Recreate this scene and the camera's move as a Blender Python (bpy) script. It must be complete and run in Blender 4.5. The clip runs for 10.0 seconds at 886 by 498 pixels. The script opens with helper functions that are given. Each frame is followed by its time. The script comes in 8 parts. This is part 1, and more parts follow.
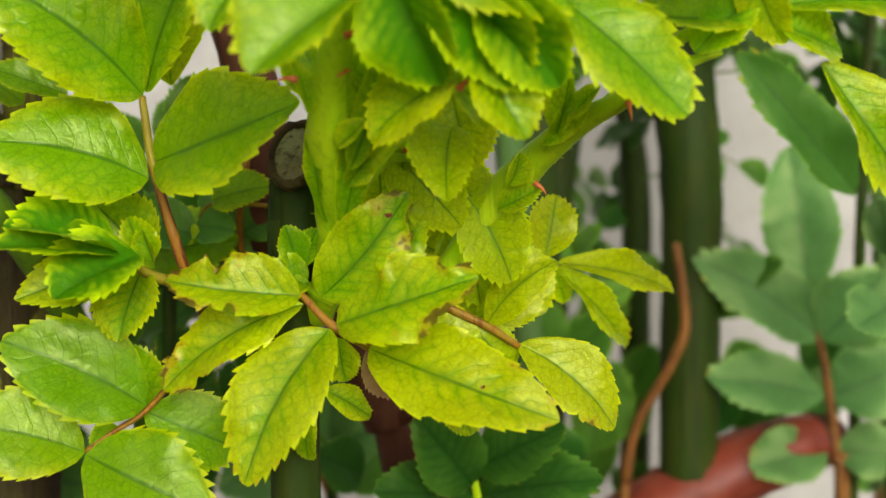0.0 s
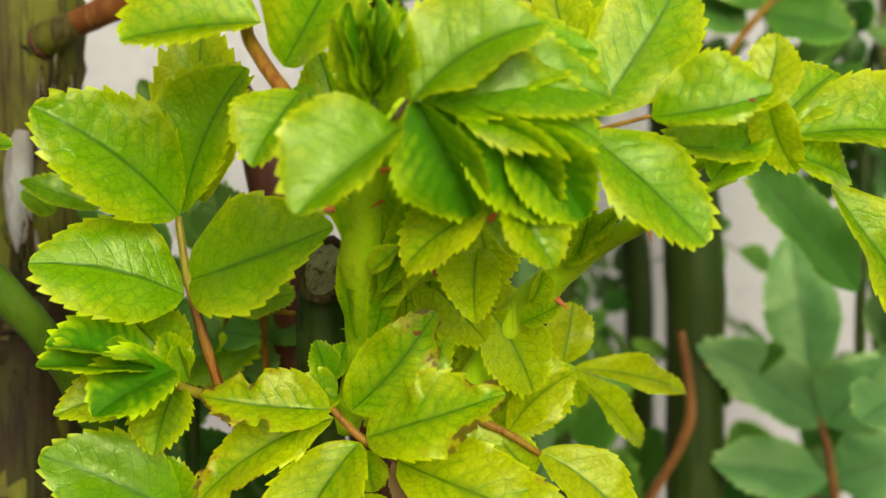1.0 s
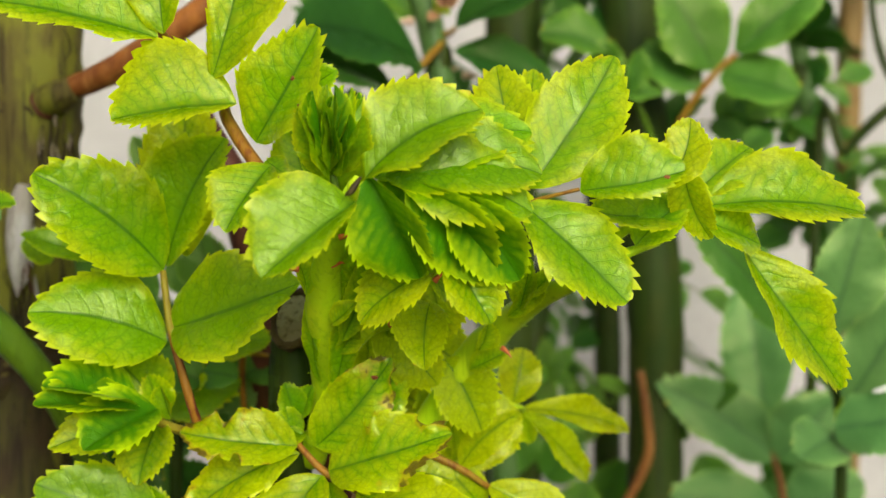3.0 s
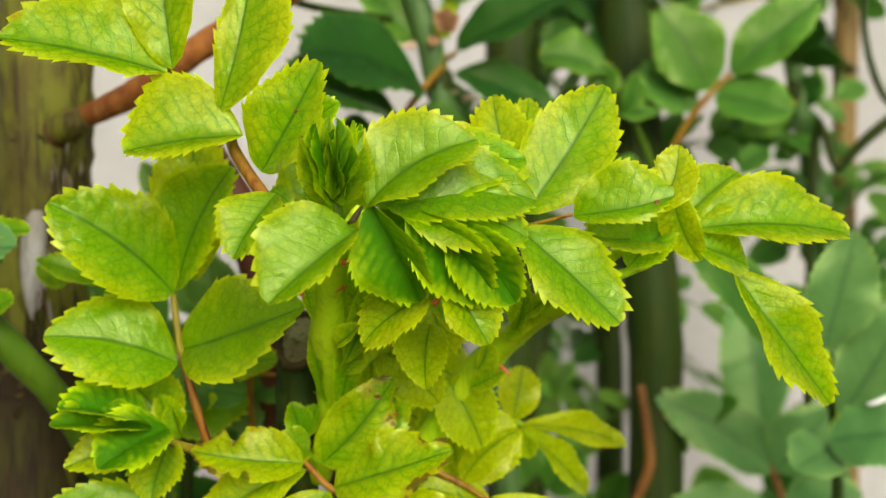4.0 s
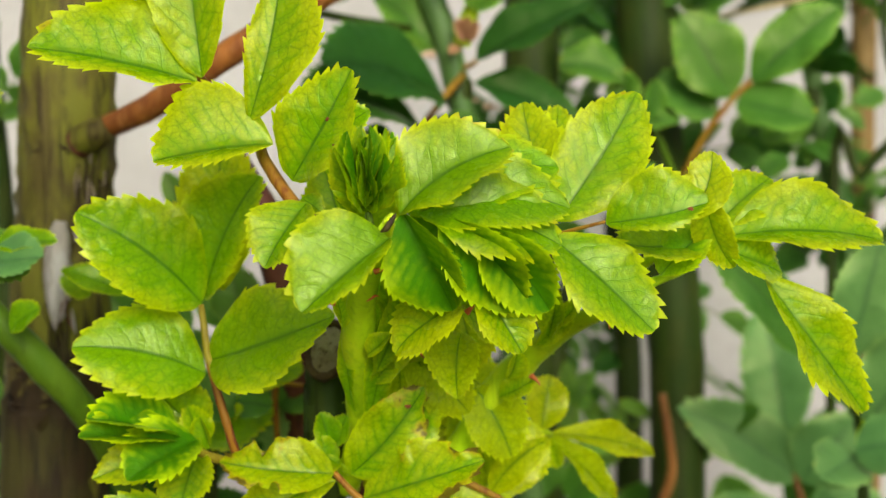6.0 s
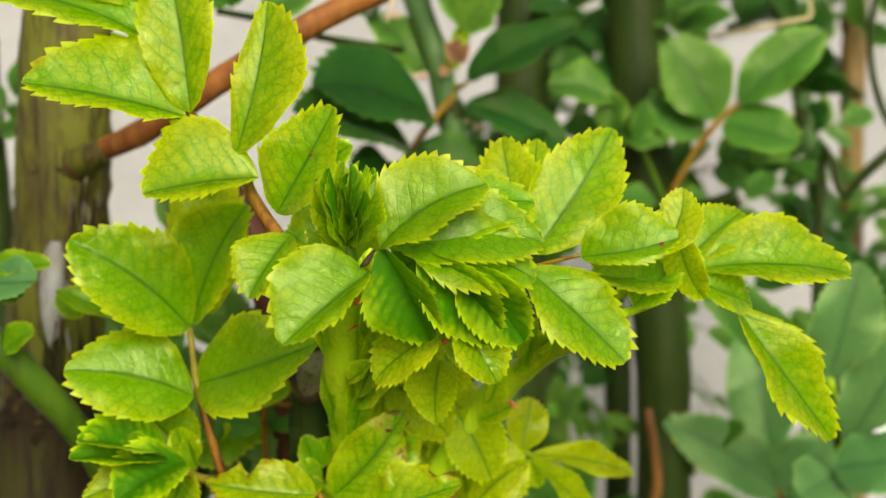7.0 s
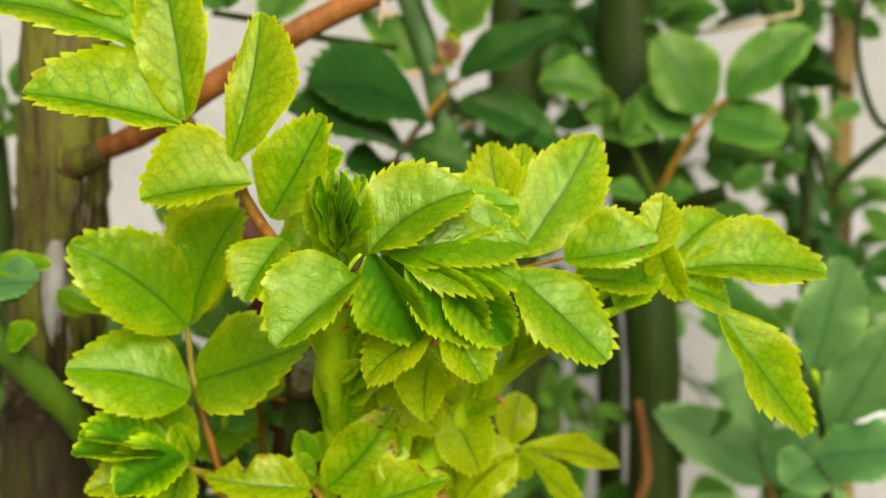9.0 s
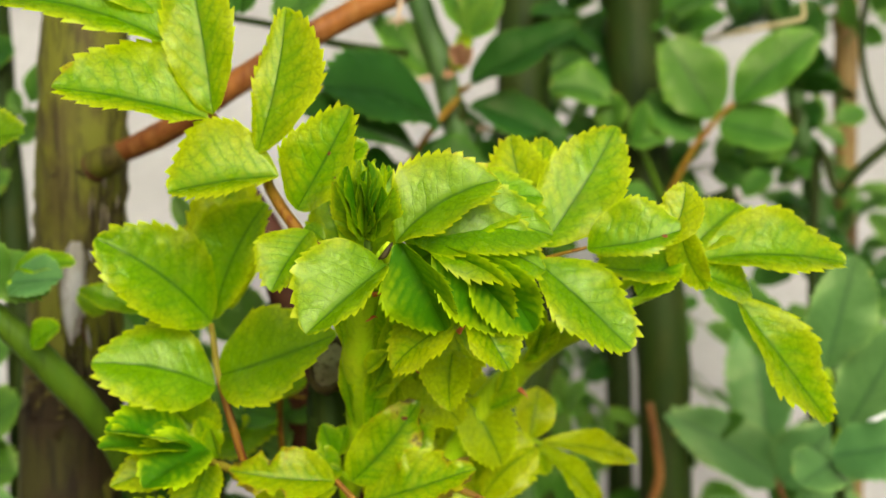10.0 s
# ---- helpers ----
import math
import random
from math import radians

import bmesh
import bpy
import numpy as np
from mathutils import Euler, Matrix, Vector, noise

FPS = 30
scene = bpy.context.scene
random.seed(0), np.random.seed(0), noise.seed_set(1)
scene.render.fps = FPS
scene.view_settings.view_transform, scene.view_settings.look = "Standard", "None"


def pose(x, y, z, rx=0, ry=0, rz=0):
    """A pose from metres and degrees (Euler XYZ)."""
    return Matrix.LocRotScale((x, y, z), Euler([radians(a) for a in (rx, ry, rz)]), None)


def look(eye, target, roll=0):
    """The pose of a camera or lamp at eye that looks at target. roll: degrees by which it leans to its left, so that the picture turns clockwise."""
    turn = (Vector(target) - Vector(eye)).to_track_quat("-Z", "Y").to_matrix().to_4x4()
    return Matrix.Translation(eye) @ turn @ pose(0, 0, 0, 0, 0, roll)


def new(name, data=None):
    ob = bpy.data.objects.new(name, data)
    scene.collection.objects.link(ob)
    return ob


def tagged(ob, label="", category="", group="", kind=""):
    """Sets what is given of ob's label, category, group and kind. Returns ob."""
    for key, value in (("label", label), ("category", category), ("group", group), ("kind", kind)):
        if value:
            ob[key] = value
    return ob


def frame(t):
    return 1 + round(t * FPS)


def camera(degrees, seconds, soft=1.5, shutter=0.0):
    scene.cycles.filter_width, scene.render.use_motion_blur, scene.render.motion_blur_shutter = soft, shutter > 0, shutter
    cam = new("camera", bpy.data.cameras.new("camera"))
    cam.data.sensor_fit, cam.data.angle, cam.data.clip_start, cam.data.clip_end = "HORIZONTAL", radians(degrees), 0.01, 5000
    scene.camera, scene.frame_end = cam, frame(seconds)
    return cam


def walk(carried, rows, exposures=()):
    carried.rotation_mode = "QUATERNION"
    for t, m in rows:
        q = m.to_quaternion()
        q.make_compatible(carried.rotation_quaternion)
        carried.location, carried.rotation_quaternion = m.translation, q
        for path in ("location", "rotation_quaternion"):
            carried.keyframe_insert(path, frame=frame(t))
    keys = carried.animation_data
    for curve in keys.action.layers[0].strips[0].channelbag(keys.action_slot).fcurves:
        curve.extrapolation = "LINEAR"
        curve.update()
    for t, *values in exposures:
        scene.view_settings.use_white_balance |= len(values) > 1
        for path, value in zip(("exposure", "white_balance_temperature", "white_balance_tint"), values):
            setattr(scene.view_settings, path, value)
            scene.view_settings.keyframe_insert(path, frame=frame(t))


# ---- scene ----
SOFT = 1.5
EXPOSURES = [(0.0, 0.36), (10.0, 0.36)]
cam = camera(40.9, 10.0, soft=SOFT)
# seconds; eye in millimetres; yaw, pitch, lean in degrees
PATH = [
    (0, 33.37, 24.48, 624.60, 1.197, -4.094, -0.067),
    (0.5, 24.64, 16.97, 639.45, 0.933, -1.912, -0.064),
    (1, 24.36, 13.77, 640.32, 0.705, -1.333, -0.162),
    (1.5, 20.07, 8.88, 642.86, 0.634, -0.962, -0.031),
    (2, 19.48, 0.45, 647.56, 0.546, -0.583, 0.038),
    (2.5, 26.89, -10.06, 641.52, 0.518, -0.504, 0.203),
    (3, 36.99, -21.88, 649.02, 0.652, -0.074, 0.348),
    (4.5, 39.29, -35.71, 652.55, 1.181, 0.589, -0.406),
    (5, 31.77, -33.43, 652.42, 1.306, 0.733, -0.412),
    (5.5, 29.96, -31.30, 651.52, 1.228, 0.993, -0.474),
    (7, 39.46, -42.90, 660.81, 1.482, 0.932, 0.029),
    (7.5, 39.63, -51.84, 680.43, 1.192, -0.068, 0.582),
    (8, 44.96, -56.93, 675.39, 1.595, 0.131, 0.336),
    (8.5, 42.47, -54.39, 664.55, 1.565, 0.279, 0.307),
    (9, 43.40, -54.33, 666.66, 1.513, 0.081, -0.113),
    (9.5, 33.73, -58.93, 652.61, 1.477, 1.217, -0.390),
    (10, 34.67, -58.09, 657.37, 1.248, 1.161, -0.499),
]
walk(cam, [(t, pose(x / 1000, y / 1000, z / 1000, 90 + pitch, 0, yaw) @ pose(0, 0, 0, 0, 0, lean)) for t, x, y, z, yaw, pitch, lean in PATH], EXPOSURES)
FOCUS, STOP = 0.312, 10.5
cam.data.dof.use_dof, cam.data.dof.focus_distance, cam.data.dof.aperture_fstop = True, FOCUS, STOP

# ---- light: bright overcast sky, soft high sun ----
SUN_HEIGHT, SUN_ROUND = 25.0, 165.0
world = bpy.data.worlds.new("sky")
scene.world = world
world.use_nodes = True
wn, wl = world.node_tree.nodes, world.node_tree.links
sky = wn.new("ShaderNodeTexSky")
sky.sky_type, sky.sun_disc = "NISHITA", False
sky.sun_elevation, sky.sun_rotation = radians(SUN_HEIGHT), radians(SUN_ROUND)
sky.air_density, sky.dust_density, sky.ozone_density = 1.0, 8.0, 0.3
wn["Background"].inputs["Strength"].default_value = 0.145
cloud = wn.new("ShaderNodeHueSaturation")  # thin cloud takes most of the blue out of the sky
cloud.inputs["Saturation"].default_value = 0.25
wl.new(sky.outputs[0], cloud.inputs["Color"])
wl.new(cloud.outputs[0], wn["Background"].inputs["Color"])
sun_data = bpy.data.lights.new("sun", "SUN")
sun_data.energy, sun_data.angle, sun_data.color = 1.3, radians(34), (1.0, 0.97, 0.9)
sun = new("sun", sun_data)
ax, ay = math.sin(radians(SUN_ROUND)), math.cos(radians(SUN_ROUND))
ch = math.cos(radians(SUN_HEIGHT))
sun.matrix_world = look((3 * ax * ch, 3 * ay * ch, 3 * math.sin(radians(SUN_HEIGHT)) + 0.6), (0, 0, 0.6))


# ---- materials ----
class Nodes:
    """A small writer of node materials."""

    def __init__(self, name):
        self.mat = bpy.data.materials.new(name)
        self.mat.use_nodes = True
        self.tree = self.mat.node_tree
        self.bsdf = self.tree.nodes["Principled BSDF"]
        self.out = self.tree.nodes["Material Output"]

    def node(self, kind, **values):
        n = self.tree.nodes.new(kind)
        for key, value in values.items():
            n.inputs[key].default_value = value
        return n

    def put(self, socket, value):
        if isinstance(value, bpy.types.NodeSocket):
            self.tree.links.new(value, socket)
        else:
            socket.default_value = value

    def math(self, op, a, b=0.0, c=0.0):
        n = self.tree.nodes.new("ShaderNodeMath")
        n.operation = op
        for i, v in enumerate((a, b, c)):
            self.put(n.inputs[i], v)
        return n.outputs[0]

    def ramp(self, value, lo, hi, a=0.0, b=1.0):
        n = self.tree.nodes.new("ShaderNodeMapRange")
        n.interpolation_type = "SMOOTHSTEP"
        for i, v in enumerate((value, lo, hi, a, b)):
            self.put(n.inputs[i], v)
        return n.outputs[0]

    def mix(self, fac, a, b):
        n = self.tree.nodes.new("ShaderNodeMix")
        n.data_type = "RGBA"
        self.put(n.inputs[0], fac)
        for i, v in ((6, a), (7, b)):
            self.put(n.inputs[i], v if isinstance(v, bpy.types.NodeSocket) else (*v, 1.0))
        return n.outputs[2]

    def noise(self, scale, detail=3.0, vector=None, rough=0.55):
        n = self.node("ShaderNodeTexNoise", Scale=scale, Detail=detail, Roughness=rough)
        if vector is not None:
            self.tree.links.new(vector, n.inputs["Vector"])
        return n.outputs[0]

    def place(self, scale=(1, 1, 1)):
        t = self.tree.nodes.new("ShaderNodeTexCoord")
        m = self.node("ShaderNodeMapping", Scale=scale)
        self.tree.links.new(t.outputs["Object"], m.inputs["Vector"])
        return m.outputs[0]

    def bump(self, height, distance, strength=1.0):
        n = self.node("ShaderNodeBump", Strength=strength, Distance=distance)
        self.tree.links.new(height, n.inputs["Height"])
        self.tree.links.new(n.outputs[0], self.bsdf.inputs["Normal"])
        return n.outputs[0]


def leaf_material(name, lamina, edge, vein, glow, rough, through_share, net=0.30, gloss=0.55, veins=0.50):
    """Leaf blade: midrib, side veins, fine net, pale margins, scorched patches.
    The object colour holds how yellow, how scorched and how dark green a blade is."""
    n = Nodes(name)
    uv = n.tree.nodes.new("ShaderNodeSeparateXYZ")
    n.tree.links.new(n.tree.nodes.new("ShaderNodeUVMap").outputs[0], uv.inputs[0])
    along, across = uv.outputs[0], uv.outputs[1]
    a = n.math("MULTIPLY", n.math("ABSOLUTE", n.math("SUBTRACT", across, 0.5)), 2.0)
    info = n.tree.nodes.new("ShaderNodeObjectInfo")
    tint = n.tree.nodes.new("ShaderNodeSeparateColor")
    n.tree.links.new(info.outputs["Color"], tint.inputs[0])
    yellow, burn, dark = tint.outputs[0], tint.outputs[1], tint.outputs[2]
    rnd = info.outputs["Random"]
    co = n.place()
    shift = n.tree.nodes.new("ShaderNodeVectorMath")
    shift.operation = "ADD"
    n.tree.links.new(co, shift.inputs[0])
    n.tree.links.new(rnd, shift.inputs[1])
    co = shift.outputs[0]
    wob = n.noise(150.0, 2.0, co)
    blot = n.noise(120.0, 4.0, co)
    fine = n.noise(900.0, 3.0, co)
    # side veins leave the midrib in turn on either half, run forward and fork near the margin
    half = n.math("GREATER_THAN", across, 0.5)
    x = n.math("SUBTRACT", n.math("MULTIPLY", along, 8.5), n.math("MULTIPLY", n.math("POWER", a, 1.35), 2.3))
    x = n.math("ADD", n.math("ADD", x, n.math("MULTIPLY", wob, 0.9)), n.math("ADD", n.math("MULTIPLY", half, 0.45), rnd))
    f = n.math("MULTIPLY", n.math("ABSOLUTE", n.math("SUBTRACT", n.math("FRACT", x), 0.5)), 2.0)
    strong = n.ramp(a, 0.45, 0.95, 1.0, 0.1)
    side = n.math("MULTIPLY", n.ramp(f, 0.0, 0.15, 1.0, 0.0), strong)
    shoulder = n.math("MULTIPLY", n.ramp(f, 0.0, 0.75, 1.0, 0.0), strong)
    # the net of small veins, bent by a little noise; the blade swells between them
    bent = n.tree.nodes.new("ShaderNodeVectorMath")
    bent.operation = "MULTIPLY_ADD"
    warp = n.node("ShaderNodeTexNoise", Scale=420.0, Detail=2.0)
    n.tree.links.new(co, warp.inputs["Vector"])
    n.tree.links.new(warp.outputs["Color"], bent.inputs[0])
    bent.inputs[1].default_value = (0.0016, 0.0016, 0.0016)
    n.tree.links.new(co, bent.inputs[2])
    cells = []
    for size in (300.0, 900.0):
        vor = n.node("ShaderNodeTexVoronoi", Scale=size)
        vor.feature = "DISTANCE_TO_EDGE"
        n.tree.links.new(bent.outputs[0], vor.inputs["Vector"])
        cells.append(vor.outputs["Distance"])
    coarse = n.math("MULTIPLY", n.ramp(cells[0], 0.0, 0.16, 1.0, 0.0), n.ramp(fine, 0.3, 0.7, 0.3, 1.0))
    small = n.ramp(cells[1], 0.0, 0.2, 1.0, 0.0)
    swell = n.ramp(cells[0], 0.0, 0.42)
    mid = n.ramp(a, 0.014, 0.075, 1.0, 0.0)
    halo = n.ramp(a, 0.0, 0.30, 1.0, 0.0)
    # yellowing goes from the margin inwards and from the cells' middles outwards
    y = n.math("ADD", n.math("MULTIPLY", n.math("POWER", a, 1.6), 0.72), n.math("MULTIPLY", blot, 1.15))
    y = n.math("ADD", y, n.math("MULTIPLY", n.math("SUBTRACT", swell, 0.45), 0.2))
    y = n.math("ADD", y, n.math("SUBTRACT", n.math("MULTIPLY", yellow, 1.5), 1.56))
    y = n.math("SUBTRACT", y, n.math("MULTIPLY", shoulder, 0.34))
    yellowing = n.ramp(y, -0.5, 0.55)
    col = n.mix(yellowing, lamina, edge)
    col = n.mix(n.math("MULTIPLY", dark, 0.85), col, vein)
    lines = n.math("MAXIMUM", n.math("MULTIPLY", side, veins), n.math("MULTIPLY", coarse, net))
    lines = n.math("MAXIMUM", lines, n.math("MULTIPLY", small, n.math("MULTIPLY", net, 0.5)))
    lines = n.math("MAXIMUM", lines, n.math("MULTIPLY", mid, 0.35 + veins))
    lines = n.math("MAXIMUM", lines, n.math("MULTIPLY", halo, n.math("MULTIPLY", n.ramp(blot, 0.3, 0.7), 0.75)))
    col = n.mix(lines, col, vein)
    rim = n.ramp(n.math("ADD", a, n.math("MULTIPLY", n.math("SUBTRACT", fine, 0.5), 0.06)), 0.925, 0.985)
    col = n.mix(n.math("MULTIPLY", rim, n.math("ADD", 0.55, n.math("MULTIPLY", yellow, 0.45))), col, tuple(min(1, 1.25 * c) for c in edge))
    hue = n.node("ShaderNodeHueSaturation", Saturation=1.0)
    n.put(hue.inputs["Hue"], n.math("ADD", 0.488, n.math("MULTIPLY", rnd, 0.02)))
    n.put(hue.inputs["Value"], n.math("ADD", 0.82, n.math("MULTIPLY", n.noise(60.0, 3.0, co), 0.38)))
    n.tree.links.new(col, hue.inputs["Color"])
    col = hue.outputs[0]
    # reddish tooth tips, scorched margin and small brown specks
    tips = n.math("MULTIPLY", n.ramp(a, 0.965, 1.0), n.ramp(n.noise(260.0, 2.0, co), 0.52, 0.66))
    col = n.mix(n.math("MULTIPLY", tips, n.ramp(yellow, 0.2, 0.8, 0.1, 0.6)), col, (0.42, 0.17, 0.02))
    s = n.math("ADD", n.math("MULTIPLY", a, 0.5), n.math("ADD", n.math("MULTIPLY", along, 0.5), n.math("MULTIPLY", n.noise(210.0, 2.0, co), 1.1)))
    s = n.math("ADD", s, n.math("MULTIPLY", burn, 0.75))
    col = n.mix(n.ramp(s, 1.60, 1.74, 0.0, 0.8), col, (0.50, 0.36, 0.01))
    scorch = n.ramp(s, 1.73, 1.8)
    col = n.mix(scorch, col, n.mix(fine, (0.070, 0.020, 0.008), (0.17, 0.055, 0.016)))
    n.put(n.bsdf.inputs["Base Color"], col)
    n.put(n.bsdf.inputs["Roughness"], n.math("ADD", n.ramp(blot, 0.35, 0.65, rough - 0.06, rough + 0.16), n.math("MULTIPLY", n.math("SUBTRACT", fine, 0.5), 0.16)))
    n.bsdf.inputs["Specular IOR Level"].default_value = gloss
    n.bsdf.inputs["Specular Tint"].default_value = (0.95, 1.0, 0.42, 1.0)
    h = n.math("ADD", n.math("MULTIPLY", blot, 0.9), n.math("MULTIPLY", swell, 0.19))
    h = n.math("SUBTRACT", h, n.math("ADD", n.math("MULTIPLY", side, 0.10), n.math("ADD", n.math("MULTIPLY", shoulder, 0.06), n.math("MULTIPLY", small, 0.04))))
    h = n.math("ADD", n.math("SUBTRACT", h, n.math("MULTIPLY", mid, 0.16)), n.math("MULTIPLY", fine, 0.07))
    normal = n.bump(h, 0.0007, 0.6)
    tr = n.tree.nodes.new("ShaderNodeBsdfTranslucent")
    n.put(tr.inputs["Color"], n.mix(n.math("SUBTRACT", 0.58, n.math("MULTIPLY", lines, 0.45)), col, glow))
    n.tree.links.new(normal, tr.inputs["Normal"])
    both = n.node("ShaderNodeMixShader", Fac=through_share)
    n.tree.links.new(n.bsdf.outputs[0], both.inputs[1])
    n.tree.links.new(tr.outputs[0], both.inputs[2])
    n.tree.links.new(both.outputs[0], n.out.inputs[0])
    return n.mat


def bark_material(name, base, patch, streak, rough, stretch=0.12, grain=380.0, relief=0.0008, amount=0.55):
    """Stem skin: long streaks, blotches and fine relief along the stem."""
    n = Nodes(name)
    co = n.place((1, 1, stretch))
    long = n.noise(grain, 4.0, co, 0.6)
    blot = n.noise(70.0, 4.0, n.place((1, 1, 0.5)))
    fine = n.noise(1500.0, 2.0, n.place())
    col = n.mix(n.ramp(blot, 0.42, 0.62), base, patch)
    col = n.mix(n.math("MULTIPLY", n.ramp(long, 0.48, 0.68), amount), col, streak)
    n.put(n.bsdf.inputs["Base Color"], col)
    n.put(n.bsdf.inputs["Roughness"], n.math("ADD", rough, n.math("MULTIPLY", n.math("SUBTRACT", fine, 0.5), 0.3)))
    n.bsdf.inputs["Specular IOR Level"].default_value = 0.12
    n.bump(n.math("ADD", n.math("MULTIPLY", long, 1.0), n.math("MULTIPLY", fine, 0.25)), relief, 0.8)
    return n.mat


def ground_material(name, a, b, c, scale, rough, relief):
    n = Nodes(name)
    co = n.place()
    big, small = n.noise(scale, 5.0, co), n.noise(scale * 14, 5.0, co, 0.7)
    col = n.mix(n.ramp(big, 0.35, 0.65), a, b)
    col = n.mix(n.ramp(small, 0.5, 0.72, 0.0, 0.7), col, c)
    n.put(n.bsdf.inputs["Base Color"], col)
    n.bsdf.inputs["Roughness"].default_value = rough
    n.bump(n.math("ADD", small, big), relief, 0.8)
    return n.mat


YOUNG = leaf_material("young_rose_leaf", (0.19, 0.42, 0.001), (0.50, 0.58, 0.001), (0.034, 0.15, 0.004), (0.52, 0.74, 0.0), 0.24, 0.60, 0.55, 0.60)
# deep green young blades; shade inside their folds is mixed into the colour
DEEP = leaf_material("deep_green_shaded_leaf", (0.040, 0.165, 0.001), (0.36, 0.50, 0.001), (0.012, 0.070, 0.001), (0.26, 0.56, 0.0), 0.42, 0.36, 0.16, 0.16, 0.15)
GREEN = leaf_material("green_rose_leaf", (0.048, 0.140, 0.012), (0.105, 0.225, 0.018), (0.024, 0.080, 0.013), (0.10, 0.30, 0.015), 0.42, 0.3, 0.2, 0.45)
BLUISH = leaf_material("blue_green_rose_leaf", (0.078, 0.195, 0.048), (0.14, 0.275, 0.062), (0.026, 0.088, 0.026), (0.12, 0.34, 0.04), 0.44, 0.28, 0.2, 0.6)
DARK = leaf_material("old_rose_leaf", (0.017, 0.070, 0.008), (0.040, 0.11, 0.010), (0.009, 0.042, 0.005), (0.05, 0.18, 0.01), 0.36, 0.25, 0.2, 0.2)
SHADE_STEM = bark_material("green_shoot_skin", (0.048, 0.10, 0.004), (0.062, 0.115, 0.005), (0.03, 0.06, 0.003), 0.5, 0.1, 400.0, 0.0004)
FRESH_STEM = bark_material("fresh_stem", (0.34, 0.53, 0.006), (0.40, 0.54, 0.008), (0.18, 0.34, 0.006), 0.42, 0.1, 500.0, 0.0003)
RED_STALK = bark_material("reddish_stalk", (0.21, 0.095, 0.010), (0.20, 0.125, 0.010), (0.12, 0.030, 0.007), 0.40, 0.03, 700.0, 0.0003, 0.85)
RIDGE = bark_material("dark_red_ridge", (0.075, 0.016, 0.006), (0.11, 0.030, 0.008), (0.05, 0.010, 0.005), 0.45, 0.03, 700.0, 0.0003)
OLIVE_STALK = bark_material("olive_stalk", (0.18, 0.155, 0.008), (0.19, 0.135, 0.010), (0.14, 0.10, 0.008), 0.45, 0.05, 600.0, 0.0003)
GREEN_CANE = bark_material("green_cane", (0.016, 0.032, 0.002), (0.024, 0.036, 0.003), (0.008, 0.009, 0.002), 0.62, 0.05, 330.0, 0.0004)
MID_CANE = bark_material("mid_green_cane", (0.05, 0.105, 0.022), (0.065, 0.12, 0.03), (0.03, 0.06, 0.015), 0.45, 0.05, 330.0, 0.0004)
OLIVE_BARK = bark_material("olive_bark", (0.120, 0.120, 0.012), (0.078, 0.062, 0.014), (0.026, 0.017, 0.008), 0.62, 0.07, 420.0, 0.0012, 0.8)
OLD_BARK = bark_material("old_brown_bark", (0.036, 0.032, 0.007), (0.028, 0.018, 0.007), (0.012, 0.008, 0.004), 0.7, 0.07, 420.0, 0.0014, 0.8)
ORANGE_BARK = bark_material("orange_bark", (0.25, 0.092, 0.018), (0.15, 0.048, 0.012), (0.30, 0.14, 0.036), 0.42, 0.15, 300.0, 0.0005)
BROWN_BARK = bark_material("brown_bark", (0.055, 0.018, 0.011), (0.085, 0.03, 0.016), (0.03, 0.012, 0.008), 0.55, 0.1, 300.0, 0.0006)
TWIG_BARK = bark_material("twig_bark", (0.15, 0.062, 0.014), (0.09, 0.034, 0.010), (0.20, 0.095, 0.024), 0.5, 0.15, 300.0, 0.0005)
TAN_CANE = bark_material("tan_cane", (0.19, 0.125, 0.036), (0.14, 0.088, 0.026), (0.085, 0.045, 0.016), 0.5, 0.04, 350.0, 0.0004)
SCAB = bark_material("brown_scab", (0.16, 0.045, 0.012), (0.24, 0.085, 0.018), (0.07, 0.02, 0.008), 0.6, 1.0, 900.0, 0.0004)
STRAW = bark_material("dry_straw", (0.50, 0.42, 0.20), (0.42, 0.34, 0.15), (0.32, 0.25, 0.12), 0.6, 0.05, 500.0, 0.0002)
CUT_RIM = bark_material("cut_bark_rim", (0.040, 0.024, 0.012), (0.070, 0.048, 0.022), (0.020, 0.012, 0.007), 0.7, 1.0, 700.0, 0.0012)
CUT_WOOD = bark_material("cut_wood", (0.26, 0.225, 0.15), (0.17, 0.135, 0.085), (0.055, 0.038, 0.022), 0.8, 1.0, 420.0, 0.0016, 0.85)
GREY_SCAR = bark_material("grey_scar", (0.34, 0.325, 0.29), (0.24, 0.215, 0.175), (0.10, 0.085, 0.065), 0.7, 0.1, 500.0, 0.0008)
THORN = bark_material("red_thorn", (0.55, 0.10, 0.04), (0.60, 0.18, 0.06), (0.45, 0.07, 0.03), 0.4, 0.3, 600.0, 0.0002)
DRY_THORN = bark_material("dry_thorn", (0.45, 0.34, 0.22), (0.38, 0.26, 0.16), (0.26, 0.15, 0.09), 0.5, 0.3, 600.0, 0.0002)
RED_PAINT = bark_material("red_brown_paint", (0.14, 0.026, 0.012), (0.105, 0.02, 0.010), (0.18, 0.045, 0.022), 0.36, 0.5, 60.0, 0.0003)
DEAD_LEAF = leaf_material("dead_leaf", (0.26, 0.125, 0.06), (0.36, 0.20, 0.11), (0.11, 0.045, 0.022), (0.45, 0.2, 0.1), 0.6, 0.2)
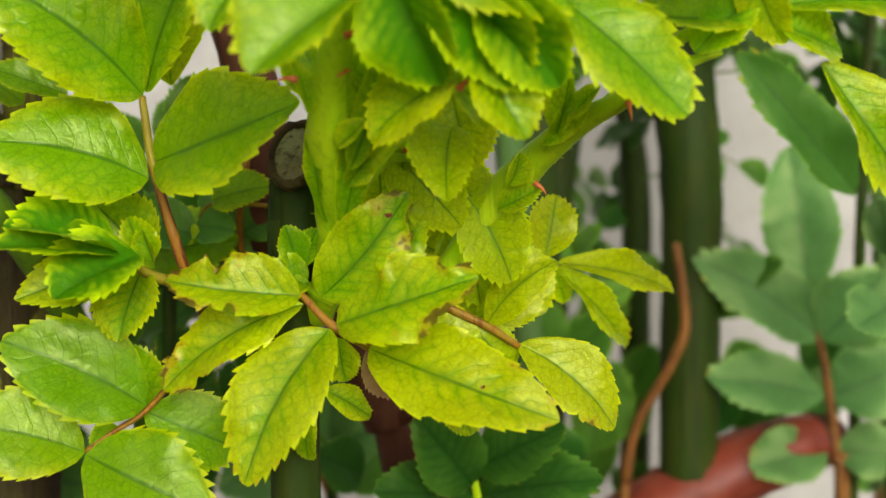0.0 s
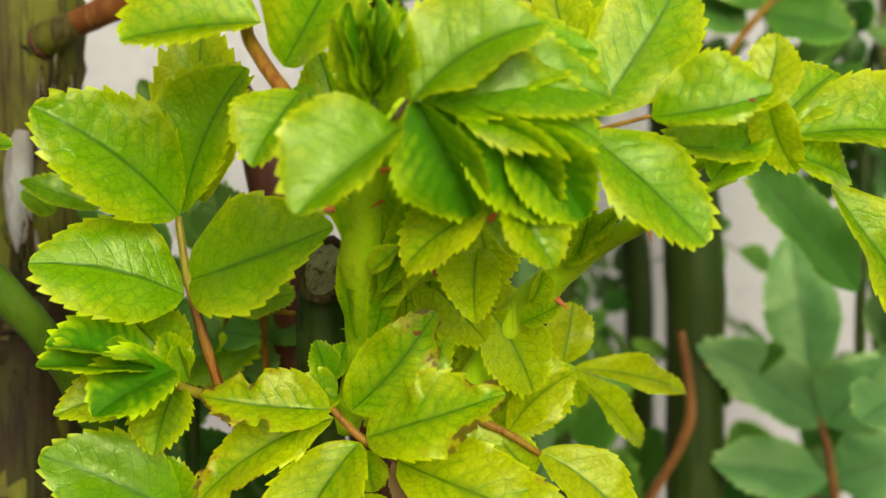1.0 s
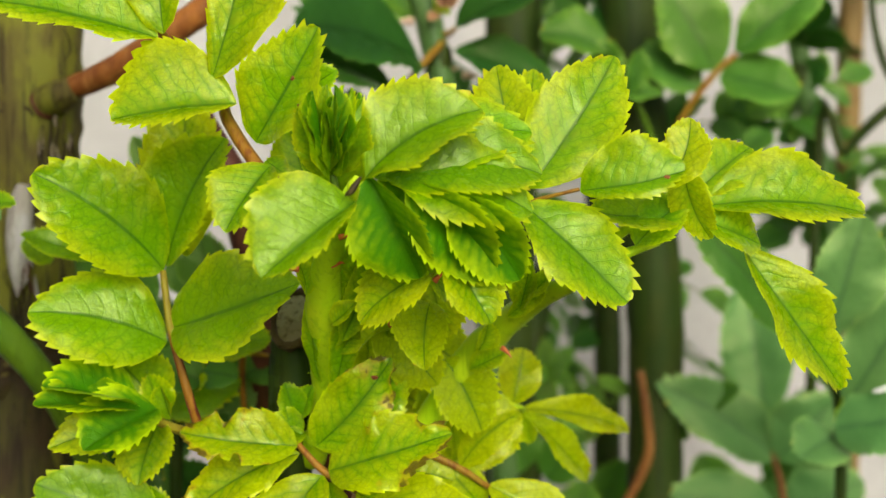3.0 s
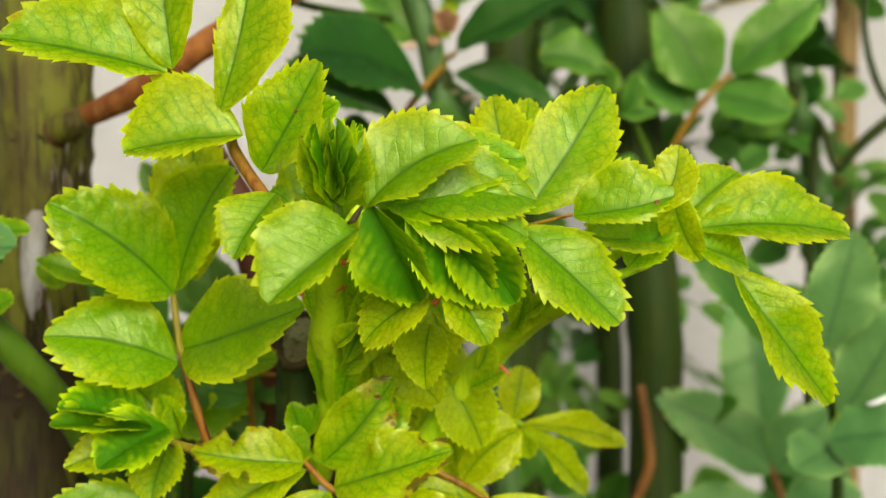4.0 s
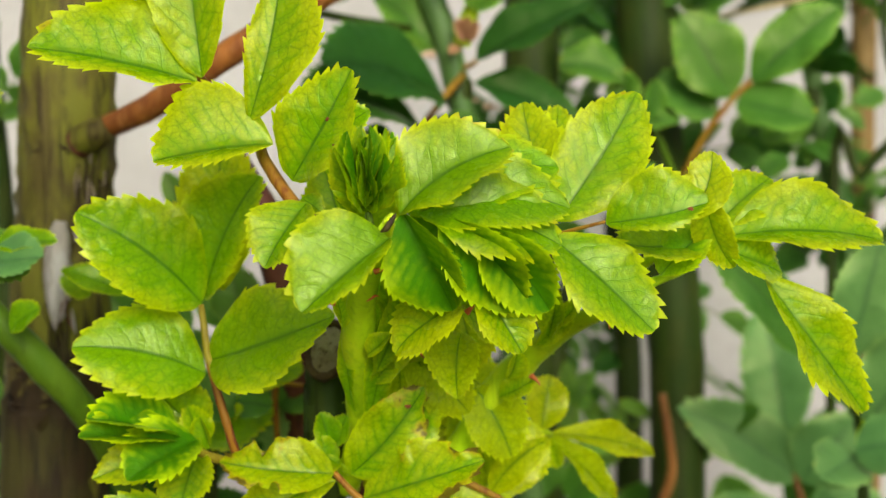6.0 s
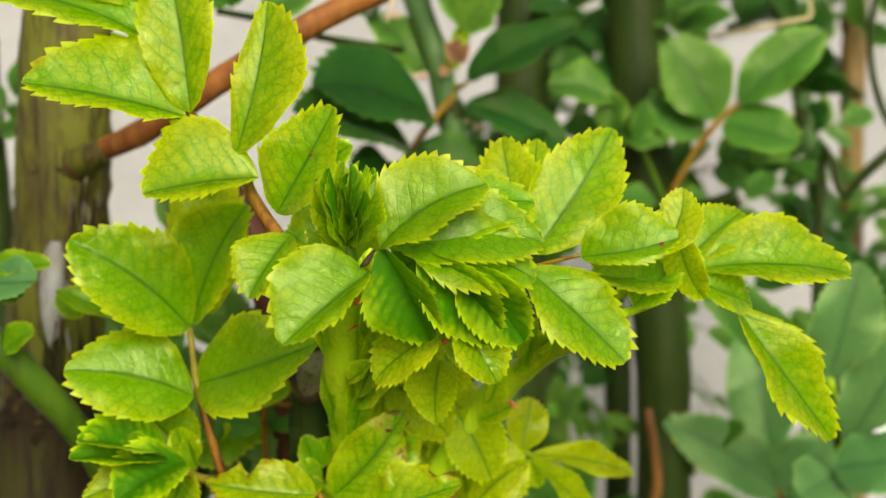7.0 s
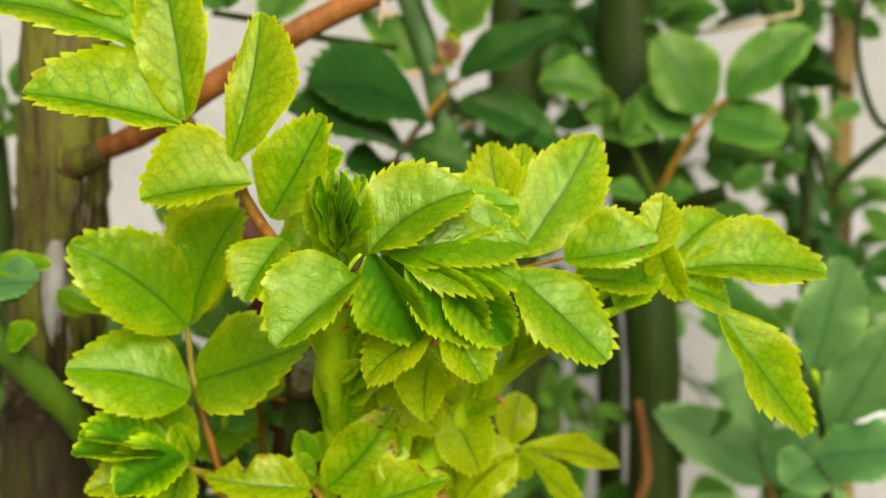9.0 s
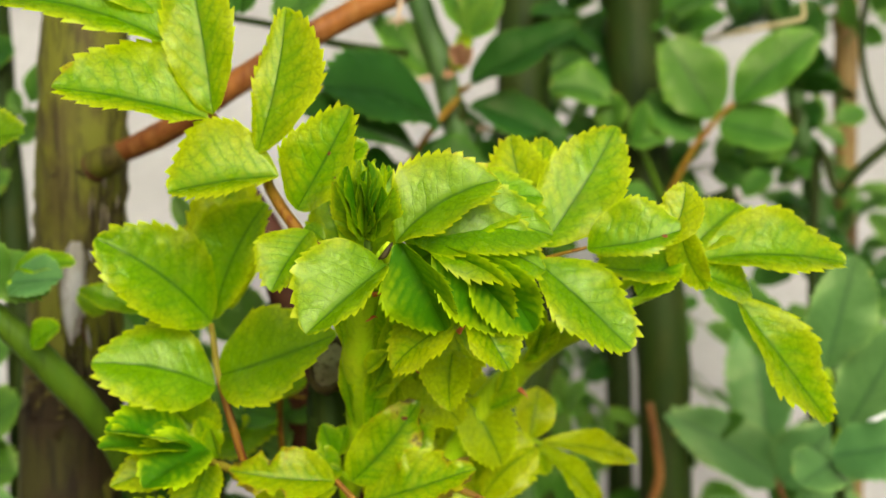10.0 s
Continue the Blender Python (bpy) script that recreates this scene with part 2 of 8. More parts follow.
DARK_HUSK = bark_material("dark_bud_husk", (0.030, 0.020, 0.010), (0.055, 0.045, 0.012), (0.012, 0.008, 0.005), 0.45, 0.3, 500.0, 0.0004)
CHALK = bark_material("dried_white", (0.75, 0.74, 0.70), (0.65, 0.64, 0.60), (0.5, 0.5, 0.46), 0.8, 1.0, 900.0, 0.0004)
WALL = ground_material("pale_render", (0.30, 0.288, 0.255), (0.35, 0.337, 0.30), (0.225, 0.213, 0.185), 9.0, 0.9, 0.002)
SOIL = ground_material("garden_soil", (0.09, 0.065, 0.045), (0.14, 0.105, 0.075), (0.05, 0.035, 0.025), 12.0, 0.95, 0.01)

# ---- builders ----
WHERE = {}


def mesh_object(name, verts, faces, mat, parent, at, label="", uvs=None):
    me = bpy.data.meshes.new(name)
    me.from_pydata([tuple(v) for v in verts], [], faces)
    if uvs is not None:
        layer = me.uv_layers.new(name="UVMap")
        idx = np.empty(len(me.loops), dtype=np.int32)
        me.loops.foreach_get("vertex_index", idx)
        layer.data.foreach_set("uv", np.asarray(uvs, dtype=np.float32)[idx].ravel())
    me.polygons.foreach_set("use_smooth", np.ones(len(me.polygons), dtype=bool))
    me.materials.append(mat)
    ob = new(name, me)
    WHERE[ob.name] = Vector(at)
    if parent is None:
        ob.location = at
    else:
        ob.parent = parent
        ob.location = Vector(at) - WHERE[parent.name]
    if label:
        ob["label"] = label
    return ob


def thing(name, foot, label, category, group=""):
    """An Empty at the foot of a thing, in millimetres; its parts hang under it."""
    ob = new(name)
    ob.empty_display_size = 0.02
    ob.location = Vector(foot) / 1000
    WHERE[ob.name] = ob.location.copy()
    return tagged(ob, label, category, group)


def tube(name, mat, parent, points, sides=12, step=5, label="", rough=0.05, seed=0, close=True):
    """A tapering stem along points (x, y, z, radius) in millimetres, with a slightly uneven skin."""
    pts = np.array(points, float) / 1000
    n = len(pts)
    ext = np.vstack([2 * pts[0] - pts[1], pts, 2 * pts[-1] - pts[-2]])
    path = []
    for i in range(n - 1):
        p0, p1, p2, p3 = ext[i : i + 4]
        for s in range(step):
            t = s / step
            path.append(0.5 * (2 * p1 + (p2 - p0) * t + (2 * p0 - 5 * p1 + 4 * p2 - p3) * t * t + (3 * p1 - p0 - 3 * p2 + p3) * t ** 3))
    path.append(pts[-1])
    path = np.array(path)
    at = Vector(path[0][:3])
    rng = random.Random(seed + int(1e5 * abs(path[-1][0])))
    verts, faces = [], []
    side = None
    for i, p in enumerate(path):
        a, b = path[max(i - 1, 0)], path[min(i + 1, len(path) - 1)]
        d = Vector(b[:3] - a[:3]).normalized()
        if side is None:
            side = d.cross(Vector((0, 1, 0.2))).normalized()
        side = (side - d * side.dot(d)).normalized()
        up = d.cross(side)
        for k in range(sides):
            w = 2 * math.pi * k / sides
            r = max(p[3], 1e-4) * (1 + rough * rng.uniform(-1, 1))
            verts.append(Vector(p[:3]) - at + side * (r * math.cos(w)) + up * (r * math.sin(w)))
    for i in range(len(path) - 1):
        for k in range(sides):
            j = (k + 1) % sides
            faces.append((i * sides + k, i * sides + j, (i + 1) * sides + j, (i + 1) * sides + k))
    if close:
        faces.append(tuple(range(sides))[::-1])
        faces.append(tuple((len(path) - 1) * sides + k for k in range(sides)))
    return mesh_object(name, verts, faces, mat, parent, at, label)


LEAF_COUNT = [0]


def leaflet(parent, base, tip, face, width, fold=18, arch=0.06, bend=0.0, asym=0.0, tint=(0.5, 0, 0), mat=None, teeth=9, fine=True, name="leaflet", curl=0.0, shrunk=()):
    """One toothed rose leaflet from base to tip (mm); face: where its upper side looks; fold: how far the halves rise, degrees;
    arch: bulge of the midrib, bend: its curve in the plane, asym: one half wider, curl: how far the tip droops;
    shrunk: burnt notches (place along, half, depth, width)."""
    LEAF_COUNT[0] += 1
    rng = random.Random(LEAF_COUNT[0] * 77)
    mat = mat or YOUNG
    base, tip = Vector(base) / 1000, Vector(tip) / 1000
    axis = tip - base
    length = axis.length
    axis = axis / length
    face = Vector(face)
    face = (face - axis * face.dot(axis)).normalized()
    side = axis.cross(face)
    w2 = width / 2000
    teeth = teeth + (rng.choice((2, 3, 4)) if fine and teeth > 7 else 0)
    steps = (0.0, 0.34, 0.70, 0.93) if fine else (0.0, 0.55, 0.92)
    stops = [(j + s) / teeth for j in range(teeth) for s in steps] + [1.0]
    spread = (0.13, 0.27, 0.41, 0.55, 0.68, 0.80, 0.90, 0.955, 1.0) if fine else (0.3, 0.62, 0.88, 1.0)
    spread = [-v for v in reversed(spread)] + [0.0] + list(spread)
    wave, phase = rng.uniform(0.5, 1.0), rng.uniform(0, 6.28)
    peak, blunt = rng.uniform(0.84, 1.0), rng.uniform(0.60, 0.72)
    crisp = rng.uniform(0.8, 1.2) * (0.8 if tint[1] > 0.1 else 1.0)
    bite = [rng.uniform(0.6, 1.35) for _ in range(2 * teeth + 2)]
    # scorched blades have shrunken notches in the margin
    notches = [(rng.uniform(0.35, 0.9), rng.choice((-1, 1)), rng.uniform(0.25, 0.5) * min(1.0, 2 * tint[1]), rng.uniform(0.025, 0.05)) for _ in range(int(tint[1] * 7))] if fine else []
    notches += list(shrunk)
    rough_seed = Vector((rng.uniform(0, 90), rng.uniform(0, 90), 0))
    verts, uvs, faces = [], [], []
    for i, s in enumerate(stops):
        u = 1 - (1 - s) ** 1.3  # the teeth grow finer towards the tip
        env = math.sin(math.pi * min(1, u ** peak)) ** blunt if 0 < u < 1 else 0.0
        env = max(env, 0.03 if u < 0.5 else 0.015)
        tooth = steps[i % len(steps)]
        fold_u = radians(fold * (1.35 if fold < 40 else 1.0)) * (1.0 - 0.35 * u)
        mid = axis * (length * u) + face * (length * (arch * 4 * u * (1 - u) - curl * u * u)) + side * (length * bend * 4 * u * (1 - u))
        row = []
        for v in spread:
            half = w2 * env * (1 + asym * (1 if v > 0 else -1))
            out, pull = abs(v), 0.0
            for nu, ns, depth, wide in notches:
                if v * ns > 0:
                    pull = max(pull, depth * math.exp(-(((u - nu) / wide) ** 2)))
            half *= 1 - pull * out ** 2
            soft = math.sqrt(v * v + 0.004) - 0.063
            ripple = wave * (0.034 + 0.04 * tint[1]) * length * out ** 2 * math.sin(11 * u + phase + (2.1 if v > 0 else 0)) * min(1, 4 * u * (1 - u) + 0.2)
            roll = -0.09 * w2 * env * out ** 4
            p = mid + side * (half * v * math.cos(fold_u)) + face * (half * soft * math.sin(fold_u) + ripple + roll + 0.35 * w2 * pull * out)
            if fine:
                p = p + face * (0.0009 * noise.noise(p * 120 + rough_seed) * (0.3 + out) + 0.0003 * noise.noise(p * 330 + rough_seed) * min(1, 3 * out))
            row.append(p)
            uvs.append((u, 0.5 + 0.5 * v))
        # the teeth lie in the blade's own plane and point forward
        if 0.06 < u < 0.995:
            for k, (end, inner) in enumerate(((0, 2), (-1, -3))):
                saw = crisp * tooth ** 0.75 * bite[min(int(s * teeth + 1e-6), teeth - 1) * 2 + k] * min(1.0, 9 * (1 - s) + 0.2) * min(1.0, 4 * u)
                row[end] = row[end] + (row[end] - row[inner]).normalized() * (0.10 * w2 * (saw - 0.3)) + axis * (0.27 * length / teeth * saw * (1 - 0.5 * s) + 0.10 * w2 * (saw - 0.2) * max(0.0, 4 * u - 3))
        verts += row
    rows = len(stops) - 1
    c = len(spread)
    for i in range(rows):
        for k in range(c - 1):
            faces.append((i * c + k, i * c + k + 1, (i + 1) * c + k + 1, (i + 1) * c + k))
    ob = mesh_object(name, verts, faces, mat, parent, base, "", uvs)
    ob.color = (*tint, 1.0)
    return ob


def thorn(parent, at, way, length, radius, mat=None):
    at, way = Vector(at), Vector(way).normalized()
    hook = at + way * length + Vector((0, 0, -0.25 * length))
    mid = at + way * (0.5 * length)
    return tube("thorn", mat or THORN, parent, [(*(at - way * 1.5), radius), (*mid, 0.45 * radius), (*hook, 0.06 * radius)], 8, 3)


def oblique_cut(parent, centre, face, radius, stretch, label):
    """A slanting pruning cut: a ring of bark round a slightly sunken disc of weathered wood (mm)."""
    c, f = Vector(centre) / 1000, Vector(face).normalized()
    s = f.cross(Vector((0, 0, 1))).normalized()
    u = s.cross(f)
    rng = random.Random(9)
    n = 28
    for name, mat, rings in (("bark_rim", CUT_RIM, ((1.0, -3.0), (1.10, -0.6), (1.08, 0.5), (0.92, 0.7), (0.84, 0.1), (0.82, -1.0))), ("cut_face", CUT_WOOD, ((0.88, -0.5), (0.80, 0.1), (0.62, -0.2), (0.45, 0.15), (0.25, -0.35), (0.0, -0.5)))):
        verts, faces = [], []
        for k, (r, h) in enumerate(rings):
            for i in range(n):
                w = 2 * math.pi * i / n
                q = radius / 1000 * r * (1 + 0.05 * rng.uniform(-1, 1))
                verts.append(s * (q * math.cos(w)) + u * (q * stretch * math.sin(w)) + f * ((h + 0.2 * rng.uniform(-1, 1)) / 1000))
        for k in range(len(rings) - 1):
            for i in range(n):
                j = (i + 1) % n
                faces.append((k * n + i, k * n + j, (k + 1) * n + j, (k + 1) * n + i))
        mesh_object(name, verts, faces, mat, parent, c, label if name == "cut_face" else "")


def leaf_spot(parent, at, face, radius, mat, seed):
    """A small uneven scab on a blade: a low dome with a ragged outline (mm)."""
    c, f = Vector(at) / 1000, Vector(face).normalized()
    s = f.cross(Vector((0, 0, 1))).normalized()
    u = s.cross(f)
    rng = random.Random(seed)
    n = 14
    ragged = [radius / 1000 * rng.uniform(0.65, 1.25) for _ in range(n)]
    verts = []
    for r, h in ((1.0, -0.15), (0.85, 0.12), (0.5, 0.22)):
        verts += [s * (r * q * math.cos(2 * math.pi * i / n)) + u * (0.75 * r * q * math.sin(2 * math.pi * i / n)) + f * (h / 1000) for i, q in enumerate(ragged)]
    verts.append(f * 0.00016)
    faces = [(k * n + i, k * n + (i + 1) % n, (k + 1) * n + (i + 1) % n, (k + 1) * n + i) for k in range(2) for i in range(n)]
    faces += [(2 * n + i, 2 * n + (i + 1) % n, 3 * n) for i in range(n)]
    return mesh_object("leaf_spot", verts, faces, mat, parent, c)


def spray(parent, base, tip, face, size, mat, pairs=2, tint=(0.3, 0, 0), fine=False, stalk_mat=None, seed=0):
    """A compound leaf: a thin stalk with pairs of leaflets and one at its end (mm)."""
    rng = random.Random(seed)
    b, t, f = Vector(base), Vector(tip), Vector(face).normalized()
    d = (t - b).normalized()
    f = (f - d * f.dot(d)).normalized()
    s = d.cross(f)
    sag = f * (0.06 * (t - b).length)
    stalk = tube("leaf_stalk", stalk_mat or SHADE_STEM, parent, [(*b, 0.9), (*((b + t) / 2 + sag), 0.7), (*t, 0.5)], 6, 4)
    for i in range(pairs):
        p = b + (t - b) * (0.45 + 0.5 * i / max(1, pairs - 0.4)) + sag * 0.8
        for q in (-1, 1):
            w = (s * q + d * rng.uniform(0.25, 0.7) + f * rng.uniform(-0.25, 0.25)).normalized()
            z = size * rng.uniform(0.75, 1.0)
            leaflet(stalk, p, p + w * z, f + Vector([rng.uniform(-0.3, 0.3) for _ in range(3)]), z * 0.62, rng.uniform(8, 26), 0.05, rng.uniform(-0.05, 0.05), 0, (tint[0] + rng.uniform(-0.15, 0.15), 0, tint[2] + rng.uniform(0, 0.2)), mat, 8, fine)
    w = (d + f * rng.uniform(-0.2, 0.2)).normalized()
    leaflet(stalk, t, t + w * size * 1.1, f, size * 0.68, 14, 0.05, 0, 0, tint, mat, 8, fine)
    return stalk


# ---- setting ----
def slab(name, lo, hi, mat, label):
    x0, y0, z0 = lo
    x1, y1, z1 = hi
    v = [(x, y, z) for x in (x0, x1) for y in (y0, y1) for z in (z0, z1)]
    f = [(0, 1, 3, 2), (4, 6, 7, 5), (0, 4, 5, 1), (2, 3, 7, 6), (0, 2, 6, 4), (1, 5, 7, 3)]
    ob = mesh_object(name, v, f, mat, None, (0, 0, 0))
    ob.data.polygons.foreach_set("use_smooth", np.zeros(6, dtype=bool))
    return tagged(ob, label, name.split("_")[0], "", "structure")


slab("wall_back", (-6, 1.0, -0.05), (6, 1.2, 1.3), WALL, "pale beige rendered garden wall behind the rose")


def ground_sheet():
    rng = random.Random(5)
    n = 90
    xs = [math.copysign(abs(k / n) ** 3 * 1500 + abs(k / n) * 1.2, k) for k in range(-n, n + 1)]
    v = []
    for y in xs:
        for x in xs:
            near = max(0.0, 1 - math.hypot(x, y - 0.4) / 2)
            v.append((x, y + 0.3, near * 0.03 * (noise.noise((6 * x, 6 * y, 0)) - 0.6) - 0.002))
    c = 2 * n + 1
    f = [(j * c + i, j * c + i + 1, (j + 1) * c + i + 1, (j + 1) * c + i) for j in range(2 * n) for i in range(2 * n)]
    ob = mesh_object("ground", v, f, SOIL, None, (0, 0, 0))
    return tagged(ob, "brown crumbly garden soil below the rose", "soil", "", "structure")


ground_sheet()

# ---- things ----

rose = thing("rose_bush", (-10, 345, 0), "young rose bush with glossy yellow-green toothed leaves on green stems", "rose bush")
cane = tube("cane", GREEN_CANE, rose, [(-10.8, 348.0, -15.0, 8.0), (-14.2, 345.0, 561.5, 6.8), (-13.1, 343.0, 595.9, 7.2), (-12.8, 343.0, 611.2, 7.2), (-13.2, 344.0, 618.5, 7.0), (-13.2, 346.0, 625.8, 5.6)], 16, 5, "dark green pruned cane")
oblique_cut(rose, (-12.1, 336.5, 627.4), (-0.15, -0.85, 0.55), 6.5, 1.5, "weathered grey wood of a slanting pruning cut")
shoot = tube("shoot_stem", FRESH_STEM, rose, [(-7.8, 345.0, 583.3, 4.6), (-1.3, 335.0, 601.0, 4.9), (0.1, 318.0, 619.1, 5.2), (0.7, 302.0, 632.6, 4.9), (3.5, 288.0, 645.8, 3.9), (8.2, 275.0, 656.5, 2.7), (11.3, 268.0, 662.9, 1.7)], 14, 5, "thick fresh green shoot")
side = tube("shoot_stem", FRESH_STEM, rose, [(13.4, 350.0, 570.1, 3.9), (29.1, 345.0, 595.7, 4.7), (41.1, 338.0, 614.3, 5.4), (51.0, 330.0, 626.1, 4.3), (61.4, 318.0, 635.0, 3.2), (71.0, 308.0, 640.3, 2.3), (82.4, 305.0, 647.2, 1.6), (92.8, 306.0, 650.5, 0.6)], 14, 5, "green side shoot")
side2 = tube("shoot_stem", FRESH_STEM, rose, [(0.2, 330.0, 611.6, 2.9), (10.8, 308.0, 624.7, 2.3), (22.3, 290.0, 635.9, 1.8), (31.8, 282.0, 643.4, 1.2), (36.0, 275.0, 651.7, 0.9), (33.6, 270.0, 660.3, 0.8)], 12, 5)
kA = tube("leaf_stalk", RED_STALK, rose, [(-36.8, 335.0, 585.7, 1.5), (-38.6, 323.0, 599.1, 1.35), (-43.5, 322.0, 616.3, 1.25), (-46.8, 324.0, 627.3, 1.1), (-49.2, 326.0, 641.7, 0.9)], 10, 5, "red-brown leaf stalk")
for off in (-0.95, 0.95):
    tube("stalk_ridge", RIDGE, kA, [(-37.2 + off, 331.4, 589.0, 0.45), (-38.6 + off, 322.4, 599.1, 0.5), (-41.0 + off, 321.6, 607.7, 0.48), (-43.5 + 0.9 * off, 321.4, 616.3, 0.42), (-45.2 + 0.8 * off, 322.3, 621.5, 0.15)], 6, 4)
tube("green_stalk_end", OLIVE_STALK, kA, [(-44.6, 322.7, 620.0, 0.9), (-45.4, 323.0, 622.8, 1.22), (-46.8, 324.0, 627.3, 1.2), (-48.0, 325.0, 634.5, 1.1), (-49.2, 326.0, 641.7, 0.95)], 10, 5)
leaflet(kA, (-48.9, 326, 642), (-81.3, 308, 669.1), (0.54, -0.83, 0.10), 32.2, 18, 0.05, 0.05, 0, (0.45, 0, 0))
leaflet(kA, (-49.1, 330, 643.0), (-30.4, 322, 680.4), (-0.37, -0.93, -0.01), 28.0, 24, 0.04, -0.04, -0.3, (0.4, 0, 0))
leaflet(kA, (-46.5, 345, 645.8), (-47.2, 347, 697.2), (-0.12, -0.99, 0.04), 29.2, 16, 0.05, 0, 0, (0.75, 0, 0))
leaflet(kA, (-47.4, 324, 621), (-83.9, 312, 630), (0.38, -0.80, 0.46), 31.7, 12, 0.06, 0.05, 0, (0.35, 0, 0))
leaflet(kA, (-46.5, 324, 625.1), (-6, 303, 639.1), (-0.53, -0.76, 0.38), 34.8, 18, 0.05, 0.05, 0, (0.35, 0, 0))
kB = tube("leaf_stalk", OLIVE_STALK, rose, [(-39.9, 330.0, 593.0, 1.6), (-48.6, 325.0, 596.9, 1.4), (-54.6, 320.0, 602.6, 1.1)], 8, 5)
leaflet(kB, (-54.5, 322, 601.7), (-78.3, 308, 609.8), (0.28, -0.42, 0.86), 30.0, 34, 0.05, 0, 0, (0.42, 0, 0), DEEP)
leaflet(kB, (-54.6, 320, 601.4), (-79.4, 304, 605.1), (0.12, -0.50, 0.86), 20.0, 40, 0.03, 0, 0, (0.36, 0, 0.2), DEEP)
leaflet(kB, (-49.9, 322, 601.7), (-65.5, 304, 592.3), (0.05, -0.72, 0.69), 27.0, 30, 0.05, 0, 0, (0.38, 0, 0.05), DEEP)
leaflet(kB, (-54.6, 330, 598.8), (-79.3, 316, 590.8), (0.27, -0.79, 0.56), 16.3, 16, 0.05, 0, 0, (0.75, 0, 0))
leaflet(kB, (-50.5, 328, 598.1), (-54, 318, 580.2), (-0.24, -0.83, 0.51), 19.7, 16, 0.05, 0, 0, (0.6, 0, 0))
leaflet(kB, (-49.7, 330, 597.9), (-53.6, 326, 611.2), (0.57, -0.82, -0.08), 11.7, 30, 0.02, 0, 0, (0.45, 0, 0))
leaflet(kB, (-46.4, 326, 598.4), (-48.7, 322, 608.4), (-0.39, -0.82, -0.42), 10.5, 36, 0.02, 0, 0, (0.4, 0, 0.1))
leaflet(kB, (-50.6, 336, 598.8), (-65.0, 335, 614.5), (0.10, -0.97, 0.10), 22.0, 14, 0.04, 0.02, 0, (0.3, 0, 0.15))
kD = tube("leaf_stalk", RED_STALK, rose, [(-29.4, 345.0, 583.3, 1.0), (-41.1, 338.0, 572.0, 0.9), (-49.7, 328.0, 561.2, 0.8), (-57.1, 324.0, 556.4, 0.7), (-64.6, 322.0, 551.2, 0.7)], 8, 5)
leaflet(kD, (-49.5, 325, 562.7), (-83, 316, 580.7), (0.40, -0.86, 0.32), 26.8, 14, 0.05, 0.03, 0, (0.15, 0, 0.32))
leaflet(kD, (-63.9, 320, 551.7), (-92.8, 312, 560.4), (0.36, -0.83, 0.43), 24.6, 12, 0.05, 0.03, 0, (0.25, 0, 0.1))
leaflet(kD, (-63.7, 320, 551.1), (-31.3, 316, 537.7), (0.10, -0.86, 0.51), 28.4, 14, 0.06, 0.03, 0, (0.2, 0, 0.12))
leaflet(kD, (-51.3, 330, 560.1), (-26.4, 336, 547.9), (0.37, -0.87, 0.33), 21.9, 14, 0.05, 0, 0, (0.2, 0, 0.15))
leaflet(kD, (-51.4, 334, 560.2), (-53.8, 330, 577.7), (0.28, -0.94, -0.18), 14.3, 20, 0.04, 0, 0, (0.4, 0, 0.05))
leaflet(kD, (-55.9, 325, 556.7), (-63.1, 322, 552.7), (0.22, -0.93, 0.30), 8.3, 20, 0.04, 0, 0, (0.2, 0, 0.2))
kK = tube("leaf_stalk", RED_STALK, rose, [(26.0, 345.0, 558.5, 1.4), (13.4, 326.0, 574.1, 1.2), (4.6, 320.0, 581.1, 1.2), (-1.8, 320.0, 585.1, 1.1), (-9.1, 322.0, 592.3, 0.9)], 10, 5, "red-brown leaf stalk")
leaflet(kK, (-8.5, 320, 591.6), (-41.6, 316, 595.7), (0.17, -0.81, 0.56), 21.5, 26, 0.06, -0.05, 0, (0.85, 0.55, 0), shrunk=((0.63, 1, 0.75, 0.06), (0.86, 1, 0.55, 0.12)))
leaflet(kK, (-7.7, 320, 589.4), (-42.9, 318, 567.9), (-0.25, -0.84, 0.48), 19.3, 22, 0.07, 0.05, 0, (0.75, 0.42, 0))
leaflet(kK, (-1, 318, 583.6), (-20.1, 303, 548.1), (-0.23, -0.84, 0.48), 26.0, 16, 0.06, 0.04, 0, (0.75, 0.1, 0))
leaflet(kK, (-3.4, 320, 591.4), (18.8, 314, 617.8), (-0.20, -0.98, -0.06), 20.8, 18, 0.05, 0.05, 0, (0.65, 0.45, 0))
leaflet(kK, (0.7, 318, 584.8), (36.1, 304, 598), (-0.47, -0.75, 0.47), 24.5, 18, 0.06, 0.04, 0, (0.7, 0.48, 0))
leaflet(kK, (9, 318, 578.6), (54.9, 300, 564.5), (-0.08, -0.73, 0.68), 26.4, 14, 0.08, 0.05, 0, (0.85, 0.2, 0))
leaflet(kK, (-3.4, 326, 566.7), (7.9, 330, 558.8), (0.56, -0.70, 0.45), 9.9, 20, 0.06, 0, 0, (0.6, 0.1, 0))
leaflet(kK, (-7.6, 325, 565.4), (-8.4, 330, 547.2), (-0.36, -0.90, -0.23), 10.2, 26, 0.06, 0, 0, (0.65, 0.1, 0))
leaflet(kK, (0.3, 324, 580.5), (2, 326, 568.8), (-0.12, -0.97, -0.18), 11.2, 20, 0.04, 0, 0, (0.6, 0, 0))
leaflet(kK, (7.7, 326, 594.5), (20.9, 322, 614.1), (0.06, -0.97, -0.24), 16.8, 18, 0.05, 0, 0, (0.5, 0, 0))
